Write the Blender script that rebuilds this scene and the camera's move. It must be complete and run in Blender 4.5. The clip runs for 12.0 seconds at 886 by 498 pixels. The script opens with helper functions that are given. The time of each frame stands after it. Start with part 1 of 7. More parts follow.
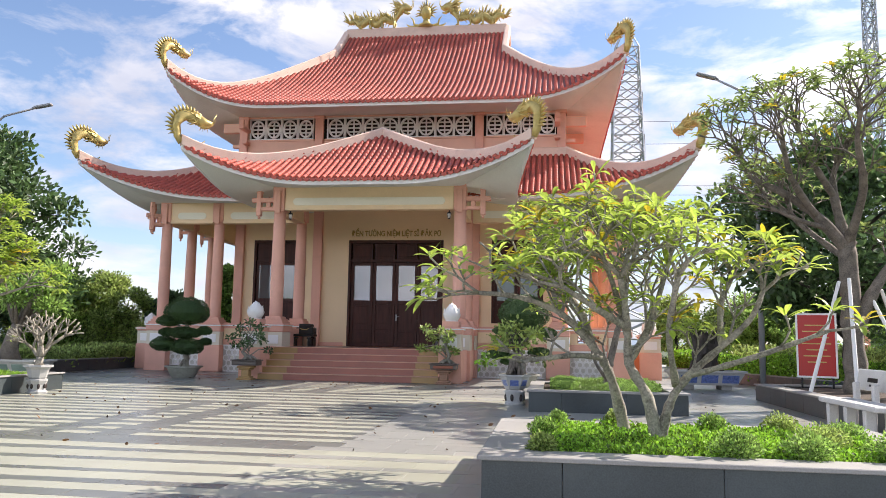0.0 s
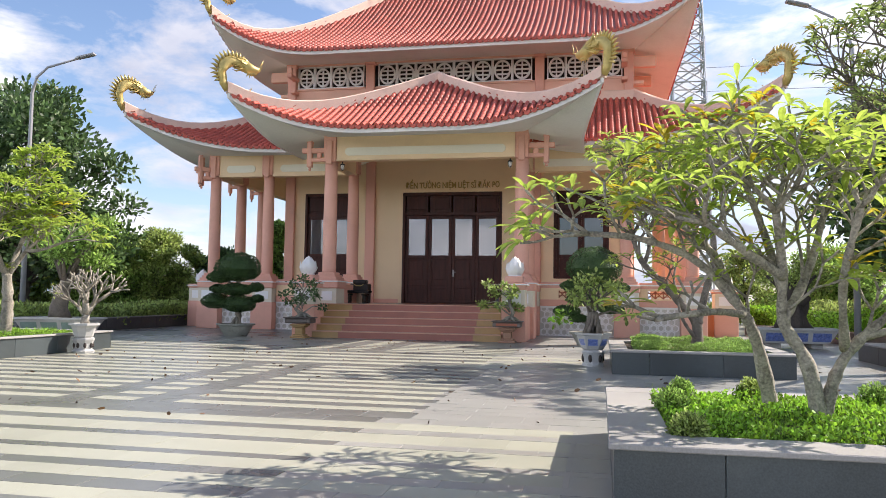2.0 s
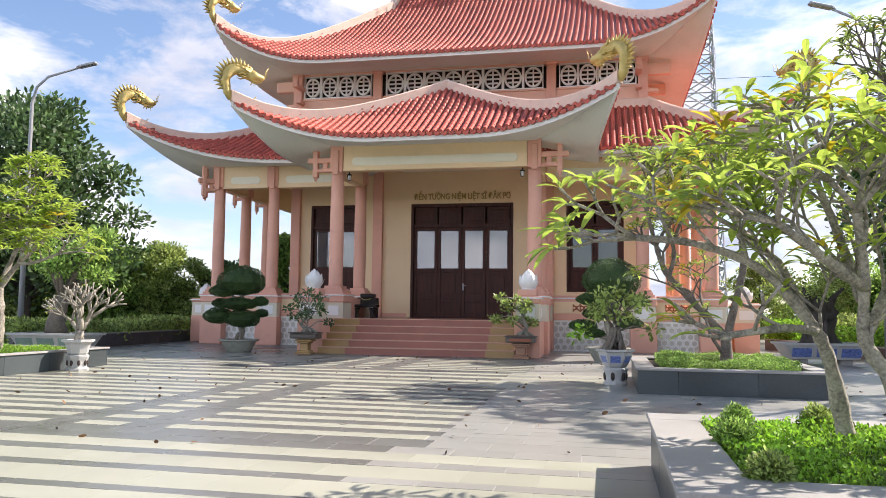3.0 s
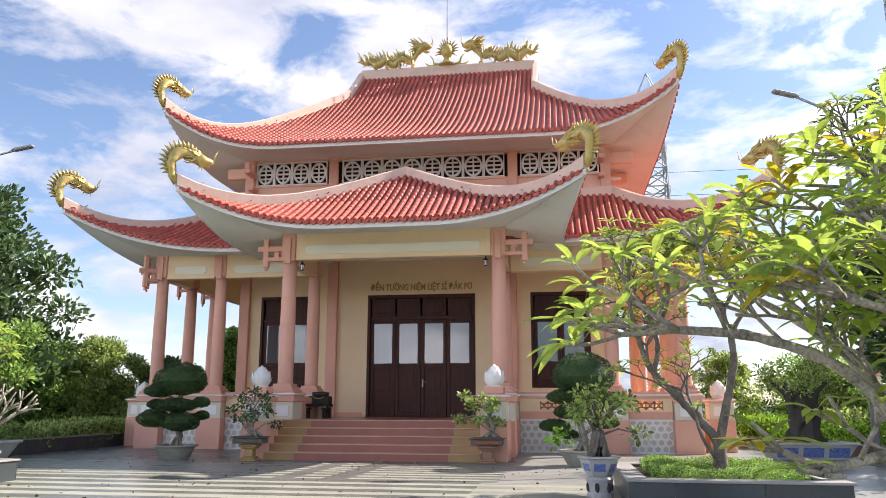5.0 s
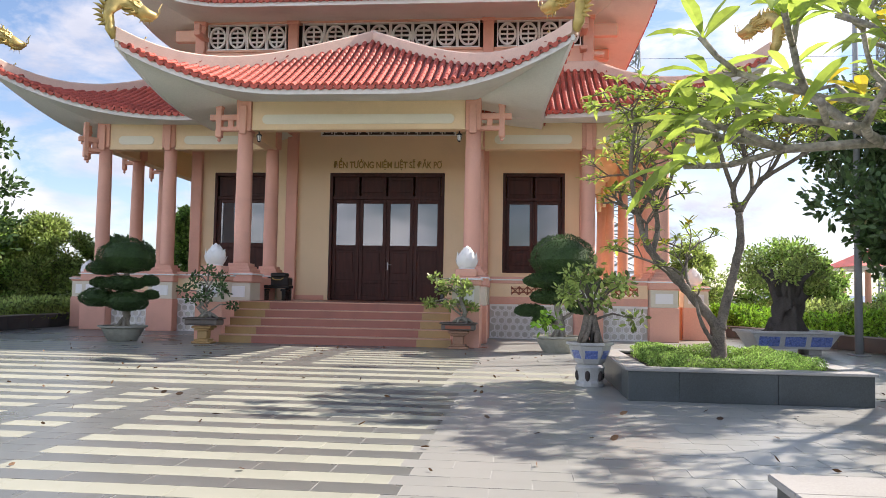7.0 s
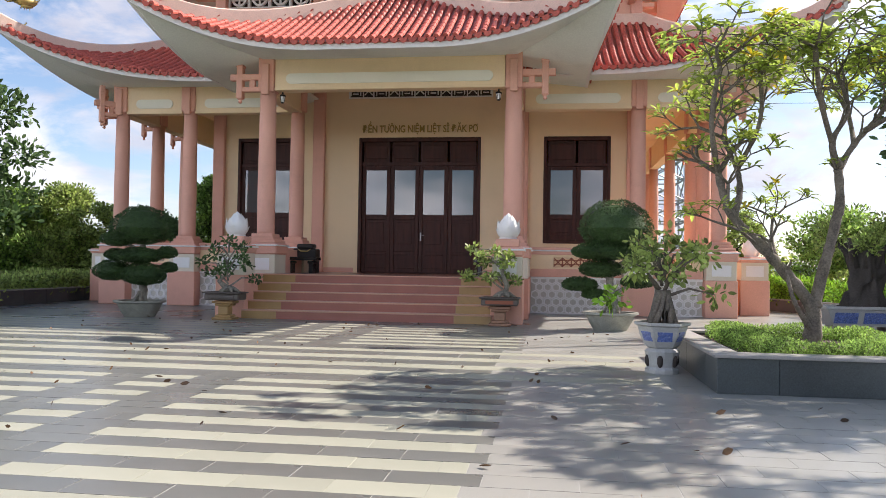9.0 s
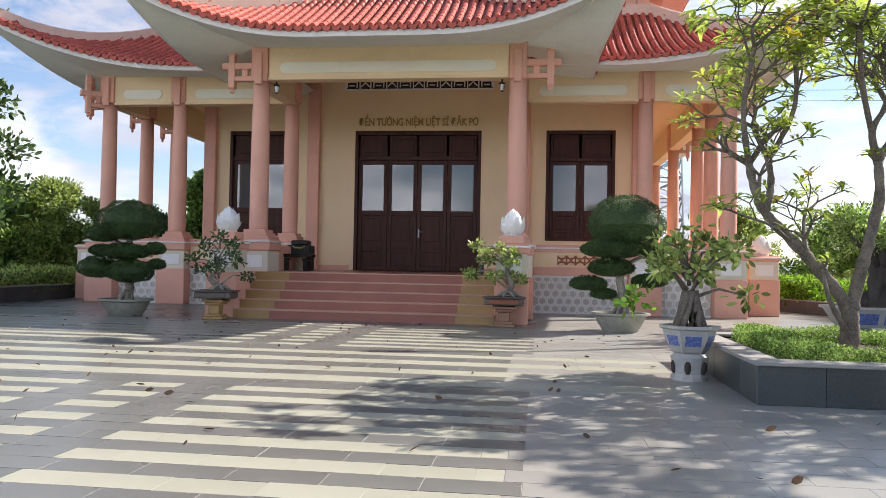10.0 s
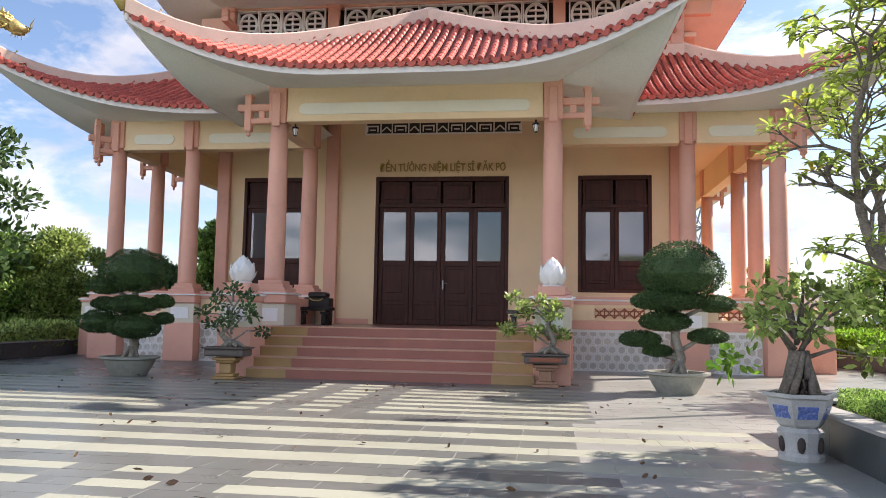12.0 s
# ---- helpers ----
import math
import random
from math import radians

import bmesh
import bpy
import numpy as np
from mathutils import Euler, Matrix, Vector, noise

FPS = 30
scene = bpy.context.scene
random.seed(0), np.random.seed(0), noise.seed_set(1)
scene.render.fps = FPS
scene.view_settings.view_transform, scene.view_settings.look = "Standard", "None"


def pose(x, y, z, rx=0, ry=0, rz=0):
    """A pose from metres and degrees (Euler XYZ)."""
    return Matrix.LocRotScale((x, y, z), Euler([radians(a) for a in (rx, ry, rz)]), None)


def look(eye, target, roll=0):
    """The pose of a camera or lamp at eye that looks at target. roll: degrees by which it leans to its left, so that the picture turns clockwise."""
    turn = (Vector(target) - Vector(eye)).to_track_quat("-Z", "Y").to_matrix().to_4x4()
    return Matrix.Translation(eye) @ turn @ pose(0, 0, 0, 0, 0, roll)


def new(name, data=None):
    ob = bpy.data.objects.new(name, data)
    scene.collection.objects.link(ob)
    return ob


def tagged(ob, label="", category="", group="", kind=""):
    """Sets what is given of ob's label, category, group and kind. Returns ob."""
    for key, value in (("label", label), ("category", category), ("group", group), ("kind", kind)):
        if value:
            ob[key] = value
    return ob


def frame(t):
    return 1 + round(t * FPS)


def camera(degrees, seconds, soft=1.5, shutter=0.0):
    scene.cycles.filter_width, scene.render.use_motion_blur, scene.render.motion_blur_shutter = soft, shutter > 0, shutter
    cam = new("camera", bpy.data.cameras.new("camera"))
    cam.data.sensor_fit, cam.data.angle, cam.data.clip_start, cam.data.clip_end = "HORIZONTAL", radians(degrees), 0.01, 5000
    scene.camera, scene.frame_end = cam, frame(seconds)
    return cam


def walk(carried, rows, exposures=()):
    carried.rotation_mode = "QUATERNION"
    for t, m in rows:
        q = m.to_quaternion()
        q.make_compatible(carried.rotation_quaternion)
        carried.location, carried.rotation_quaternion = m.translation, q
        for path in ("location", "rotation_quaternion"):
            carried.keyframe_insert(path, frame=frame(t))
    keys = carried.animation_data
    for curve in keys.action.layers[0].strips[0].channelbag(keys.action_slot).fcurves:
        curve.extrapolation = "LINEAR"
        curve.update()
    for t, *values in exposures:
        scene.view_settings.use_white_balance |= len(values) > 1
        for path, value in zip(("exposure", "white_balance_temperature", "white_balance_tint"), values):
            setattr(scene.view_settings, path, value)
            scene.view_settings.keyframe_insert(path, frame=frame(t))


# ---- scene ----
cam = camera(59.4, 12.0, soft=0.85)
BASE = 0.87
PATH = [
    (0, (5.682, -27.963, 1.174), (5.406, -25.996, 1.409), 1.0),
    (0.5, (5.534, -27.679, 1.168), (5.307, -25.703, 1.379), 0.9),
    (1, (5.42, -27.353, 1.147), (5.21, -25.37, 1.302), 0.7),
    (1.5, (5.286, -27.021, 1.135), (4.962, -25.051, 1.265), 1.0),
    (2, (5.129, -26.674, 1.142), (4.731, -24.718, 1.266), 0.8),
    (2.5, (5.032, -26.293, 1.143), (4.592, -24.346, 1.268), 0.4),
    (3, (4.887, -25.966, 1.143), (4.472, -24.016, 1.303), 0.7),
    (3.5, (4.758, -25.619, 1.167), (4.418, -23.665, 1.425), 0.6),
    (3.7, (4.751, -25.436, 1.193), (4.419, -23.489, 1.506), 0.6),
    (5.3, (4.462, -24.589, 1.263), (4.17, -22.651, 1.66), 0.2),
    (5.5, (4.416, -24.439, 1.229), (4.122, -22.492, 1.58), 0.4),
    (6, (4.28, -24.057, 1.197), (4.019, -22.087, 1.42), 0.6),
    (6.5, (4.186, -23.702, 1.185), (3.963, -21.719, 1.329), 1.0),
    (7, (4.064, -23.374, 1.16), (3.868, -21.387, 1.276), 1.0),
    (7.5, (3.95, -23.056, 1.151), (3.761, -21.067, 1.246), 0.4),
    (7.7, (3.931, -22.971, 1.148), (3.716, -20.984, 1.239), 0.4),
    (9.3, (3.639, -21.774, 1.159), (3.369, -19.793, 1.198), 0.9),
    (9.5, (3.578, -21.658, 1.149), (3.314, -19.676, 1.188), 1.0),
    (10, (3.459, -21.31, 1.151), (3.208, -19.326, 1.189), 1.1),
    (10.5, (3.344, -20.976, 1.152), (3.049, -18.998, 1.179), 1.5),
    (11, (3.169, -20.677, 1.144), (2.85, -18.703, 1.14), 1.2),
    (11.5, (3.018, -20.408, 1.137), (2.729, -18.429, 1.131), 0.5),
    (12, (2.874, -20.105, 1.166), (2.598, -18.132, 1.338), 1.0),
]
walk(cam, [(t, look(eye, target, roll)) for t, eye, target, roll in PATH],
     [(t, BASE + e, 6500, 17) for t, e in ((0, 0.08), (2.5, 0.06), (3.5, 0.25), (5.5, 0.08), (6.5, 0.20), (7.2, 0.06), (8.0, 0.04), (9.5, -0.02), (10.5, 0.03), (11.5, -0.07), (12, 0.14))])

# ---- light ----
SUN_AZ, SUN_EL = math.atan2(0.97, 0.61), radians(41.1)
world = bpy.data.worlds.new("sky_world")
scene.world = world
world.use_nodes = True
wt = world.node_tree
wt.nodes.clear()
w_out = wt.nodes.new("ShaderNodeOutputWorld")
w_bg = wt.nodes.new("ShaderNodeBackground")
w_bg.inputs["Strength"].default_value = 1.15
sky = wt.nodes.new("ShaderNodeTexSky")
sky.sky_type = "NISHITA"
sky.sun_disc = False
sky.sun_elevation, sky.sun_rotation = SUN_EL, SUN_AZ
sky.air_density, sky.dust_density, sky.ozone_density = 1.0, 0.6, 2.5
w_sky = wt.nodes.new("ShaderNodeVectorMath")
w_sky.operation = "SCALE"
w_sky.inputs["Scale"].default_value = 0.086
wt.links.new(sky.outputs["Color"], w_sky.inputs[0])
w_co = wt.nodes.new("ShaderNodeTexCoord")
w_map = wt.nodes.new("ShaderNodeMapping")
w_map.inputs["Scale"].default_value = (1.0, 1.0, 2.4)
w_map.inputs["Location"].default_value = (2.6, 0.6, 0.9)
wt.links.new(w_co.outputs["Generated"], w_map.inputs["Vector"])
w_n1 = wt.nodes.new("ShaderNodeTexNoise")
w_n1.inputs["Scale"].default_value, w_n1.inputs["Detail"].default_value = 6.2, 10.0
w_n1.inputs["Roughness"].default_value, w_n1.inputs["Distortion"].default_value = 0.60, 0.30
wt.links.new(w_map.outputs["Vector"], w_n1.inputs["Vector"])
w_r1 = wt.nodes.new("ShaderNodeValToRGB")
w_r1.color_ramp.elements[0].position, w_r1.color_ramp.elements[1].position = 0.42, 0.585
wt.links.new(w_n1.outputs["Fac"], w_r1.inputs["Fac"])
w_n2 = wt.nodes.new("ShaderNodeTexNoise")
w_n2.inputs["Scale"].default_value, w_n2.inputs["Detail"].default_value = 5.0, 6.0
wt.links.new(w_map.outputs["Vector"], w_n2.inputs["Vector"])
w_r2 = wt.nodes.new("ShaderNodeValToRGB")
w_r2.color_ramp.elements[0].position, w_r2.color_ramp.elements[1].position = 0.36, 0.70
w_r2.color_ramp.elements[0].color = (0.29, 0.32, 0.385, 1)
w_r2.color_ramp.elements[1].color = (0.52, 0.525, 0.53, 1)
wt.links.new(w_n2.outputs["Fac"], w_r2.inputs["Fac"])
w_mix = wt.nodes.new("ShaderNodeMix")
w_mix.data_type = "RGBA"
# clouds thin out overhead and whiten round the sun and where it lights them from the front
w_sep = wt.nodes.new("ShaderNodeSeparateXYZ")
wt.links.new(w_co.outputs["Generated"], w_sep.inputs["Vector"])
w_high = wt.nodes.new("ShaderNodeMapRange")
w_high.interpolation_type = "SMOOTHSTEP"
w_high.inputs["From Min"].default_value, w_high.inputs["From Max"].default_value = 0.42, 0.80
w_high.inputs["To Min"].default_value, w_high.inputs["To Max"].default_value = 1.0, 0.12
wt.links.new(w_sep.outputs["Z"], w_high.inputs["Value"])
w_cov = wt.nodes.new("ShaderNodeMath")
w_cov.operation = "MULTIPLY"
wt.links.new(w_r1.outputs["Color"], w_cov.inputs[0])
wt.links.new(w_high.outputs["Result"], w_cov.inputs[1])
w_dot = wt.nodes.new("ShaderNodeVectorMath")
w_dot.operation = "DOT_PRODUCT"
w_dot.inputs[1].default_value = (math.cos(SUN_EL) * math.sin(SUN_AZ), math.cos(SUN_EL) * math.cos(SUN_AZ), math.sin(SUN_EL))
wt.links.new(w_co.outputs["Generated"], w_dot.inputs[0])
w_glow = wt.nodes.new("ShaderNodeMath")
w_glow.operation = "ADD"
for k, (d0, d1, v0, v1) in enumerate(((0.62, 0.98, 1.0, 2.2), (0.10, -0.65, 0.0, 2.7))):
    w_side = wt.nodes.new("ShaderNodeMapRange")
    w_side.inputs["From Min"].default_value, w_side.inputs["From Max"].default_value = d0, d1
    w_side.inputs["To Min"].default_value, w_side.inputs["To Max"].default_value = v0, v1
    wt.links.new(w_dot.outputs["Value"], w_side.inputs["Value"])
    wt.links.new(w_side.outputs["Result"], w_glow.inputs[k])
w_cloud = wt.nodes.new("ShaderNodeVectorMath")
w_cloud.operation = "SCALE"
wt.links.new(w_r2.outputs["Color"], w_cloud.inputs[0])
wt.links.new(w_glow.outputs[0], w_cloud.inputs["Scale"])
wt.links.new(w_cov.outputs[0], w_mix.inputs["Factor"])
wt.links.new(w_sky.outputs["Vector"], w_mix.inputs[6])
wt.links.new(w_cloud.outputs["Vector"], w_mix.inputs[7])
wt.links.new(w_mix.outputs[2], w_bg.inputs["Color"])
wt.links.new(w_bg.outputs["Background"], w_out.inputs["Surface"])

sun = new("sun", bpy.data.lights.new("sun", "SUN"))
sun.data.energy, sun.data.angle, sun.data.color = 5.0, radians(0.53), (1.0, 0.92, 0.81)
sun.matrix_world = look((40 * math.sin(SUN_AZ), 40 * math.cos(SUN_AZ), 40 * math.tan(SUN_EL)), (0, 0, 0))
scene.view_settings.exposure = BASE


# ---- materials ----
def mat(name, col, rough=0.6, var=0.12, scale=6.0, bump=0.15, fine=60.0, dirt=0.0, dirt_col=(0.10, 0.09, 0.08), metal=0.0,
        per=0.0, trans=0.0, spec=0.5, island=False, stretch=(1, 1, 1), coat=0.0):
    """Base colour varied at two scales, dirt patches, fine relief."""
    m = bpy.data.materials.new(name)
    m.use_nodes = True
    nt = m.node_tree
    bs = nt.nodes["Principled BSDF"]
    co = nt.nodes.new("ShaderNodeTexCoord")
    mp = nt.nodes.new("ShaderNodeMapping")
    mp.inputs["Scale"].default_value = stretch
    nt.links.new(co.outputs["Object"], mp.inputs["Vector"])
    n1 = nt.nodes.new("ShaderNodeTexNoise")
    n1.inputs["Scale"].default_value, n1.inputs["Detail"].default_value = scale * 0.25, 4
    n2 = nt.nodes.new("ShaderNodeTexNoise")
    n2.inputs["Scale"].default_value, n2.inputs["Detail"].default_value = fine, 3
    for n in (n1, n2):
        nt.links.new(mp.outputs["Vector"], n.inputs["Vector"])
    add = nt.nodes.new("ShaderNodeMath")
    add.operation = "ADD"
    nt.links.new(n1.outputs["Fac"], add.inputs[0])
    nt.links.new(n2.outputs["Fac"], add.inputs[1])
    fac = add.outputs[0]
    if per:
        if island:
            src = nt.nodes.new("ShaderNodeNewGeometry").outputs["Random Per Island"]
        else:
            src = nt.nodes.new("ShaderNodeObjectInfo").outputs["Random"]
        pm = nt.nodes.new("ShaderNodeMath")
        pm.operation = "MULTIPLY_ADD"
        pm.inputs[1].default_value, pm.inputs[2].default_value = per, -per / 2
        nt.links.new(src, pm.inputs[0])
        ad2 = nt.nodes.new("ShaderNodeMath")
        ad2.operation = "ADD"
        nt.links.new(fac, ad2.inputs[0])
        nt.links.new(pm.outputs[0], ad2.inputs[1])
        fac = ad2.outputs[0]
    rg = nt.nodes.new("ShaderNodeMapRange")
    rg.inputs["From Min"].default_value, rg.inputs["From Max"].default_value = 0.6, 1.4
    rg.inputs["To Min"].default_value, rg.inputs["To Max"].default_value = 1 - var * 1.6, 1 + var * 1.6
    nt.links.new(fac, rg.inputs["Value"])
    mul = nt.nodes.new("ShaderNodeVectorMath")
    mul.operation = "SCALE"
    mul.inputs[0].default_value = col[:3]
    nt.links.new(rg.outputs["Result"], mul.inputs["Scale"])
    colour = mul.outputs["Vector"]
    if dirt:
        n3 = nt.nodes.new("ShaderNodeTexNoise")
        n3.inputs["Scale"].default_value, n3.inputs["Detail"].default_value = scale * 0.6, 8
        n3.inputs["Roughness"].default_value = 0.65
        nt.links.new(mp.outputs["Vector"], n3.inputs["Vector"])
        rp = nt.nodes.new("ShaderNodeValToRGB")
        rp.color_ramp.elements[0].position, rp.color_ramp.elements[1].position = 0.52, 0.74
        rp.color_ramp.elements[1].color = (dirt, dirt, dirt, 1)
        nt.links.new(n3.outputs["Fac"], rp.inputs["Fac"])
        mx = nt.nodes.new("ShaderNodeMix")
        mx.data_type = "RGBA"
        mx.inputs[7].default_value = (*dirt_col, 1)
        nt.links.new(rp.outputs["Color"], mx.inputs["Factor"])
        nt.links.new(colour, mx.inputs[6])
        colour = mx.outputs[2]
    nt.links.new(colour, bs.inputs["Base Color"])
    rr = nt.nodes.new("ShaderNodeMapRange")
    rr.inputs["To Min"].default_value, rr.inputs["To Max"].default_value = max(0.02, rough - 0.1), min(1, rough + 0.1)
    nt.links.new(n1.outputs["Fac"], rr.inputs["Value"])
    nt.links.new(rr.outputs["Result"], bs.inputs["Roughness"])
    bs.inputs["Metallic"].default_value = metal
    bs.inputs["Specular IOR Level"].default_value = spec
    bs.inputs["Coat Weight"].default_value = coat
    if bump:
        bp = nt.nodes.new("ShaderNodeBump")
        bp.inputs["Strength"].default_value, bp.inputs["Distance"].default_value = bump, 0.01
        nt.links.new(n2.outputs["Fac"], bp.inputs["Height"])
        nt.links.new(bp.outputs["Normal"], bs.inputs["Normal"])
    if trans:
        tr = nt.nodes.new("ShaderNodeBsdfTranslucent")
        ms = nt.nodes.new("ShaderNodeMixShader")
        ms.inputs["Fac"].default_value = trans
        nt.links.new(colour, tr.inputs["Color"])
        nt.links.new(bs.outputs[0], ms.inputs[1])
        nt.links.new(tr.outputs[0], ms.inputs[2])
        nt.links.new(ms.outputs[0], nt.nodes["Material Output"].inputs["Surface"])
    return m


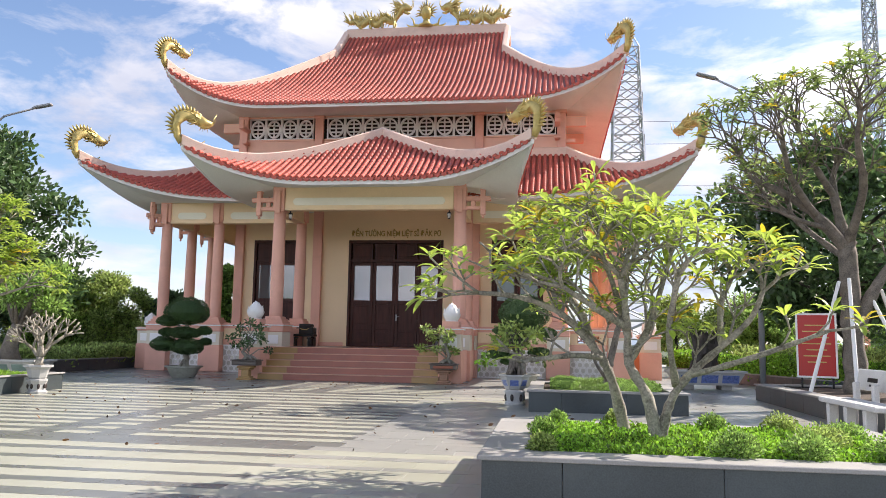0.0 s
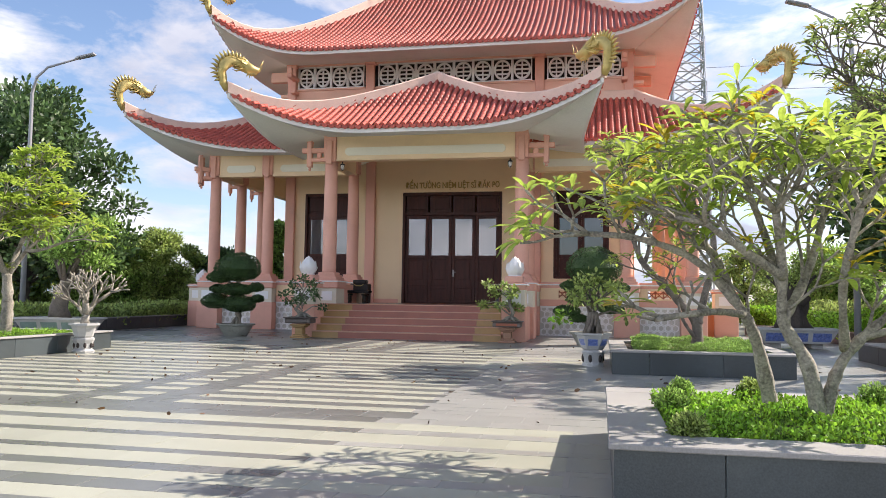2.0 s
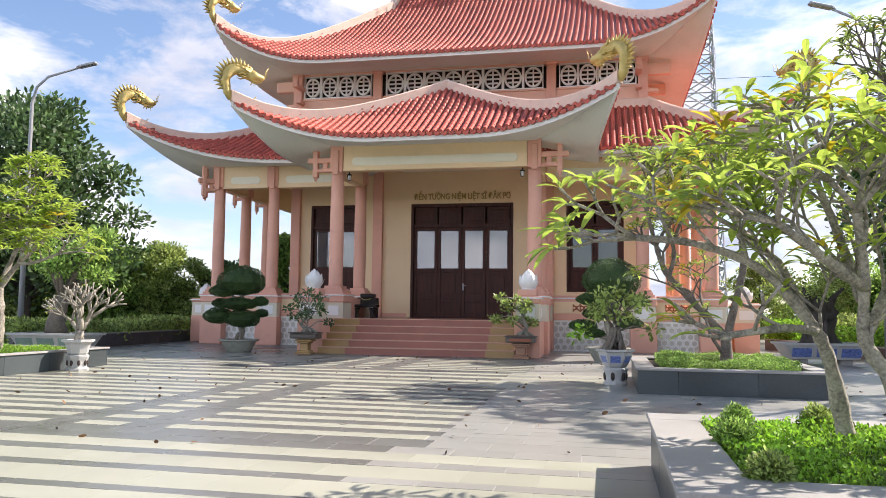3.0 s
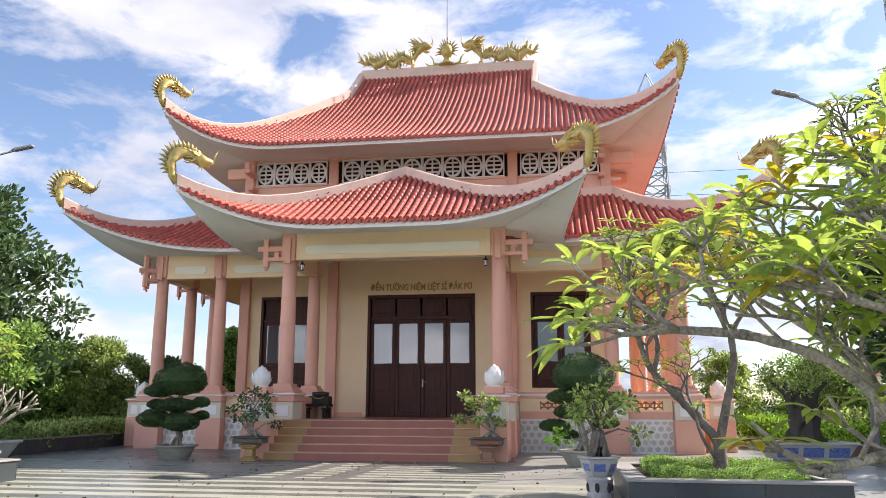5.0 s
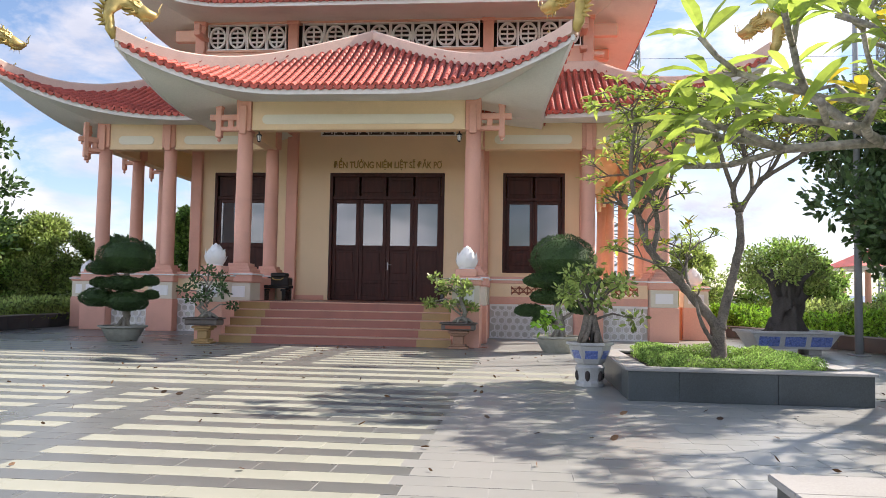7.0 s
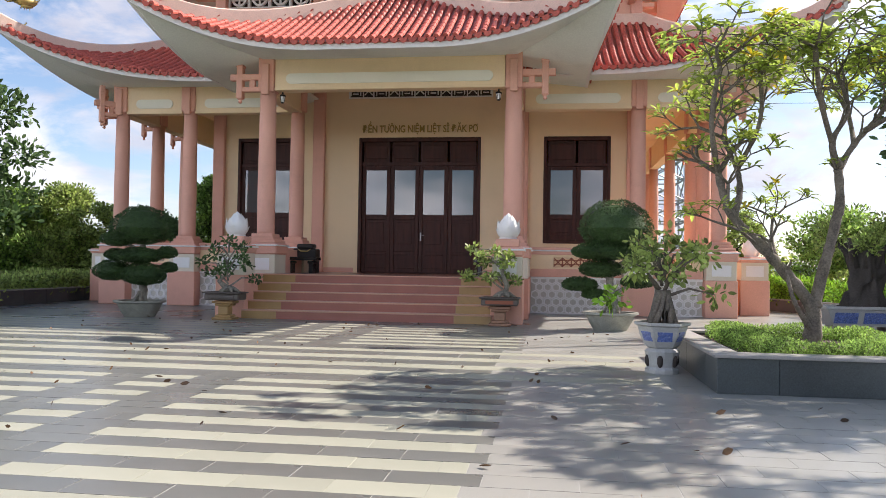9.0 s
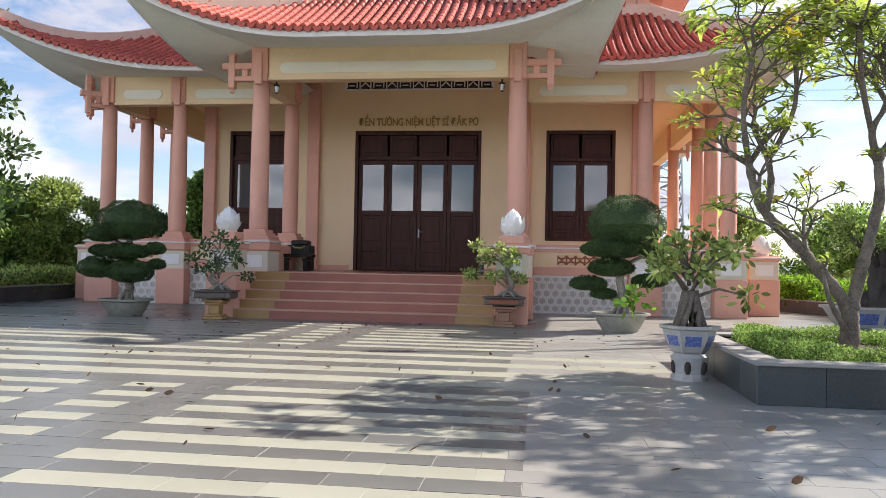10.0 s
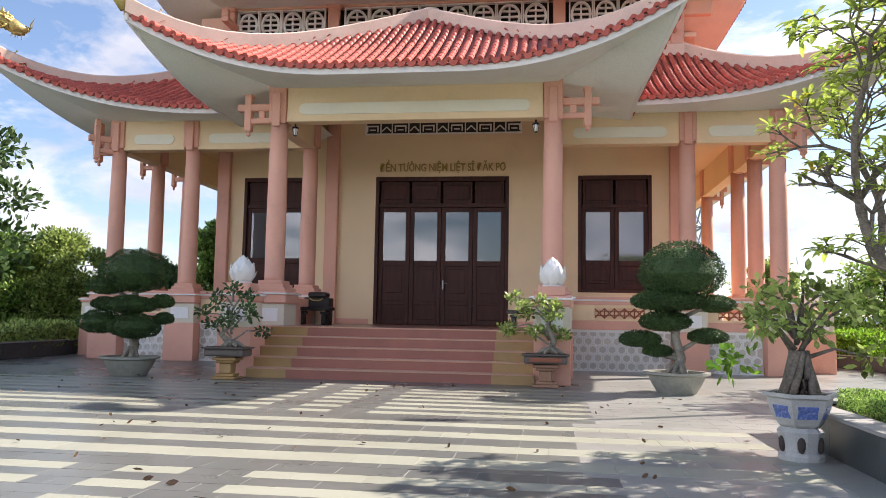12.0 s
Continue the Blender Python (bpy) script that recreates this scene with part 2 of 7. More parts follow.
M = {
    "pink": mat("pink_paint", (0.76, 0.41, 0.305), 0.75, 0.07, 3, 0.12, 45, 0.25, (0.42, 0.22, 0.16)),
    "peach": mat("peach_paint", (0.80, 0.49, 0.36), 0.75, 0.06, 3, 0.1, 45, 0.2, (0.48, 0.30, 0.22)),
    "cream": mat("cream_paint", (0.86, 0.665, 0.42), 0.75, 0.05, 2, 0.08, 50, 0.2, (0.52, 0.40, 0.24)),
    "ivory": mat("ivory_paint", (0.72, 0.66, 0.52), 0.7, 0.05, 3, 0.08, 50, 0.2, (0.55, 0.50, 0.40)),
    "white": mat("white_paint", (0.86, 0.85, 0.82), 0.65, 0.04, 3, 0.1, 60, 0.2, (0.55, 0.54, 0.5)),
    "soffit": mat("soffit_plaster", (0.76, 0.78, 0.71), 0.8, 0.06, 2, 0.1, 30, 0.3, (0.45, 0.46, 0.40)),
    "fascia": mat("eave_fascia", (0.78, 0.76, 0.72), 0.7, 0.05, 4, 0.1, 40, 0.3, (0.45, 0.42, 0.38)),
    "ridge": mat("ridge_plaster", (0.74, 0.54, 0.43), 0.8, 0.09, 4, 0.2, 40, 0.35, (0.42, 0.30, 0.25)),
    "tile": mat("glazed_roof_tile", (0.50, 0.112, 0.078), 0.5, 0.22, 6, 0.15, 60, 0.35, (0.20, 0.045, 0.035), spec=0.25, per=0.35, island=True),
    "tile_o": mat("glazed_roof_tile_single", (0.50, 0.112, 0.078), 0.5, 0.22, 6, 0.15, 60, 0.35, (0.20, 0.045, 0.035), spec=0.25, per=0.35),
    "pan": mat("pan_tile_bed", (0.34, 0.08, 0.055), 0.5, 0.2, 8, 0.3, 50),
    "step": mat("red_granite_step", (0.31, 0.108, 0.075), 0.42, 0.12, 10, 0.06, 160, 0.2, (0.26, 0.10, 0.07)),
    "step_y": mat("ochre_granite_step", (0.38, 0.235, 0.09), 0.42, 0.14, 10, 0.06, 160, 0.25, (0.25, 0.15, 0.07)),
    "nosing": mat("step_nosing", (0.58, 0.34, 0.24), 0.4, 0.08, 10, 0.05, 100),
    "floor": mat("porch_floor_tile", (0.34, 0.14, 0.10), 0.3, 0.1, 6, 0.04, 80),
    "wood": mat("dark_red_door_wood", (0.062, 0.022, 0.016), 0.5, 0.35, 5, 0.2, 40, stretch=(9, 9, 1), spec=0.25),
    "dark_wood": mat("blackened_wood", (0.018, 0.014, 0.012), 0.4, 0.3, 6, 0.2, 40, stretch=(6, 1, 6)),
    "tray": mat("brown_ceramic_tray", (0.115, 0.095, 0.080), 0.5, 0.2, 10, 0.2, 60, 0.4, (0.2, 0.18, 0.15)),
    "stand": mat("worn_terracotta_stand", (0.34, 0.19, 0.12), 0.8, 0.2, 8, 0.25, 60, 0.4, (0.18, 0.11, 0.08)),
    "leaf_o": mat("olive_leaf", (0.25, 0.33, 0.10), 0.45, 0.3, 12, 0.1, 40, per=0.9, island=True, trans=0.42),
    "gold": mat("gold_paint", (0.54, 0.415, 0.14), 0.45, 0.18, 14, 0.3, 60, 0.3, (0.28, 0.19, 0.05), metal=0.35),
    "letter": mat("brass_letter", (0.40, 0.26, 0.07), 0.4, 0.1, 14, 0.1, 60, metal=0.4),
    "dark_stone": mat("dark_stone", (0.012, 0.012, 0.013), 0.25, 0.2, 8, 0.05, 80),
    "iron": mat("dark_iron", (0.03, 0.03, 0.03), 0.45, 0.2, 8, 0.1, 80, metal=0.6),
    "steel": mat("galvanised_steel", (0.42, 0.43, 0.44), 0.45, 0.12, 8, 0.05, 60, metal=0.7),
    "grey_pole": mat("grey_pole_paint", (0.33, 0.34, 0.35), 0.5, 0.08, 8, 0.05, 60, metal=0.3),
    "brick_red": mat("pierced_grille_red", (0.30, 0.095, 0.05), 0.7, 0.1, 8, 0.1, 60),
    "slate": mat("grey_slate_cladding", (0.045, 0.056, 0.058), 0.35, 0.28, 5, 0.1, 90, 0.4, (0.085, 0.10, 0.095), per=0.4),
    "coping": mat("grey_coping_stone", (0.30, 0.292, 0.272), 0.6, 0.12, 6, 0.12, 90, 0.3, (0.22, 0.20, 0.18)),
    "hex_back": mat("honeycomb_recess", (0.60, 0.575, 0.51), 0.8, 0.1, 6, 0.1, 60),
    "soil": mat("garden_soil", (0.07, 0.05, 0.035), 0.95, 0.3, 14, 0.6, 50),
    "grout": mat("pale_grout", (0.42, 0.42, 0.39), 0.8, 0.1, 10, 0.2, 90),
    "paver_d": mat("grey_granite_paver", (0.144, 0.149, 0.137), 0.29, 0.16, 3, 0.05, 140, 0.35, (0.20, 0.195, 0.175), per=0.25, island=True),
    "paver_l": mat("beige_granite_paver", (0.340, 0.344, 0.268), 0.42, 0.10, 3, 0.05, 140, 0.3, (0.42, 0.39, 0.32), per=0.25, island=True),
    "paver_do": mat("grey_granite_paver_single", (0.144, 0.149, 0.137), 0.29, 0.16, 3, 0.05, 140, 0.35, (0.20, 0.195, 0.175), per=0.25),
    "paver_lo": mat("beige_granite_paver_single", (0.340, 0.344, 0.268), 0.42, 0.10, 3, 0.05, 140, 0.3, (0.42, 0.39, 0.32), per=0.25),
    "paver_m": mat("pale_grey_granite_paver", (0.295, 0.296, 0.268), 0.32, 0.14, 3, 0.05, 140, 0.35, (0.22, 0.212, 0.19), per=0.22, island=True),
    "paver_mo": mat("pale_grey_granite_paver_single", (0.295, 0.296, 0.268), 0.32, 0.14, 3, 0.05, 140, 0.35, (0.22, 0.212, 0.19), per=0.22),
    "cast_stone": mat("pale_cast_stone", (0.62, 0.60, 0.56), 0.7, 0.1, 8, 0.2, 70, 0.35, (0.38, 0.36, 0.32)),
    "strip": mat("ivory_strip_paint", (0.84, 0.80, 0.66), 0.7, 0.04, 3, 0.06, 50, 0.15, (0.6, 0.56, 0.44)),
    "concrete": mat("weathered_concrete", (0.36, 0.35, 0.33), 0.8, 0.15, 8, 0.25, 60, 0.5, (0.17, 0.16, 0.14)),
    "pot": mat("grey_green_ceramic_pot", (0.30, 0.30, 0.25), 0.6, 0.2, 10, 0.2, 60, 0.5, (0.13, 0.12, 0.10)),
    "pot_grey": mat("white_grey_ceramic", (0.42, 0.42, 0.40), 0.45, 0.12, 10, 0.15, 60, 0.4, (0.25, 0.24, 0.22)),
    "pot_blue": mat("blue_glaze", (0.10, 0.15, 0.38), 0.3, 0.4, 60, 0.1, 60, 0.9, (0.40, 0.43, 0.50)),
    "pot_teal": mat("teal_glaze", (0.19, 0.27, 0.23), 0.35, 0.2, 16, 0.1, 60, 0.4, (0.12, 0.17, 0.15)),
    "grass": mat("far_grass", (0.055, 0.085, 0.03), 0.9, 0.35, 2, 0.4, 20, 0.4, (0.09, 0.10, 0.04)),
    "hedge": mat("hedge_leaf", (0.25, 0.39, 0.09), 0.55, 0.4, 8, 0.1, 40, per=0.9, island=True, trans=0.5),
    "topiary": mat("topiary_leaf", (0.050, 0.098, 0.026), 0.6, 0.4, 8, 0.1, 40, per=0.8, island=True, trans=0.15),
    "leaf": mat("frangipani_leaf", (0.34, 0.45, 0.072), 0.40, 0.22, 12, 0.1, 40, per=0.8, island=True, trans=0.58),
    "leaf_y": mat("yellowing_leaf", (0.55, 0.44, 0.03), 0.45, 0.25, 12, 0.1, 40, per=0.8, island=True, trans=0.42),
    "leaf_d": mat("dark_tree_leaf", (0.085, 0.15, 0.05), 0.5, 0.35, 8, 0.1, 40, per=0.9, island=True, trans=0.3),
    "leaf_m": mat("mid_green_leaf", (0.31, 0.40, 0.11), 0.5, 0.35, 8, 0.1, 40, per=0.9, island=True, trans=0.5),
    "leaf_g": mat("broad_green_leaf", (0.36, 0.46, 0.085), 0.42, 0.28, 12, 0.1, 40, per=0.9, island=True, trans=0.5),
    "clover": mat("bright_groundcover", (0.22, 0.41, 0.035), 0.55, 0.45, 8, 0.1, 40, per=0.8, island=True, trans=0.4),
    "bark": mat("grey_bark", (0.29, 0.265, 0.215), 0.9, 0.45, 26, 0.9, 55, 0.85, (0.085, 0.075, 0.06)),
    "bark_m": mat("brown_grey_bark", (0.17, 0.145, 0.118), 0.9, 0.42, 22, 0.9, 50, 0.7, (0.07, 0.058, 0.047)),
    "bark_d": mat("dark_bark", (0.065, 0.055, 0.047), 0.9, 0.3, 14, 0.6, 40, 0.4, (0.05, 0.045, 0.04)),
    "litter": mat("dry_leaf", (0.12, 0.065, 0.03), 0.8, 0.4, 10, 0.2, 40, per=0.9, island=True),
    "sign_red": mat("red_sign_paint", (0.50, 0.03, 0.025), 0.4, 0.06, 4, 0.04, 50),
    "orange": mat("orange_paint", (0.70, 0.23, 0.09), 0.75, 0.06, 4, 0.1, 50),
    # hill green shifted to blue-grey to stand for distance haze
    "hill": mat("haze_tinted_hill", (0.16, 0.22, 0.28), 1.0, 0.15, 0.05, 0, 0.2),
    # near-black colour that stands for the shade inside holes and voids
    "void_shade": mat("void_shade_paint", (0.05, 0.04, 0.035), 0.9, 0.1, 4, 0.05, 30),
}
glass = bpy.data.materials.new("window_glass")
glass.use_nodes = True
gb = glass.node_tree.nodes["Principled BSDF"]
gb.inputs["Base Color"].default_value = (0.14, 0.155, 0.165, 1)
gb.inputs["Roughness"].default_value = 0.03
gb.inputs["Transmission Weight"].default_value = 0.35
gb.inputs["Specular IOR Level"].default_value = 0.7
gb.inputs["IOR"].default_value = 1.8
M["glass"] = glass


# ---- mesh helpers ----
def part(name, bm, material, parent=None, label="", smooth=False):
    me = bpy.data.meshes.new(name)
    bm.to_mesh(me)
    bm.free()
    me.materials.append(M[material] if isinstance(material, str) else material)
    if smooth:
        me.polygons.foreach_set("use_smooth", [True] * len(me.polygons))
    ob = new(name, me)
    ob.parent = parent
    return tagged(ob, label) if label else ob


def thing(name, label, category, at=(0, 0, 0), rz=0, group="", kind=""):
    ob = new(name)
    ob.matrix_basis = pose(*at, 0, 0, rz)
    return tagged(ob, label, category, group, kind)


def box(bm, x0, x1, y0, y1, z0, z1, bevel=0.0):
    v = [bm.verts.new(p) for p in ((x0, y0, z0), (x1, y0, z0), (x1, y1, z0), (x0, y1, z0),
                                   (x0, y0, z1), (x1, y0, z1), (x1, y1, z1), (x0, y1, z1))]
    f = [bm.faces.new([v[i] for i in q]) for q in ((3, 2, 1, 0), (4, 5, 6, 7), (0, 1, 5, 4), (1, 2, 6, 5), (2, 3, 7, 6), (3, 0, 4, 7))]
    if bevel:
        bmesh.ops.bevel(bm, geom=list({e for q in f for e in q.edges}), offset=bevel, segments=1, affect="EDGES")
    return bm


def boxes(*rows, bevel=0.0):
    bm = bmesh.new()
    for r in rows:
        box(bm, *r, bevel=bevel)
    return bm


def lathe(profile, seg=24, cx=0.0, cy=0.0, bm=None, squash=1.0):
    """A turned body from (radius, height) pairs."""
    bm = bm or bmesh.new()
    rings = [[bm.verts.new((cx + r * math.cos(2 * math.pi * i / seg), cy + squash * r * math.sin(2 * math.pi * i / seg), z)) for i in range(seg)] for r, z in profile]
    for a, b in zip(rings, rings[1:]):
        for i in range(seg):
            bm.faces.new((a[i], a[(i + 1) % seg], b[(i + 1) % seg], b[i]))
    bm.faces.new(rings[0][::-1])
    bm.faces.new(rings[-1])
    return bm


def tube(bm, pts, radii, seg=8, flat=1.0):
    """A tapered tube along a line of points."""
    pts = [Vector(p) for p in pts]
    rings, up = [], Vector((0.13, 0.21, 0.97))
    for i, p in enumerate(pts):
        d = (pts[min(i + 1, len(pts) - 1)] - pts[max(i - 1, 0)]).normalized()
        a = d.cross(up)
        a = a.normalized() if a.length > 0.05 else d.cross(Vector((1, 0, 0))).normalized()
        b = a.cross(d).normalized()
        rings.append([bm.verts.new(p + radii[i] * (math.cos(2 * math.pi * k / seg) * a * flat + math.sin(2 * math.pi * k / seg) * b)) for k in range(seg)])
    for r, s in zip(rings, rings[1:]):
        for k in range(seg):
            bm.faces.new((r[k], r[(k + 1) % seg], s[(k + 1) % seg], s[k]))
    bm.faces.new(rings[0][::-1])
    bm.faces.new(rings[-1])
    return bm


def sheet(bm, rows):
    """A surface through rows of points."""
    g = [[bm.verts.new(p) for p in r] for r in rows]
    for a, b in zip(g, g[1:]):
        for i in range(len(a) - 1):
            bm.faces.new((a[i], a[i + 1], b[i + 1], b[i]))
    return bm


def slab(rows, thick, bm=None):
    """A surface through rows of points with a thickness downwards."""
    bm = bm or bmesh.new()
    top = [[bm.verts.new(p) for p in r] for r in rows]
    low = [[bm.verts.new((p[0], p[1], p[2] - thick)) for p in r] for r in rows]
    n, k = len(rows), len(rows[0])
    for i in range(n - 1):
        for j in range(k - 1):
            bm.faces.new((top[i][j], top[i][j + 1], top[i + 1][j + 1], top[i + 1][j]))
            bm.faces.new((low[i][j], low[i + 1][j], low[i + 1][j + 1], low[i][j + 1]))
    for j in range(k - 1):
        bm.faces.new((top[0][j + 1], top[0][j], low[0][j], low[0][j + 1]))
        bm.faces.new((top[-1][j], top[-1][j + 1], low[-1][j + 1], low[-1][j]))
    for i in range(n - 1):
        bm.faces.new((top[i][0], top[i + 1][0], low[i + 1][0], low[i][0]))
        bm.faces.new((top[i + 1][-1], top[i][-1], low[i][-1], low[i + 1][-1]))
    return bm


def raw(name, verts, faces, material, parent=None, smooth=False):
    me = bpy.data.meshes.new(name)
    me.from_pydata(verts, [], faces)
    me.materials.append(M[material])
    if smooth:
        me.polygons.foreach_set("use_smooth", [True] * len(me.polygons))
    ob = new(name, me)
    ob.parent = parent
    return ob


# ---- the memorial hall ----
CY = 5.7            # centre of the hall in depth
FL = 0.92           # porch floor
hall = thing("memorial_hall", "pink and cream memorial hall with tiered red tile roofs", "temple")


def side_axes(k):
    """Along and outward directions of the sides: front, right, back, left."""
    return ((Vector((1, 0, 0)), Vector((0, -1, 0))), (Vector((0, 1, 0)), Vector((1, 0, 0))),
            (Vector((-1, 0, 0)), Vector((0, 1, 0))), (Vector((0, -1, 0)), Vector((-1, 0, 0))))[k]


class RoofSide:
    """One curved roof slope: straight eave, corners that sweep out and up, hips on both ends."""

    def __init__(self, centre, k, Ta, Eo, To, ha, hd, to, zE, zT, a0, lift, power, conc=0.3, open_hi=None, open_lo=None):
        self.c, (self.A, self.D) = Vector((*centre, 0)), side_axes(k)
        self.Ta, self.Eo, self.To, self.ha, self.hd, self.to = Ta, Eo, To, ha, hd, to
        self.zE, self.zT, self.a0, self.lift, self.power, self.conc = zE, zT, a0, lift, power, conc
        self.hi = Ta if open_hi is None else open_hi
        self.lo = -Ta if open_lo is None else -open_lo
        self.open_hi, self.open_lo = open_hi, open_lo

    def s(self, a):
        if (a > 0 and self.open_hi is not None) or (a < 0 and self.open_lo is not None):
            return 0.0
        return min(1.0, max(0.0, (abs(a) - self.a0) / (self.Ta - self.a0)))

    def eave(self, a):
        return self.Eo + (self.To - self.Eo) * self.s(a) ** 2

    def end(self, a):
        if (a > 0 and self.open_hi is not None) or (a < 0 and self.open_lo is not None) or abs(a) <= self.ha:
            return self.to
        return self.hd + (abs(a) - self.ha) / (self.Ta - self.ha) * (self.To - self.hd)

    def z(self, a, d):
        e = self.eave(a)
        w = min(1.0, max(0.0, (e - d) / max(0.05, e - self.to)))
        return self.zE + (self.zT - self.zE) * ((1 - self.conc) * w + self.conc * w * w) + self.lift * self.s(a) ** self.power * (1 - w) ** 1.6

    def at(self, a, d, up=0.0):
        p = self.c + self.A * a + self.D * d
        return Vector((p.x, p.y, self.z(a, d) + up))

    def columns(self, step=0.195):
        n = int((self.hi - self.lo) / step)
        off = (self.hi - self.lo - n * step) / 2 + step / 2
        return [self.lo + off + i * step for i in range(n)]


def cover_tile(length):
    """One half-round cover tile, lying along +y, its lower end at the origin."""
    vs, fs, n = [], [], 6
    for y, r in ((0, 0.066), (length, 0.058)):
        for i in range(n + 1):
            t = math.pi * i / n
            vs.append((r * math.cos(t), y, r * math.sin(t) * 1.05))
    for i in range(n):
        fs.append((i, n + 1 + i, n + 2 + i, i + 1))
    fs.append(tuple(range(n + 1)))
    return vs, fs


TILE_L = 0.31
TV, TF = cover_tile(TILE_L)
tile_mesh = bpy.data.meshes.new("cover_tile")
tile_mesh.from_pydata(TV, [], TF)
tile_mesh.materials.append(M["tile_o"])
drip_mesh = bpy.data.meshes.new("eave_tile")
dv, df = [], []
for y in (0.0, 0.03):
    dv += [(0.085 * math.cos(math.pi * i / 8), -y, -0.105 * math.sin(math.pi * i / 8) + 0.03) for i in range(9)]
df = [tuple(range(9, 18)), tuple(range(8, -1, -1))] + [(i, i + 1, i + 10, i + 9) for i in range(8)]
drip_mesh.from_pydata(dv, [], df)
drip_mesh.materials.append(M["tile_o"])


def tile_frames(side):
    """Lower end and axes of each cover tile of a slope."""
    for a in side.columns():
        d, stop = side.eave(a) + 0.03, side.end(a)
        row = 0
        while d > stop + 0.06:
            nd = d - 0.255
            p, q = side.at(a, d, 0.03), side.at(a, max(nd, stop - 0.1), 0.03)
            y = (q - p).normalized()
            x = (side.at(a + 0.05, d, 0.03) - side.at(a - 0.05, d, 0.03)).normalized()
            n = x.cross(y).normalized()
            x = y.cross(n).normalized()
            yield row, a, Matrix(((x.x, y.x, n.x, p.x), (x.y, y.y, n.y, p.y), (x.z, y.z, n.z, p.z), (0, 0, 0, 1)))
            d, row = nd, row + 1


def build_slope(parent, side, singles=False, drips=True, soffit=None):
    # bedding sheet under the tiles
    cols = [side.lo + (side.hi - side.lo) * i / 64 for i in range(65)]
    rows = []
    for q in range(13):
        rows.append([side.at(a, side.eave(a) + (side.end(a) - side.eave(a)) * q / 12) for a in cols])
    part("roof_bed", slab(rows, 0.05), "pan", parent, "dark red bedding of pan tiles", smooth=False)
    vs, fs, count = [], [], 0
    for row, a, m in tile_frames(side):
        if singles and row < 6 and count < 300:
            t = new("roof_tile", tile_mesh)
            t.parent, t.matrix_basis = parent, m
            count += 1
            continue
        b = len(vs)
        vs += [tuple(m @ Vector(v)) for v in TV]
        fs += [tuple(b + i for i in f) for f in TF]
    tagged(raw("roof_tile_field", vs, fs, "tile", parent, True), "rows of glazed red half-round roof tiles", kind="stuff")
    # eave board and drip tiles
    eave = [side.at(a, side.eave(a) - 0.01) for a in cols]
    lows = []
    bm = bmesh.new()
    ring = []
    for i, (a, p) in enumerate(zip(cols, eave)):
        inn = side.D * 0.07
        ring.append([bm.verts.new(v) for v in (p + Vector((0, 0, 0.01)), p - Vector((0, 0, 0.17)), p - inn - Vector((0, 0, 0.17)), p - inn + Vector((0, 0, 0.01)))])
        lows.append(p - inn * 0.5 - Vector((0, 0, 0.165)))
    for r, s in zip(ring, ring[1:]):
        for k in range(4):
            bm.faces.new((r[k], r[(k + 1) % 4], s[(k + 1) % 4], s[k]))
    bm.faces.new(ring[0])
    bm.faces.new(ring[-1][::-1])
    part("eave_board", bm, "fascia", parent, "white painted eave board")
    if drips:
        for a in side.columns():
            a += 0.0975
            if a > side.hi - 0.1:
                continue
            p = side.at(a, side.eave(a) + 0.04, -0.005)
            x = (side.at(a + 0.05, side.eave(a + 0.05)) - side.at(a - 0.05, side.eave(a - 0.05))).normalized()
            y = -side.D
            n = x.cross(y).normalized()
            y = n.cross(x).normalized()
            t = new("eave_tile", drip_mesh)
            t.parent = parent
            t.matrix_basis = Matrix(((x.x, y.x, n.x, p.x), (x.y, y.y, n.y, p.y), (x.z, y.z, n.z, p.z), (0, 0, 0, 1)))
    if soffit:
        sa, so, sz = soffit
        inner = []
        for a in cols:
            lim_hi = sa if side.open_hi is None else side.open_hi
            lim_lo = -sa if side.open_lo is None else -side.open_lo
            p = side.c + side.A * min(lim_hi, max(lim_lo, a)) + side.D * so
            inner.append(Vector((p.x, p.y, sz)))
        mid = [(l * 0.5 + n * 0.5) - Vector((0, 0, 0.04)) for l, n in zip(lows, inner)]
        part("soffit", sheet(bmesh.new(), [lows, mid, inner]), "soffit", parent, "pale plastered underside of the eave", smooth=True)


def ridge_bar(parent, pts, w, h, name="hip_ridge", label="pale pink plastered ridge band"):
    bm, ring = bmesh.new(), []
    for i, p in enumerate(pts):
        d = (pts[min(i + 1, len(pts) - 1)] - pts[max(i - 1, 0)])
        s = Vector((-d.y, d.x, 0)).normalized() * w / 2
        hh = Vector((0, 0, h))
        lo = Vector((0, 0, -0.08))
        ring.append([bm.verts.new(v) for v in (p - s + lo, p + s + lo, p + s + hh * 0.86, p + s * 0.6 + hh, p - s * 0.6 + hh, p - s + hh * 0.86)])
    for r, s in zip(ring, ring[1:]):
        for k in range(6):
            bm.faces.new((r[k], s[k], s[(k + 1) % 6], r[(k + 1) % 6]))
    bm.faces.new(ring[0])
    bm.faces.new(ring[-1][::-1])
    return part(name, bm, "ridge", parent, label)


def hip_points(side, sign, n=14, up=0.05):
    out = []
    for i in range(n + 1):
        t = i / n
        a = sign * (side.Ta + (side.ha - side.Ta) * t)
        d = side.To + (side.hd - side.To) * t
        out.append(side.at(a, d, up))
    return out


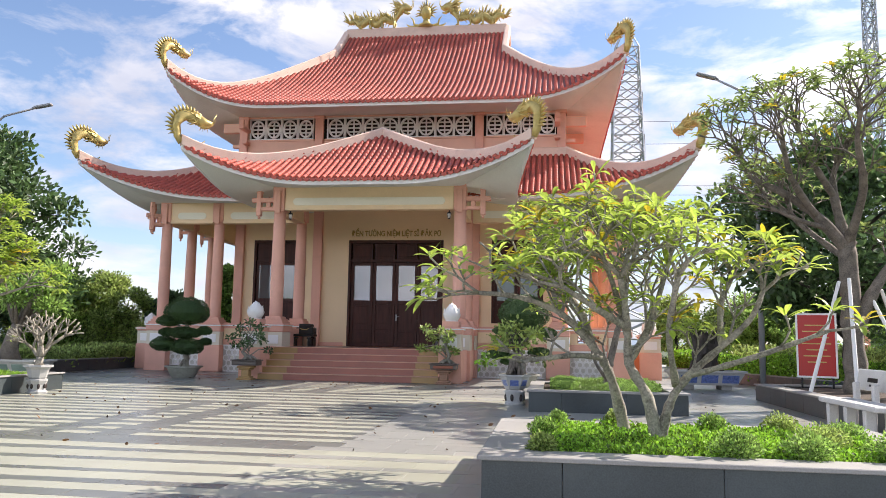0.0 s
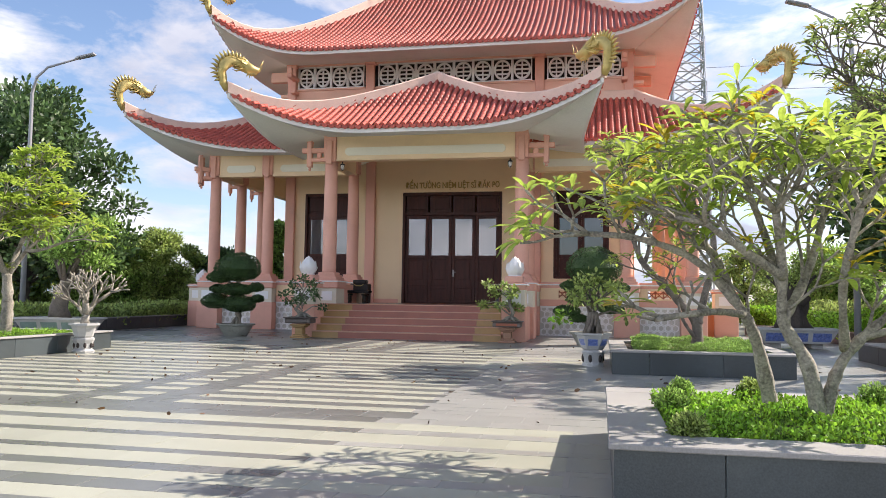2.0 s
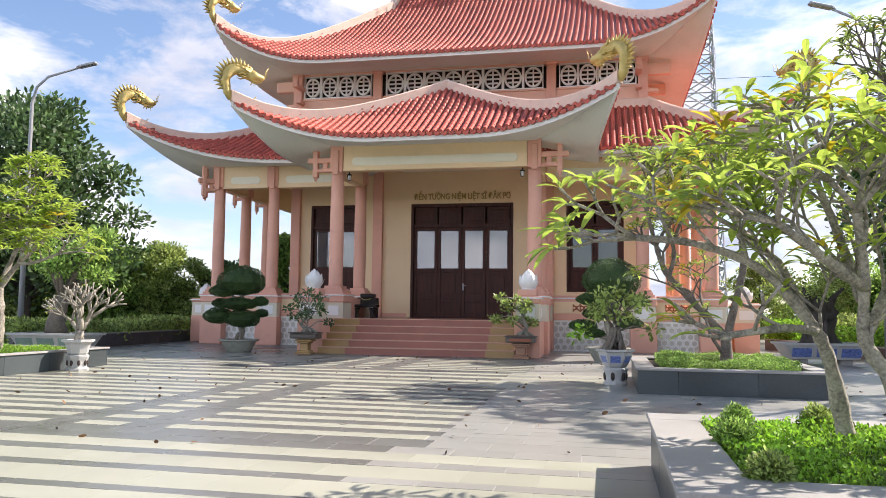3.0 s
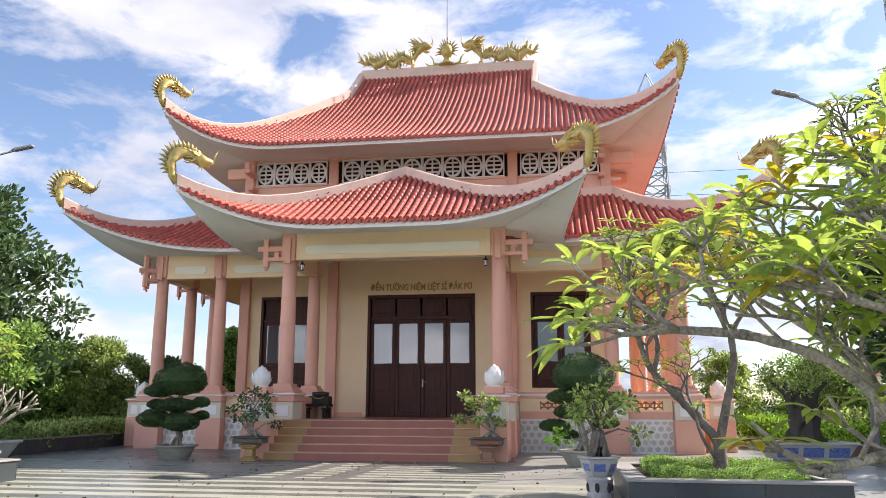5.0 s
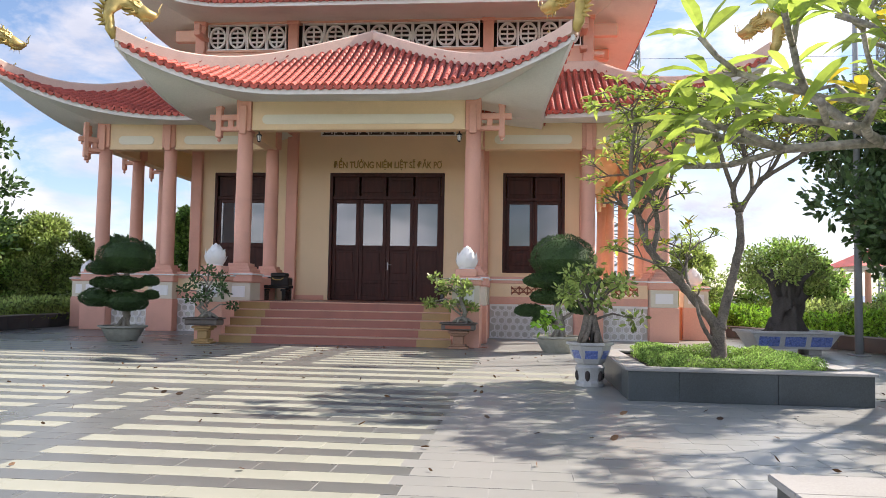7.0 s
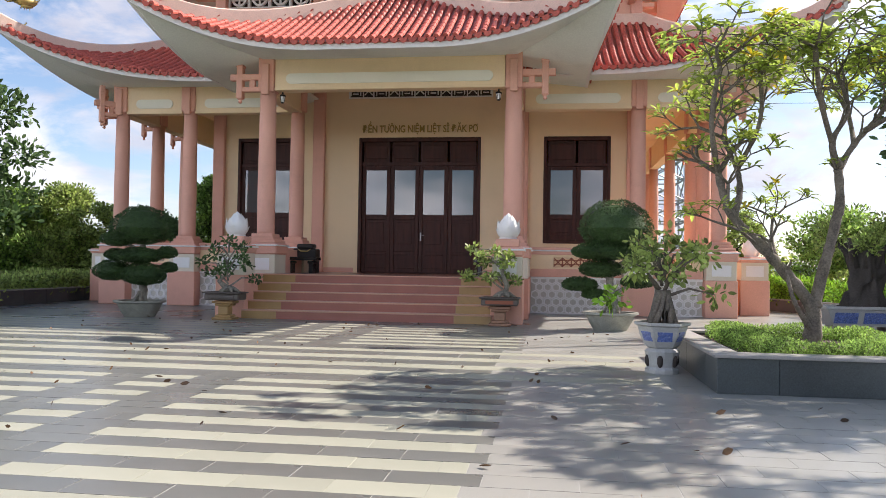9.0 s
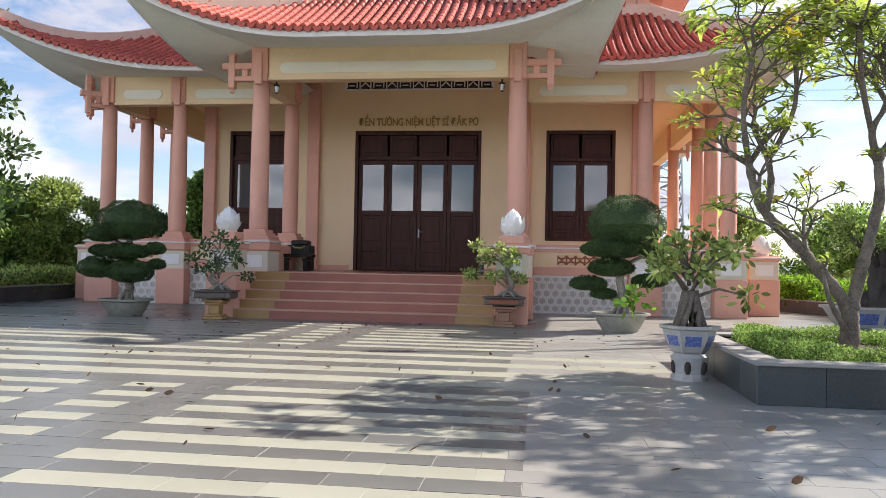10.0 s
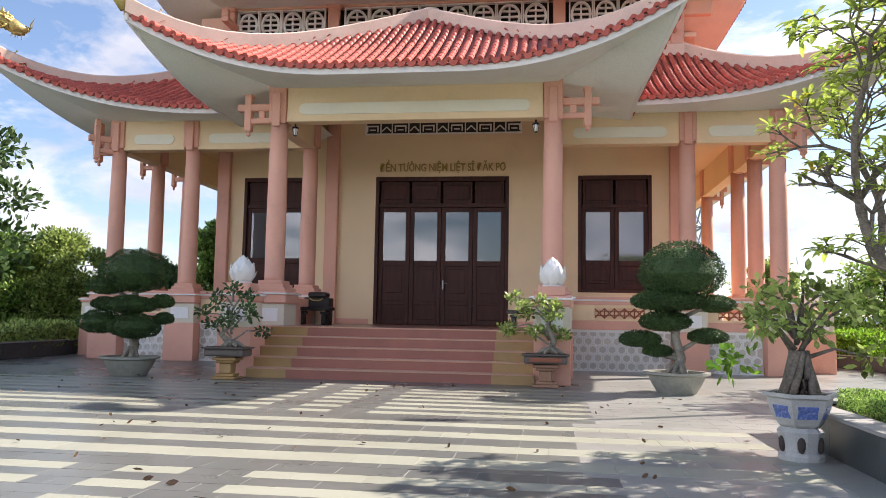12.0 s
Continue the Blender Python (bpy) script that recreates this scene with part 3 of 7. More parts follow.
lower = part("lower_roof", boxes((-6.15, 6.15, 0.05, 2 * CY - 0.05, 7.9, 8.2)), "ridge", hall, "wide lower roof of red tiles with upswept corners")
upper = part("upper_roof", boxes((-3.7, 3.7, CY - 0.13, CY + 0.13, 14.95, 15.42), bevel=0.03), "ridge", hall, "steep upper roof of red tiles with golden ridge ornaments")
porch = part("porch_roof", boxes((-0.12, 0.12, -2.7, 0.0, 8.0, 8.32), bevel=0.03), "ridge", hall, "hipped porch roof of red tiles with upswept corners")

tips = []
for k in range(4):
    fr = k % 2 == 0
    s = RoofSide((0, CY), k, 10.05, 9.2, 10.05, 6.2 if fr else CY, CY if fr else 6.2, CY if fr else 6.2, 5.88, 8.0, 4.6, 1.15, 2.5, 0.25)
    build_slope(lower, s, drips=k != 2, soffit=(7.95, 7.95, 5.86))
    pts = hip_points(s, 1)
    ridge_bar(lower, pts, 0.24, 0.26)
    tips.append((pts[0], pts[0] - pts[3]))
    # band where the slope meets the wall
    w = 6.2 if fr else CY
    o = CY if fr else 6.2
    ridge_bar(lower, [s.c + s.A * a + s.D * (o + 0.08) + Vector((0, 0, 7.98)) for a in (-w - 0.05, w + 0.05)], 0.22, 0.24, "flashing")
    if fr:
        s = RoofSide((0, CY), k, 8.15, 7.8, 8.15, 3.75, 1.85, 0.0, 9.50, 15.05, 4.2, 1.32, 2.4, 0.32)
        zk = s.z(3.75, 1.85)
    else:
        s = RoofSide((0, CY), k, 8.15, 7.8, 8.15, 1.85, 3.75, 3.75, 9.50, 13.45, 4.2, 1.32, 2.4, 0.18)
    build_slope(upper, s, drips=k != 2, soffit=(6.25 if fr else CY + 0.05, (CY + 0.05) if fr else 6.25, 9.62))
    pts = hip_points(s, 1)
    ridge_bar(upper, pts, 0.24, 0.28)
    tips.append((pts[0], pts[0] - pts[3]))
    if fr:
        for sg in (1, -1):
            verge = [s.at(sg * 3.72, 1.9 - 1.9 * i / 6, 0.02) for i in range(7)]
            ridge_bar(upper, verge, 0.26, 0.30, "verge_ridge")
for sg in (1, -1):
    bm = bmesh.new()
    a = [(sg * 3.6, CY - 1.9, 13.2), (sg * 3.6, CY + 1.9, 13.2), (sg * 3.6, CY, 15.1)]
    b = [(sg * 3.72, y, z) for _, y, z in a]
    va, vb = [bm.verts.new(p) for p in a], [bm.verts.new(p) for p in b]
    bm.faces.new(va)
    bm.faces.new(vb[::-1])
    for i in range(3):
        bm.faces.new((va[i], vb[i], vb[(i + 1) % 3], va[(i + 1) % 3]))
    part("gable", bm, "peach", upper, "small peach gable wall")

PC = (0, -2.6)
front = RoofSide(PC, 0, 5.2, 3.62, 4.15, 0.0, 0.0, 0.0, 5.84, 8.1, 1.2, 1.0, 2.2, 0.12)
build_slope(porch, front, singles=True, soffit=(2.95, 1.85, 5.95))
for sg in (1, -1):
    pts = hip_points(front, sg)
    ridge_bar(porch, pts, 0.24, 0.24)
    tips.append((pts[0], pts[0] - pts[3]))
s = RoofSide(PC, 1, 4.15, 4.65, 5.2, 0.0, 0.0, 0.0, 5.84, 8.1, 1.2, 1.0, 2.2, 0.12, open_hi=2.6)
build_slope(porch, s, soffit=(1.85, 2.95, 5.95))
s = RoofSide(PC, 3, 4.15, 4.65, 5.2, 0.0, 0.0, 0.0, 5.84, 8.1, 1.2, 1.0, 2.2, 0.12, open_lo=2.6)
build_slope(porch, s, soffit=(1.85, 2.95, 5.95))


# golden finials
def spike(bm, p, q, r):
    p, q = Vector(p), Vector(q)
    tube(bm, [p, p.lerp(q, 0.55) + Vector((0, 0, 0.02)), q], [r, r * 0.6, 0.004], 5)


def finial_mesh():
    """A curling gold corner ornament: scaled body, back spines, head with mane, horns and whiskers; inward is +x."""
    rnd = random.Random(5)
    bm = bmesh.new()
    pts, rad = [], []
    for i in range(17):
        t = i / 16
        ang = radians(215 - 190 * t)
        pts.append((0.02 + 0.27 * math.cos(ang) + 0.20 * t * t, 0, 0.46 + 0.36 * math.sin(ang) - 0.03 * t))
        rad.append(0.13 + 0.065 * math.sin(math.pi * min(1, t * 1.1)) - 0.03 * t)
    pts = [(-0.05, 0, -0.1), (-0.2, 0, 0.1)] + pts
    rad = [0.13, 0.13] + rad
    tube(bm, pts, rad, 10, 0.75)
    for i in range(2, 17):
        p = Vector(pts[i])
        out = (p - Vector((0.06, 0, 0.45))).normalized()
        spike(bm, p + out * rad[i] * 0.8, p + out * (rad[i] + 0.15) + Vector((-0.05, 0, 0.03)), 0.06)
    h = Vector(pts[-1])
    # head: skull, snout, jaw, horns, mane, whiskers
    tube(bm, [h + Vector((-0.06, 0, 0.03)), h + Vector((0.08, 0, 0.07)), h + Vector((0.22, 0, 0.03)), h + Vector((0.34, 0, 0.03)), h + Vector((0.42, 0, 0.06))], [0.13, 0.185, 0.135, 0.11, 0.06], 9)
    tube(bm, [h + Vector((0.05, 0, -0.07)), h + Vector((0.2, 0, -0.10)), h + Vector((0.33, 0, -0.09))], [0.085, 0.065, 0.03], 7)
    for sy in (-1, 1):
        tube(bm, [h + Vector((0.0, 0.06 * sy, 0.10)), h + Vector((-0.12, 0.10 * sy, 0.2)), h + Vector((-0.28, 0.10 * sy, 0.26)), h + Vector((-0.38, 0.11 * sy, 0.36))], [0.03, 0.026, 0.02, 0.006], 6)
        tube(bm, [h + Vector((0.36, 0.04 * sy, 0.05)), h + Vector((0.47, 0.07 * sy, 0.10)), h + Vector((0.46, 0.08 * sy, 0.22)), h + Vector((0.52, 0.07 * sy, 0.36))], [0.018, 0.016, 0.012, 0.004], 5)
        lathe([(0.005, -0.025), (0.03, 0), (0.005, 0.025)], 6, h.x + 0.16, h.y + 0.075 * sy, bm)
    for i in range(42):
        b = h + Vector((rnd.uniform(-0.08, 0.14), rnd.uniform(-0.09, 0.09), rnd.uniform(-0.04, 0.13)))
        up, back = rnd.uniform(-0.02, 0.42), -rnd.uniform(0.22, 0.46)
        q = b + Vector((back, rnd.uniform(-0.14, 0.14), up))
        w = Vector((0.03, 0, 0.05))
        tube(bm, [b, b.lerp(q, 0.35) + w, b.lerp(q, 0.7) - w * 0.6, q], [0.044, 0.034, 0.022, 0.004], 5)
    for i in range(6):
        b = h + Vector((rnd.uniform(0.0, 0.25), rnd.uniform(-0.05, 0.05), -0.1))
        spike(bm, b, b + Vector((rnd.uniform(-0.08, 0.02), 0, -rnd.uniform(0.08, 0.16))), 0.018)
    me = bpy.data.meshes.new("finial")
    bm.to_mesh(me)
    bm.free()
    me.materials.append(M["gold"])
    me.polygons.foreach_set("use_smooth", [True] * len(me.polygons))
    return me


fin = finial_mesh()
for i, (p, d) in enumerate(tips):
    f = new("dragon_finial", fin)
    f.parent = upper if i in (1, 3, 5, 7) else (lower if i < 8 else porch)
    f.matrix_basis = pose(p.x - 0.05 * d.x, p.y - 0.05 * d.y, p.z + 0.1, 0, 0, math.degrees(math.atan2(-d.y, -d.x))) @ Matrix.Scale(0.94, 4)


def ridge_beast():
    """A long gold ridge ornament that snakes towards +x, with spines, legs and a raised head."""
    rnd = random.Random(9)
    bm = bmesh.new()
    pts = [(-1.55 + 2.2 * i / 22, 0.05 * math.sin(i * 0.8), 0.22 + 0.075 * math.sin(i * 0.95) + 0.75 * max(0, i / 22 - 0.72)) for i in range(23)]
    rad = [0.05 + 0.075 * math.sin(math.pi * min(0.85, i / 22 + 0.12)) for i in range(23)]
    tube(bm, pts, rad, 9)
    for i in list(range(1, 22)) * 3:
        p = Vector(pts[i])
        spike(bm, p + Vector((0, 0, rad[i] * 0.8)), p + Vector((rnd.uniform(-0.2, 0.04), rnd.uniform(-0.05, 0.05), rad[i] + rnd.uniform(0.12, 0.26))), 0.04)
        spike(bm, p, p + Vector((rnd.uniform(-0.26, 0.08), rnd.choice((-1, 1)) * 0.14, rnd.uniform(-0.18, 0.2))), 0.036)
    for i in (4, 8, 13, 18):
        p = Vector(pts[i])
        for sy in (-1, 1):
            tube(bm, [p, p + Vector((0.10, 0.12 * sy, -0.02)), p + Vector((0.06, 0.12 * sy, -p.z + 0.02)), p + Vector((0.16, 0.12 * sy, -p.z))], [0.055, 0.05, 0.035, 0.03], 6)
    h = Vector(pts[-1]) + Vector((0.02, 0, 0.1))
    tube(bm, [Vector(pts[-2]), h, h + Vector((0.14, 0, 0.05)), h + Vector((0.30, 0, 0.0)), h + Vector((0.40, 0, 0.02))], [0.1, 0.12, 0.125, 0.085, 0.04], 9)
    tube(bm, [h + Vector((0.06, 0, -0.08)), h + Vector((0.22, 0, -0.15)), h + Vector((0.33, 0, -0.14))], [0.06, 0.045, 0.02], 6)
    for i in range(34):
        b = h + Vector((rnd.uniform(-0.1, 0.1), rnd.uniform(-0.08, 0.08), rnd.uniform(-0.08, 0.12)))
        spike(bm, b, b + Vector((-rnd.uniform(0.2, 0.5), rnd.uniform(-0.08, 0.08), rnd.uniform(-0.12, 0.30))), 0.034)
    for sy in (-1, 1):
        tube(bm, [h + Vector((0.36, 0.04 * sy, 0.03)), h + Vector((0.44, 0.08 * sy, 0.10)), h + Vector((0.42, 0.09 * sy, 0.24)), h + Vector((0.48, 0.09 * sy, 0.34))], [0.018, 0.015, 0.012, 0.004], 5)
    for i in range(5):
        b = Vector(pts[0])
        spike(bm, b, b + Vector((-0.3, rnd.uniform(-0.1, 0.1), 0.05 + 0.08 * i)), 0.04)
    me = bpy.data.meshes.new("ridge_dragon")
    bm.to_mesh(me)
    bm.free()
    me.materials.append(M["gold"])
    me.polygons.foreach_set("use_smooth", [True] * len(me.polygons))
    return me


beast = ridge_beast()
for x, rz in ((-1.85, 0), (1.85, 180)):
    f = new("dragon_ornament", beast)
    f.parent = upper
    f.matrix_basis = pose(x, CY, 15.40, 0, 0, rz) @ Matrix.Diagonal((1.12, 1.3, 1.55, 1))
bm = lathe([(0.32, 0.0), (0.34, 0.06), (0.22, 0.1), (0.14, 0.22), (0.12, 0.3)], 14)
lathe([(0.02, 0.28), (0.15, 0.34), (0.22, 0.46), (0.23, 0.55), (0.19, 0.68), (0.1, 0.76), (0.02, 0.8)], 14, bm=bm)
for i in range(14):
    t = radians(-20 + 220 * i / 13)
    p = Vector((0.2 * math.cos(t), 0, 0.54 + 0.2 * math.sin(t)))
    q = Vector((0.46 * math.cos(t) + 0.05 * math.sin(3 * t), 0.03 * (-1) ** i, 0.54 + (0.44 if i % 2 else 0.52) * math.sin(t)))
    spike(bm, p, q, 0.045)
for sg in (-1, 1):
    tube(bm, [(0.25 * sg, 0, 0.05), (0.5 * sg, 0, 0.12), (0.55 * sg, 0, 0.3), (0.68 * sg, 0, 0.42)], [0.06, 0.05, 0.035, 0.006], 6)
    tube(bm, [(0.3 * sg, 0, 0.02), (0.7 * sg, 0, 0.06), (0.85 * sg, 0, 0.16)], [0.05, 0.04, 0.006], 6)
bmesh.ops.scale(bm, verts=bm.verts, vec=(1.1, 1.2, 1.3))
bmesh.ops.translate(bm, verts=bm.verts, vec=(0, CY, 15.40))
part("flaming_pearl", bm, "gold", upper, "golden flaming pearl on the ridge", smooth=True)
part("lightning_rod", tube(bmesh.new(), [(0, CY, 16.0), (0, CY, 18.6)], [0.02, 0.012], 6), "iron", upper, "thin dark lightning rod")

# walls of the hall, with a doorway and windows cut through
OPEN = [(-5.45, -3.55, 1.83, 4.84), (-1.775, 1.775, FL, 4.84), (3.55, 5.40, 1.83, 4.84)]
fw = part("front_wall", boxes((-6.15, 6.15, 0.0, 0.25, 4.84, 8.0)), "cream", hall, "cream painted front wall")
x = -6.15
for x0, x1, z0, z1 in OPEN:
    part("wall_pier", boxes((x, x0, 0.0, 0.25, 0.0, 4.84)), "cream", fw)
    if z0 > FL:
        part("wall_spandrel", boxes((x0, x1, 0.0, 0.25, 0.0, z0)), "cream", fw)
    x = x1
part("wall_pier", boxes((x, 6.15, 0.0, 0.25, 0.0, 4.84)), "cream", fw)
for r in ((-6.15, -5.9, 0.25, 11.15, 0, 8.0), (5.9, 6.15, 0.25, 11.15, 0, 8.0), (-6.15, 6.15, 11.15, 11.4, 0, 8.0)):
    part("rear_wall", boxes(r), "cream", hall)
part("hall_floor", boxes((-5.9, 5.9, 0.25, 11.15, 0.5, FL - 0.01)), "floor", hall)
part("hall_ceiling", boxes((-5.9, 5.9, 0.25, 11.15, 6.4, 6.6)), "ivory", hall)
for r in ((-6.17, -1.9), (1.9, 6.17)):
    part("skirting", boxes((*r, -0.03, 0.0, FL, FL + 0.14)), "pink", hall, "pink skirting course")
for r in ((-6.15, 6.15, 0.0, 0.2, 8.2, 8.72), (-6.15, 6.15, 0.0, 0.2, 9.56, 10.4), (-6.15, -5.95, 0.2, 11.2, 8.2, 10.4), (5.95, 6.15, 0.2, 11.2, 8.2, 10.4), (-6.15, 6.15, 11.2, 11.4, 8.2, 10.4)):
    part("upper_wall", boxes(r), "peach", hall, "peach upper storey wall")
# dark sheet whose colour gives the shade seen through the lattice
part("lattice_shade_sheet", boxes((-5.9, 5.9, 0.3, 0.4, 8.6, 9.7)), "void_shade", hall, "dark sheet painted as the shade behind the lattice")
for x in (-6.05, -3.05, 3.05, 6.05):
    part("upper_pilaster", boxes((x - 0.16, x + 0.16, -0.14, 0.0, 8.2, 9.75), (x - 0.2, x + 0.2, -0.2, 0.0, 9.5, 9.8), bevel=0.02), "pink", hall, "pink pilaster of the upper storey")
# side face of the upper storey with stepped brackets
for sg in (-1, 1):
    for y in (0.15, 2.6, 5.7, 8.8, 11.2):
        for x1, z0, z1 in ((6.95, 9.05, 9.42), (6.55, 8.45, 8.58)):
            part("upper_bracket", boxes((min(sg * 6.15, sg * x1), max(sg * 6.15, sg * x1), y - 0.11, y + 0.11, z0, z1), bevel=0.02), "peach", hall, "stepped peach eave bracket")
for x in (-5.9, 5.9):
    part("upper_bracket", boxes((x - 0.1, x + 0.1, -0.76, -0.01, 9.0, 9.14), (x - 0.1, x + 0.1, -0.76, -0.61, 9.14, 9.36), bevel=0.02), "pink", hall)
    part("upper_bracket", boxes((x - 0.1, x + 0.1, -0.41, -0.01, 8.5, 8.62), bevel=0.02), "pink", hall)


def lattice_mesh(w, h):
    bm = bmesh.new()
    t = 0.035
    for r in ((-w / 2, -w / 2 + t, -h / 2, h / 2), (w / 2 - t, w / 2, -h / 2, h / 2), (-w / 2 + t, w / 2 - t, -h / 2, -h / 2 + t), (-w / 2 + t, w / 2 - t, h / 2 - t, h / 2)):
        box(bm, r[0], r[1], -0.08, 0.04, r[2], r[3])
    rx, rz, n = w / 2 - t - 0.005, h / 2 - t - 0.02, 20
    ring = []
    for i in range(n):
        a = 2 * math.pi * i / n
        ring.append([bm.verts.new(((rx - k) * math.cos(a), y, (rz - k) * math.sin(a))) for k, y in ((0, -0.06), (0.065, -0.06), (0.065, 0.02), (0, 0.02))])
    for i in range(n):
        for k in range(4):
            bm.faces.new((ring[i][k], ring[(i + 1) % n][k], ring[(i + 1) % n][(k + 1) % 4], ring[i][(k + 1) % 4]))
    box(bm, -0.024, 0.024, -0.05, 0.01, -rz + 0.03, rz - 0.03)
    for z, l in ((0.0, rx - 0.04), (rz * 0.42, rx * 0.62), (-rz * 0.42, rx * 0.62)):
        box(bm, -l, -0.024, -0.05, 0.01, z - 0.024, z + 0.024)
        box(bm, 0.024, l, -0.05, 0.01, z - 0.024, z + 0.024)
    me = bpy.data.meshes.new("lattice_panel")
    bm.to_mesh(me)
    bm.free()
    me.materials.append(M["white"])
    return me


for x0, x1, n in ((-5.85, -3.3, 4), (-2.78, 2.78, 8), (3.3, 5.85, 4)):
    w = (x1 - x0) / n
    me = lattice_mesh(w - 0.01, 0.82)
    grp = part("lattice_window", boxes((x0 - 0.05, x1 + 0.05, -0.05, 0.1, 8.66, 8.72), (x0 - 0.05, x1 + 0.05, -0.05, 0.1, 9.56, 9.62)), "peach", hall, "row of white pierced lattice panels")
    for i in range(n):
        p = new("lattice_panel", me)
        p.parent, p.location = grp, (x0 + w * (i + 0.5), 0.05, 9.14)


# doors and windows
def leaf(parent, x0, x1, z0, z1, gz0, gz1, y, name="door_leaf"):
    """A framed wooden leaf with a glass pane above a raised panel."""
    f = 0.11
    lo = [(x0, x0 + f, y, y + 0.06, z0, z1), (x1 - f, x1, y, y + 0.06, z0, z1), (x0 + f, x1 - f, y, y + 0.06, z0, z0 + 0.14), (x0 + f, x1 - f, y, y + 0.06, gz0 - 0.14, gz0),
          (x0 + f, x1 - f, y, y + 0.06, gz1, z1), (x0 + f, x1 - f, y + 0.03, y + 0.05, z0 + 0.14, gz0 - 0.14)]
    if gz0 - z0 > 1.2:
        lo.append((x0 + f, x1 - f, y, y + 0.06, z0 + 0.52, z0 + 0.62))
    lo.append((x0 + f + 0.08, x1 - f - 0.08, y + 0.012, y + 0.03, gz0 - 0.85 if gz0 - z0 > 1.2 else z0 + 0.22, gz0 - 0.22))
    ob = part(name, boxes(*lo, bevel=0.008), "wood", parent)
    g = part("pane", boxes((x0 + f, x1 - f, y + 0.025, y + 0.035, gz0, gz1)), "glass", ob, "dusty glass pane")
    g.visible_shadow = False
    return ob


door = part("entrance_door", boxes((-1.775, -1.68, -0.02, 0.2, FL, 4.84), (1.68, 1.775, -0.02, 0.2, FL, 4.84), (-1.68, 1.68, -0.02, 0.2, 4.72, 4.84), (-1.68, 1.68, 0.02, 0.14, 4.02, 4.14), bevel=0.01), "wood", hall, "closed dark red wooden four-leaf entrance door")
for i in range(4):
    x0 = -1.68 + 0.84 * i
    lf = leaf(door, x0 + 0.004, x0 + 0.836, FL + 0.01, 4.02, 2.61, 3.9, 0.06)
    part("transom_panel", boxes((x0 + 0.03, x0 + 0.81, 0.07, 0.11, 4.14, 4.72), (x0 + 0.1, x0 + 0.74, 0.05, 0.07, 4.24, 4.62), bevel=0.01), "wood", door)
    if i == 2:
        bm = boxes((x0 + 0.045, x0 + 0.085, 0.03, 0.06, 1.86, 2.1), bevel=0.006)
        tube(bm, [(x0 + 0.065, 0.0, 2.03), (x0 + 0.065, 0.03, 2.03)], [0.012, 0.012], 6)
        tube(bm, [(x0 + 0.065, 0.0, 2.03), (x0 + 0.18, 0.0, 2.02)], [0.012, 0.01], 6)
        part("handle", bm, "steel", lf, "steel lever handle")
for x0, x1 in ((-5.45, -3.55), (3.55, 5.40)):
    wn = part("hall_window", boxes((x0, x0 + 0.09, -0.02, 0.2, 1.83, 4.84), (x1 - 0.09, x1, -0.02, 0.2, 1.83, 4.84), (x0 + 0.09, x1 - 0.09, -0.02, 0.2, 4.73, 4.84), (x0 + 0.09, x1 - 0.09, -0.02, 0.2, 1.83, 1.92), (x0 + 0.09, x1 - 0.09, 0.02, 0.14, 4.0, 4.1), bevel=0.01), "wood", hall, "closed dark wooden two-leaf window")
    m = (x0 + x1) / 2
    for a, b in ((x0 + 0.09, m - 0.002), (m + 0.002, x1 - 0.09)):
        leaf(wn, a, b, 1.92, 4.0, 2.65, 3.9, 0.06, "window_leaf")
        part("transom_panel", boxes((a + 0.03, b - 0.03, 0.07, 0.11, 4.1, 4.73), (a + 0.1, b - 0.1, 0.05, 0.07, 4.2, 4.63), bevel=0.01), "wood", wn)

# pierced strip and lettering over the door
strip = part("pierced_strip", boxes((-2.1, 2.1, -0.03, 0.0, 6.34, 6.38), (-2.1, -2.06, -0.03, 0.0, 6.02, 6.34), (2.06, 2.1, -0.03, 0.0, 6.02, 6.34), (-2.1, 2.1, -0.03, 0.0, 5.98, 6.02)), "white", hall, "white pierced frieze strip above the door")
# thin dark sheet on the wall, painted shade for the frieze piercings
part("strip_shade", boxes((-2.06, 2.06, -0.006, -0.002, 6.02, 6.34)), "void_shade", strip)
for i in range(11):
    x = -1.9 + 0.38 * i
    bm = bmesh.new()
    if i % 2 == 0:
        for r in ((-0.16, 0.16, 6.2, 6.235), (-0.16, -0.125, 6.06, 6.2), (0.125, 0.16, 6.06, 6.2), (-0.08, 0.08, 6.10, 6.13)):
            box(bm, x + r[0], x + r[1], -0.028, -0.008, r[2], r[3])
    else:
        for sg in (-1, 1):
            tube(bm, [(x, -0.018, 6.2), (x + 0.12 * sg, -0.018, 6.08)], [0.02, 0.02], 4)
        box(bm, x - 0.17, x - 0.14, -0.028, -0.008, 6.02, 6.34)
        box(bm, x + 0.14, x + 0.17, -0.028, -0.008, 6.02, 6.34)
    part("fret", bm, "white", strip)
cu = bpy.data.curves.new("sign_text", "FONT")
cu.offset = 0.006
cu.body = "\u0110\u1ec0N T\u01af\u1edeNG NI\u1ec6M LI\u1ec6T S\u0128 \u0110\u0102K P\u01a0"
cu.size, cu.extrude, cu.align_x = 0.30, 0.012, "CENTER"
txt = new("lettering_curve", cu)
bpy.context.view_layer.update()
me = bpy.data.meshes.new_from_object(txt.evaluated_get(bpy.context.evaluated_depsgraph_get()))
bpy.data.objects.remove(txt)
wid = max(v.co.x for v in me.vertices) - min(v.co.x for v in me.vertices)
mid = (max(v.co.x for v in me.vertices) + min(v.co.x for v in me.vertices)) / 2
me.materials.clear()
me.materials.append(M["letter"])
t = new("lettering", me)
t.parent = hall
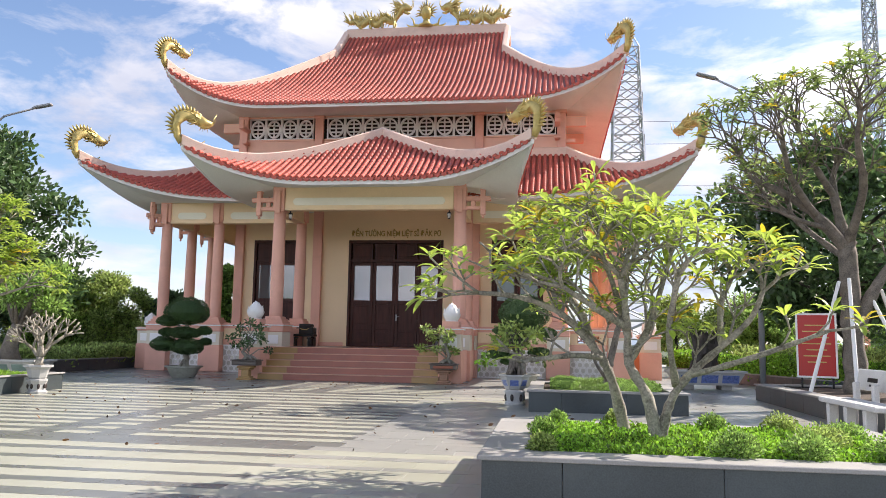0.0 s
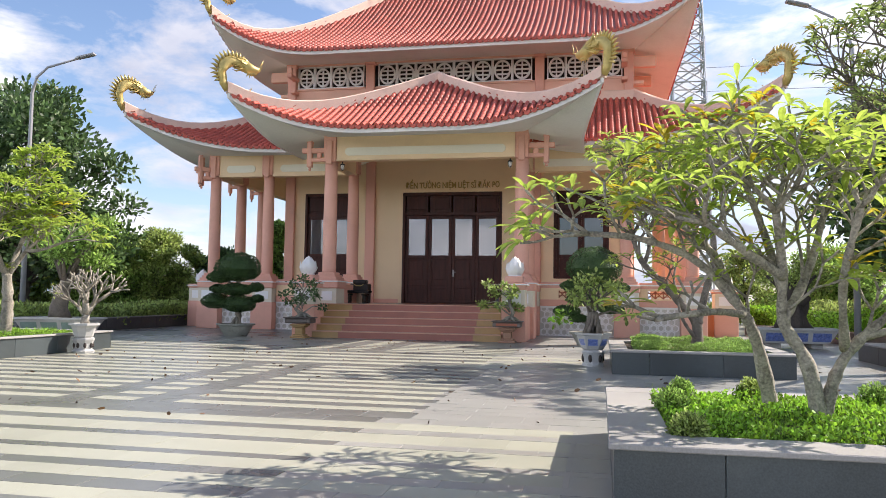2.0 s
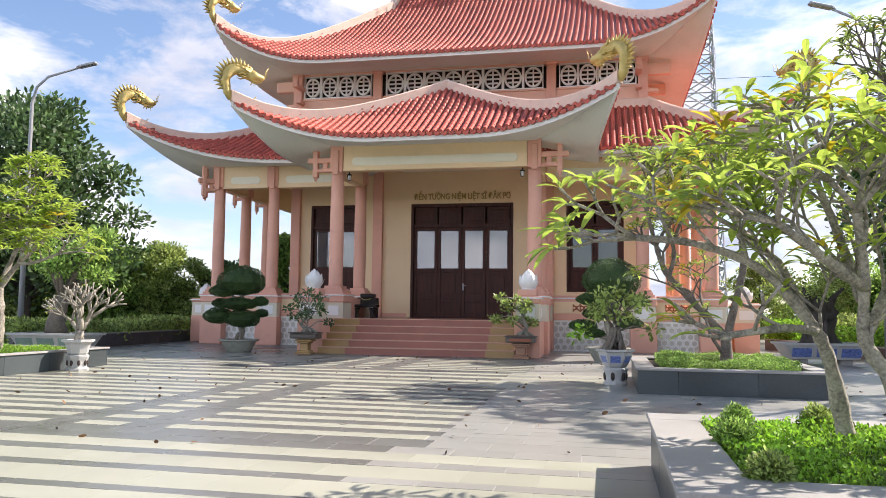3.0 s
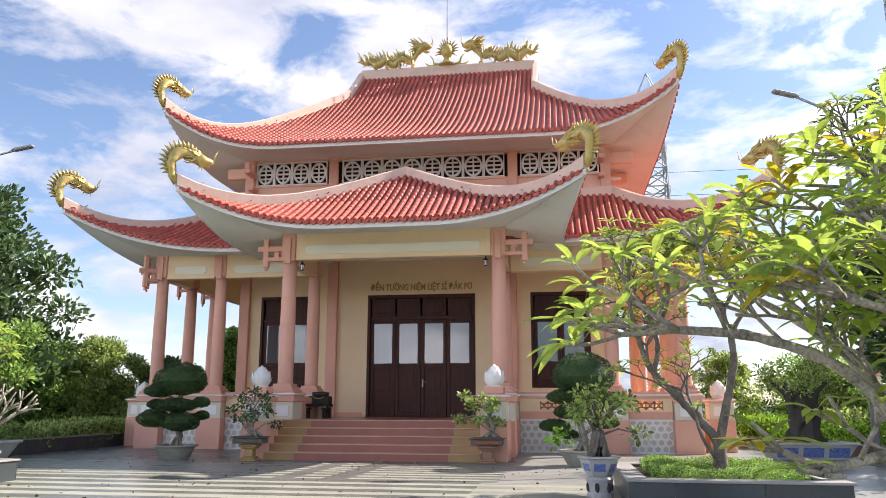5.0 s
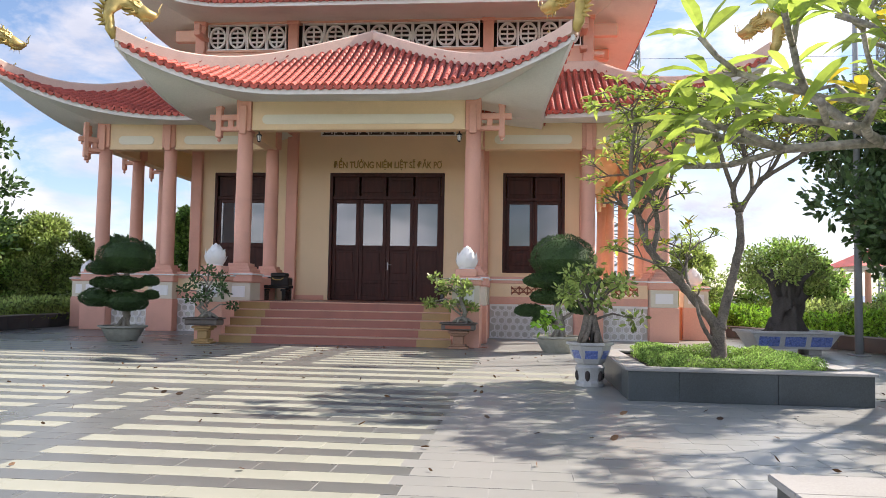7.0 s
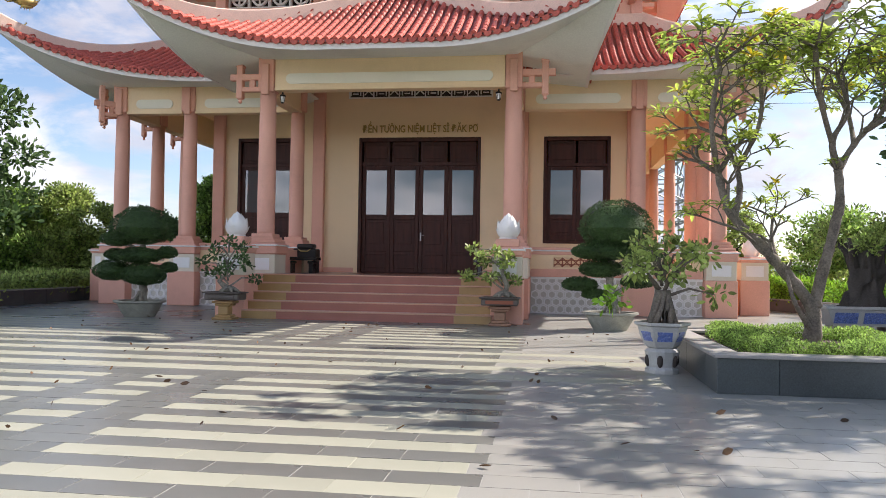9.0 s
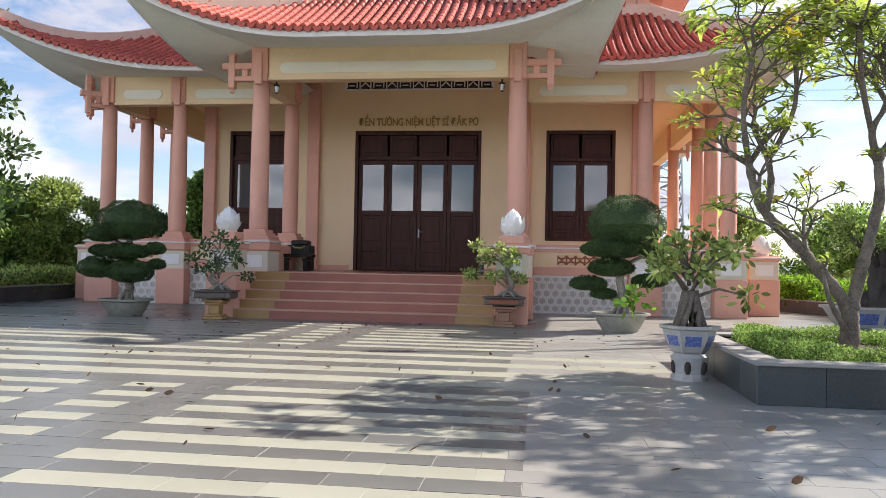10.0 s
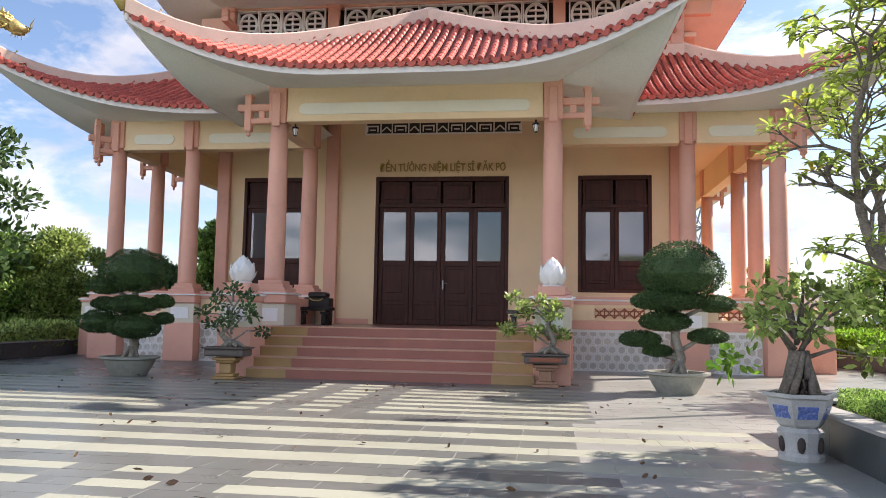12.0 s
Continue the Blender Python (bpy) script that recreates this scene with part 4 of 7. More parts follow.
t.matrix_basis = pose(0, -0.016, 4.99, 90, 0, 0) @ Matrix.Diagonal((3.36 / wid, 0.95, 1, 1)) @ Matrix.Translation((-mid, 0, 0))
tagged(t, "raised brass letters of the hall's name")


# columns, pedestals, parapets, beams
def column(x, y, z0=1.62, z1=5.2, r=0.2):
    prof = [(r * 1.02, z0 + 0.21), (r, z0 + 0.3), (r * 1.02, z0 + 1.2), (r * 0.98, z0 + 2.4), (r * 0.9, z1)]
    c = part("column", lathe(prof, 24, x, y), "pink", hall, "round pink column", smooth=True)
    part("column_base", boxes(*[(x - r * k, x + r * k, y - r * k, y + r * k, z0 + 0.075 * i, z0 + 0.075 * i + 0.075) for i, k in enumerate((1.75, 1.48, 1.24))], bevel=0.01), "pink", c)
    part("column_head", boxes((x - 0.19, x + 0.19, y - 0.19, y + 0.19, z1 - 0.02, 6.0), (x - 0.09, x + 0.09, y - 0.26, y - 0.19, z1 - 0.1, z1 + 0.62), bevel=0.015), "pink", c)
    return c


def pedestal(x, y, h=1.62, w=0.38, mid="ivory"):
    """Pink plinth, pale die with a sunk white panel, moulded pink cap."""
    p = part("pedestal", boxes((x - w, x + w, y - w, y + w, 0, 0.90), bevel=0.012), "pink", hall, "pink column pedestal with a pale panelled die")
    part("pedestal_cap", boxes((x - w * 1.03, x + w * 1.03, y - w * 1.03, y + w * 1.03, 1.36, h), bevel=0.03), "pink", p)
    part("die", boxes((x - w * 0.93, x + w * 0.93, y - w * 0.93, y + w * 0.93, 0.90, 1.36), bevel=0.008), mid, p)
    part("die_panel", boxes((x - w * 0.6, x + w * 0.6, y - w * 0.93 - 0.012, y - w * 0.93, 1.0, 1.27), bevel=0.005), "white", p)
    part("cap_line", boxes((x - w * 1.12, x + w * 1.12, y - w * 1.12, y + w * 1.12, h - 0.07, h - 0.035), bevel=0.008), "white", p, "thin white cap moulding")
    return p


def hex_mesh():
    """A white raised hexagon ring."""
    bm, r = bmesh.new(), 0.118
    ring = []
    for i in range(6):
        a = radians(60 * i + 30)
        ring.append([bm.verts.new((rr * math.cos(a), y, rr * math.sin(a))) for rr, y in ((r, 0), (r * 0.98, -0.03), (r * 0.72, -0.03), (r * 0.68, 0))])
    for i in range(6):
        for k in range(3):
            bm.faces.new((ring[i][k], ring[i][k + 1], ring[(i + 1) % 6][k + 1], ring[(i + 1) % 6][k]))
    me = bpy.data.meshes.new("hexagon")
    bm.to_mesh(me)
    bm.free()
    me.materials.append(M["white"])
    return me


HEXM = hex_mesh()


def parapet(a, b, m, grille=True):
    """A low wall from x=a to x=b in the plane y=0, outward -y, laid out by the pose m."""
    def put(name, rows, material, label="", par=None, bevel=0.006):
        ob = part(name, boxes(*rows, bevel=bevel), material, par or hall, label)
        if par is None:
            ob.matrix_basis = m
        return ob
    w = put("parapet", [(a, b, -0.10, 0.12, 0.92, 1.12), (a, b, -0.10, 0.12, 1.48, 1.56), (a, b, -0.14, 0.14, 1.60, 1.66)], "pink", "low pink and cream parapet with a pierced grille")
    mid = (a + b) / 2
    g = min(0.55, (b - a) / 2 - 0.25)
    put("parapet_field", [(a, mid - g, -0.07, 0.10, 1.12, 1.48), (mid + g, b, -0.07, 0.10, 1.12, 1.48), (mid - g, mid + g, -0.07, 0.10, 1.12, 1.17), (mid - g, mid + g, -0.07, 0.10, 1.41, 1.48)], "cream", "", w)
    put("cap_line", [(a, b, -0.12, 0.12, 1.56, 1.60)], "white", "", w)
    rows = []
    n = max(3, int(2 * g / 0.2))
    for i in range(n + 1):
        x = mid - g + 2 * g * i / n
        rows.append((x - 0.012, x + 0.012, -0.03, 0.02, 1.17, 1.41))
    rows += [(mid - g, mid + g, -0.03, 0.02, 1.23, 1.25), (mid - g, mid + g, -0.03, 0.02, 1.33, 1.35)]
    bm = boxes(*rows)
    for i in range(n):
        x0, x1 = mid - g + 2 * g * i / n, mid - g + 2 * g * (i + 1) / n
        tube(bm, [(x0, -0.005, 1.18), (x1, -0.005, 1.40)], [0.014, 0.014], 4)
        tube(bm, [(x0, -0.006, 1.40), (x1, -0.006, 1.18)], [0.014, 0.014], 4)
    ob = part("grille", bm, "brick_red", w, "terracotta pierced grille")
    put("base_panel", [(a, b, -0.04, 0.10, 0.0, 0.92)], "hex_back", "", w)
    x, row = a + 0.12, 0
    z = 0.11
    base = new("hexagon_panel", bpy.data.meshes.new("hexagon_panel"))
    fb = boxes((a, b, -0.075, -0.04, 0.86, 0.92), (a, b, -0.075, -0.04, 0.0, 0.03))
    fb.to_mesh(base.data)
    fb.free()
    base.data.materials.append(M["white"])
    base.parent = w
    while z < 0.85:
        x = a + (0.115 if row % 2 == 0 else 0.22)
        while x < b - 0.1:
            h = new("hexagon", HEXM)
            h.parent, h.location = w, (x, -0.04, z)
            h["label"] = "white raised hexagon"
            x += 0.21
        z, row = z + 0.182, row + 1
    return w


CX = (2.9, 5.9, 7.85)
SY = (-2.2, -0.25, 1.55, 5.7, 9.85, 11.65, 13.6)
for sg in (-1, 1):
    for x in CX:
        column(sg * x, -2.2, r=0.19)
        pedestal(sg * x, -2.2)
        column(sg * x, 13.6, r=0.19)
    for y in SY[1:-1]:
        column(sg * 7.85, y, r=0.19)
        pedestal(sg * 7.85, y)
    for a, b in ((2.9, 5.9), (5.9, 7.85)):
        x0, x1 = sorted((sg * a, sg * b))
        parapet(x0 + 0.38, x1 - 0.38, pose(0, -2.2, 0))
    for a, b in ((-2.2, -0.25), (5.7, 9.85), (9.85, 11.65), (11.65, 13.6)):
        if sg > 0:
            parapet(a + 0.38, b - 0.38, pose(7.85, 0, 0, 0, 0, 90))
        else:
            parapet(-b + 0.38, -a - 0.38, pose(-7.85, 0, 0, 0, 0, -90))
    # porch
    column(sg * 2.9, -4.4, r=0.205)
    pedestal(sg * 2.9, -4.4, w=0.40)
    for r in ((-6.1, -4.8, 0, 0.92), (-4.0, -2.58, 0, 1.5)):
        part("porch_flank", boxes((sg * 2.9 - 0.3, sg * 2.9 + 0.3, *r), bevel=0.012), "pink", hall, "pink flank wall of the porch")
    p = pedestal(sg * 2.9, -6.1, 1.55, 0.32)
    part("lotus_stand", boxes((sg * 2.9 - 0.24, sg * 2.9 + 0.24, -6.34, -5.86, 1.55, 1.72), bevel=0.02), "pink", p)
    # pilasters on the hall wall
    for x in (2.95, 6.0):
        part("wall_pilaster", boxes((sg * x - 0.17, sg * x + 0.17, -0.16, 0.0, FL, 6.4), bevel=0.015), "pink", hall, "pink wall pilaster")
    for y in (2.0, 5.7, 9.4):
        part("wall_pilaster", boxes((min(sg * 6.15, sg * 6.3), max(sg * 6.15, sg * 6.3), y - 0.17, y + 0.17, FL, 6.4), bevel=0.015), "pink", hall)
    # side stair flank with its lotus
    p = pedestal(sg * 8.95, -0.9, 1.5, 0.36)
    part("side_flank", boxes((min(sg * 8.05, sg * 8.6), max(sg * 8.05, sg * 8.6), -1.15, -0.65, 0, 0.9), bevel=0.012), "orange", hall, "orange flank of the side steps")
    part("side_step", boxes(*[(min(sg * 8.2, sg * (9.3 - 0.28 * i)), max(sg * 8.2, sg * (9.3 - 0.28 * i)), -0.6, 3.6, 0.184 * i, 0.184 * (i + 1)) for i in range(4)], bevel=0.008), "step", hall, "side steps of red stone")


def lotus_mesh():
    """An opening lotus bud: round cup, three rings of pointed petals that hug it, pointed heart."""
    bm = lathe([(0.19, 0.0), (0.20, 0.025), (0.17, 0.04), (0.21, 0.09), (0.24, 0.18), (0.225, 0.28), (0.16, 0.38), (0.08, 0.46), (0.01, 0.53)], 24)
    for ring, (n, z0, prof) in enumerate(((7, 0.05, ((0.20, 0.0, 0.6), (0.25, 0.07, 1.0), (0.27, 0.12, 0.9), (0.285, 0.17, 0.55), (0.305, 0.20, 0.03))),
                                          (7, 0.14, ((0.23, 0.0, 0.6), (0.26, 0.09, 1.0), (0.255, 0.16, 0.85), (0.245, 0.22, 0.5), (0.25, 0.26, 0.03))),
                                          (5, 0.24, ((0.20, 0.0, 0.6), (0.205, 0.09, 0.95), (0.16, 0.16, 0.8), (0.11, 0.22, 0.45), (0.085, 0.26, 0.03))))):
        for i in range(n):
            a = 2 * math.pi * (i + 0.5 * (ring % 2)) / n + 0.3
            c, s = math.cos(a), math.sin(a)
            rows = []
            for rr, dz, ww in prof:
                half = math.pi / n * 1.05 * ww
                rows.append([Vector((rr * math.cos(a + half * e) * (1 - 0.05 * abs(e)), rr * math.sin(a + half * e) * (1 - 0.05 * abs(e)), z0 + dz - 0.02 * abs(e))) for e in (-1, -0.5, 0, 0.5, 1)])
            sheet(bm, rows)
    me = bpy.data.meshes.new("lotus_finial")
    bm.to_mesh(me)
    bm.free()
    me.materials.append(M["white"])
    me.polygons.foreach_set("use_smooth", [True] * len(me.polygons))
    return me


LOT = lotus_mesh()
for x, y, z in ((-2.9, -6.1, 1.72), (2.9, -6.1, 1.72), (-8.95, -0.9, 1.5), (8.95, -0.9, 1.5)):
    o = new("lotus_finial", LOT)
    o.parent, o.location = hall, (x, y, z)
    o.scale = (0.92, 0.92, 1.0)
    o["label"] = "white carved lotus bud on a pedestal"


def beam(x0, x1, y, z0=5.14, z1=6.0, par=hall, m=None, strips=True):
    b = part("beam", boxes((x0, x1, y - 0.13, y + 0.13, z0 + 0.03, z1), (x0, x1, y - 0.16, y + 0.16, z0 - 0.01, z0 + 0.045), bevel=0.008), "cream", par, "cream painted beam with a pale rounded strip")
    if strips:
        l, cz, r = (x1 - x0) / 2 - 0.27, z0 + 0.26, 0.12
        bm, c = bmesh.new(), (x0 + x1) / 2
        out = [(c + sx * (l - r) + r * math.cos(a), cz + r * math.sin(a)) for sx, a0 in ((1, -90), (-1, 90)) for a in [radians(a0 + 22.5 * i) for i in range(9)]]
        fr = [bm.verts.new((px, y - 0.155, pz)) for px, pz in out]
        bk = [bm.verts.new((px, y - 0.128, pz)) for px, pz in out]
        bm.faces.new(fr)
        for i in range(len(out)):
            bm.faces.new((fr[i], bk[i], bk[(i + 1) % len(out)], fr[(i + 1) % len(out)]))
        part("beam_strip", bm, "strip", b, "ivory rounded strip")
    if m:
        b.matrix_basis = m
    return b


for a, b in ((-7.85, -5.9), (-5.9, -2.9), (2.9, 5.9), (5.9, 7.85)):
    beam(a + 0.18, b - 0.18, -2.2)
beam(-2.7, 2.7, -4.4, 5.22, 6.05)
for sg in (-1, 1):
    beam(-4.25, -2.35, 0, 5.12, 6.0, m=pose(sg * 2.9, 0, 0, 0, 0, 90), strips=False)
    for a, b in zip(SY, SY[1:]):
        beam(a + 0.18, b - 0.18, 0, m=pose(sg * 7.85, 0, 0, 0, 0, 90) if sg > 0 else pose(-7.85, 2 * CY, 0, 0, 0, -90))
part("veranda_ceiling", boxes((-7.8, 7.8, -2.1, 0.0, 6.42, 6.5), (-7.8, -6.15, 0.0, 13.5, 6.0, 6.1), (6.15, 7.8, 0.0, 13.5, 6.0, 6.1), (-2.8, 2.8, -4.3, -2.2, 6.02, 6.1)), "cream", hall, "cream porch ceiling")


def bracket_mesh():
    """Two stacked arms crossed by a tall turned post with a drop knob, reaching out along -y."""
    bm = boxes((-0.075, 0.075, -1.04, 0.0, 5.31, 5.46), (-0.07, 0.07, -0.72, 0.0, 5.04, 5.15), (-0.05, 0.05, -0.52, -0.36, 5.14, 5.32), (-0.085, 0.085, -0.86, -0.69, 4.88, 5.86), (-0.10, 0.10, -0.875, -0.675, 5.62, 5.70), bevel=0.016)
    lathe([(0.02, 4.77), (0.055, 4.80), (0.04, 4.85), (0.085, 4.885)], 10, 0, -0.775, bm)
    me = bpy.data.meshes.new("eave_bracket")
    bm.to_mesh(me)
    bm.free()
    me.materials.append(M["pink"])
    return me


BRK = bracket_mesh()
for x, y, rz, k in ((-2.9, -4.4, -90, 0.9), (2.9, -4.4, 90, 0.9), (-7.85, -2.2, -45, 0.72), (7.85, -2.2, 45, 0.72), (-7.85, -2.2, -90, 0.72), (7.85, -2.2, 90, 0.72),
                    (-7.85, -0.25, -90, 0.6), (-7.85, 1.55, -90, 0.6), (7.85, -0.25, 90, 0.6), (7.85, 1.55, 90, 0.6), (-7.85, 5.7, -90, 0.6), (7.85, 5.7, 90, 0.6)):
    o = new("eave_bracket", BRK)
    o.parent, o.matrix_basis = hall, pose(x, y, 0.17 if y < -4 else 0.0, 0, 0, rz) @ Matrix.Diagonal((1, k, 1, 1))
    o["label"] = "pink cross-armed eave bracket with a drop knob"

# floors and steps
part("porch_floor", boxes((-8.0, 8.0, -2.1, 0.0, 0.0, FL), (-2.6, 2.6, -5.0, -2.1, 0.0, FL), (-8.0, -6.15, 0.0, 13.7, 0.0, FL), (6.15, 8.0, 0.0, 13.7, 0.0, FL)), "floor", hall, "red tiled porch floor")
R = FL / 5
for i in range(5):
    y0, y1 = -6.5 + 0.3 * i, -6.2 + 0.3 * i
    st = part("step", boxes((-1.85, 1.85, y0, y1 + 0.02, 0, R * (i + 1) - 0.025)), "step", hall, "red granite step")
    for xa, xb in ((-2.6, -1.852), (1.852, 2.6)):
        part("step_end", boxes((xa, xb, y0, y1 + 0.02, 0, R * (i + 1) - 0.025)), "step_y", st, "ochre granite end of the step")
    part("nosing", boxes((-2.6, 2.6, y0 - 0.025, y1, R * (i + 1) - 0.025, R * (i + 1)), bevel=0.006), "nosing", st)

# porch lanterns under the beam ends
for x in (-2.55, 2.55):
    bm = lathe([(0.018, 5.20), (0.02, 5.15), (0.07, 5.12), (0.075, 5.10), (0.015, 5.09)], 8)
    lathe([(0.02, 4.93), (0.04, 4.945), (0.025, 4.96)], 8, bm=bm)
    for i in range(6):
        a = math.pi * i / 3
        tube(bm, [(0.066 * math.cos(a), 0.066 * math.sin(a), 5.10), (0.038 * math.cos(a), 0.038 * math.sin(a), 4.95)], [0.005, 0.005], 4)
    lan = part("porch_lantern", bm, "iron", hall, "small black hanging lantern")
    lan.location = (x, -4.4, 0)
    part("lantern_globe", lathe([(0.03, 4.955), (0.045, 5.0), (0.055, 5.09)], 8), "white", lan)


# ---- ground and paving ----
g = raw("ground", [(-3000, -3000, -0.08), (3000, -3000, -0.08), (3000, 3000, -0.08), (-3000, 3000, -0.08)], [(0, 1, 2, 3)], "grass")
tagged(g, "grassy ground that runs out to the horizon", "ground", kind="structure")
pv = part("pavement", boxes((-30, 24, -46, 22, -0.3, -0.0025)), "grout")
tagged(pv, "courtyard paved with grey and beige granite slabs", "pavement", kind="structure")

FULL = [(-14.0, -13.62), (-13.3, -12.95), (-12.55, -12.2), (-11.8, -11.5), (-20.14, -19.8), (-20.75, -20.35), (-21.38, -20.92), (-21.84, -21.52), (-22.29, -22.03)]
FULL += [(-22.29 - 0.5 * k, -22.03 - 0.5 * k) for k in range(1, 14)]


def rows_of_paving():
    """Bands of slabs from near to far: (y0, y1, light spans)."""
    out = []
    ys = [(a, b, [(-14.0, 4.9)]) for a, b in FULL]
    for k in range(10):
        t = -14.46 - 0.49 * k
        if t > -19.5:
            ys.append((t - 0.245, t, [(-14.0, -0.70), (-0.29, 0.22), (0.70, 3.28)]))
    for k in range(8):
        t = -7.25 - 0.49 * k
        ys.append((t - 0.245, t, [(-8.5, -0.70), (-0.29, 0.22), (0.70, 3.3)]))
    ys.sort()
    y = -34.0
    for a, b, sp in ys:
        while a - y > 0.40:
            out.append((y, y + 0.30, []))
            y += 0.30
        if a - y > 0.02:
            out.append((y, a, []))
        out.append((a, b, sp))
        y = b
    while y < 16:
        out.append((y, y + 0.5, []))
        y += 0.5
    return out


def near(x, y):
    """The stretch of slabs passed nearest."""
    return -0.4 < x < 4.4 and -20.2 < y < -15.9


slabs = {"d": ([], []), "l": ([], []), "m": ([], [])}
singles = {}
rnd = random.Random(3)
row_no = 0
for y0, y1, spans in rows_of_paving():
    row_no += 1
    wide = 0.52 if y0 < -6 else 1.0
    cuts = [-26.0]
    x = -26.0 + (0.26 if row_no % 2 else 0.0)
    cut_at = sorted({c for s in spans for c in s})
    while x < 20:
        cuts.append(x)
        x += wide
    cuts = sorted(cuts + cut_at)
    for xa, xb in zip(cuts, cuts[1:]):
        if xb - xa < 0.03:
            continue
        xm, ym = (xa + xb) / 2, (y0 + y1) / 2
        kind = "l" if any(s[0] <= xm <= s[1] for s in spans) else ("m" if xm > 3.3 else "d")
        j = 0.0015 if kind == "l" else 0.003
        z = rnd.uniform(-0.0012, 0.0012)
        if near(xm, ym) and len(singles) < 300:
            singles[(xa, xb, y0, y1)] = (kind, z)
            continue
        vs, fs = slabs[kind]
        b = len(vs)
        vs += [(xa + j, y0 + j, z), (xb - j, y0 + j, z), (xb - j, y1 - j, z), (xa + j, y1 - j, z),
               (xa + j, y0 + j, -0.02), (xb - j, y0 + j, -0.02), (xb - j, y1 - j, -0.02), (xa + j, y1 - j, -0.02)]
        fs += [(b, b + 1, b + 2, b + 3), (b + 4, b + 5, b + 1, b), (b + 5, b + 6, b + 2, b + 1), (b + 6, b + 7, b + 3, b + 2), (b + 7, b + 4, b, b + 3)]
tagged(raw("paving_slabs", *slabs["d"], "paver_d", pv), "grey granite slabs", kind="stuff")
tagged(raw("pale_paving_slabs", *slabs["m"], "paver_m", pv), "pale grey granite slabs", kind="stuff")
tagged(raw("paving_stripes", *slabs["l"], "paver_l", pv), "beige granite stripes", kind="stuff")
smesh = {}
for (xa, xb, y0, y1), (kind, z) in singles.items():
    key = (kind, round(xb - xa, 3), round(y1 - y0, 3))
    if key not in smesh:
        j = 0.0015 if kind == "l" else 0.003
        w, d = (xb - xa) / 2 - j, (y1 - y0) / 2 - j
        me = bpy.data.meshes.new("paving_slab")
        bm = boxes((-w, w, -d, d, -0.02, 0.0))
        bm.to_mesh(me)
        bm.free()
        me.materials.append(M["paver_" + kind + "o"])
        smesh[key] = me
    o = new("paving_slab", smesh[key])
    o.parent, o.location = pv, ((xa + xb) / 2, (y0 + y1) / 2, z)


# ---- planting helpers ----
def leaf_mesh(name, C, D, L, W, material, parent, rng, fold=0.25):
    """Many small oval leaves folded along the midrib: centres C, directions D, lengths L, widths W, in one mesh."""
    C, D = np.asarray(C, float), np.asarray(D, float)
    n = len(C)
    D /= np.linalg.norm(D, axis=1)[:, None] + 1e-9
    S = np.cross(D, rng.normal(size=(n, 3)))
    S /= np.linalg.norm(S, axis=1)[:, None] + 1e-9
    N = np.cross(S, D)
    L, W = np.broadcast_to(L, n)[:, None], np.broadcast_to(W, n)[:, None]
    rib = lambda f: C + D * L * f - N * W * fold * (1 - abs(2 * f - 1))
    V = np.stack([C, rib(0.28) + S * W * 0.42 + N * W * fold * 0.7, rib(0.66) + S * W * 0.46 + N * W * fold * 0.7, C + D * L,
                  rib(0.66) - S * W * 0.46 + N * W * fold * 0.7, rib(0.28) - S * W * 0.42 + N * W * fold * 0.7], 1).reshape(-1, 3)
    k = 6 * np.arange(n)[:, None]
    F = np.concatenate([k + np.array((0, 1, 2, 3)), k + np.array((0, 3, 4, 5))])
    return raw(name, V.tolist(), F.tolist(), material, parent, False)


def blob(rng, n, centre, radii, shell=0.6, up=0.35):
    """Points in the outer part of an uneven ellipsoid, and their outward directions."""
    d = rng.normal(size=(n, 3))
    d /= np.linalg.norm(d, axis=1)[:, None]
    lump = 1 + 0.16 * np.sin(5.1 * d[:, 0] + 3 * d[:, 2] + centre[0]) * np.cos(4.3 * d[:, 1] + centre[1])
    r = (shell + (1 - shell) * rng.random(n)) * lump
    out = d + rng.normal(size=(n, 3)) * 0.6
    out[:, 2] += up
    return np.array(centre) + d * np.array(radii) * r[:, None], out


def box_points(rng, n, x0, x1, y0, y1, z0, z1):
    p = rng.random((n, 3)) * np.array((x1 - x0, y1 - y0, z1 - z0)) + np.array((x0, y0, z0))
    p[:, 2] += 0.04 * np.sin(p[:, 0] * 7) * np.cos(p[:, 1] * 6) * (p[:, 2] - z0) / max(0.05, z1 - z0)
    d = rng.normal(size=(n, 3)) * 0.7
    d[:, 2] += 0.8
    return p, d


def blade_leaf(vs, fs, p, d, length, width, droop, fine=False):
    """One long leaf with a fold along its midrib and a drooping tip."""
    side = d.cross(Vector((0, 0, 1)))
    side = side.normalized() if side.length > 0.05 else Vector((1, 0, 0))
    b = len(vs)
    prof = ((0.0, 0.08), (0.15, 0.3), (0.35, 0.75), (0.58, 1.0), (0.8, 0.82), (0.93, 0.4), (1.0, 0.02)) if fine else ((0.0, 0.12), (0.3, 0.75), (0.66, 1.0), (0.88, 0.6), (1.0, 0.02))
    for f, w in prof:
        c = p + d * length * f + Vector((0, 0, -droop * length * f * f))
        e = side * width * w * 0.5
        lift = Vector((0, 0, width * 0.16 * w))
        vs += [tuple(c - e + lift), tuple(c), tuple(c + e + lift)]
    for k in range(len(prof) - 1):
        o = b + 3 * k
        fs += [(o, o + 1, o + 4, o + 3), (o + 1, o + 2, o + 5, o + 4)]


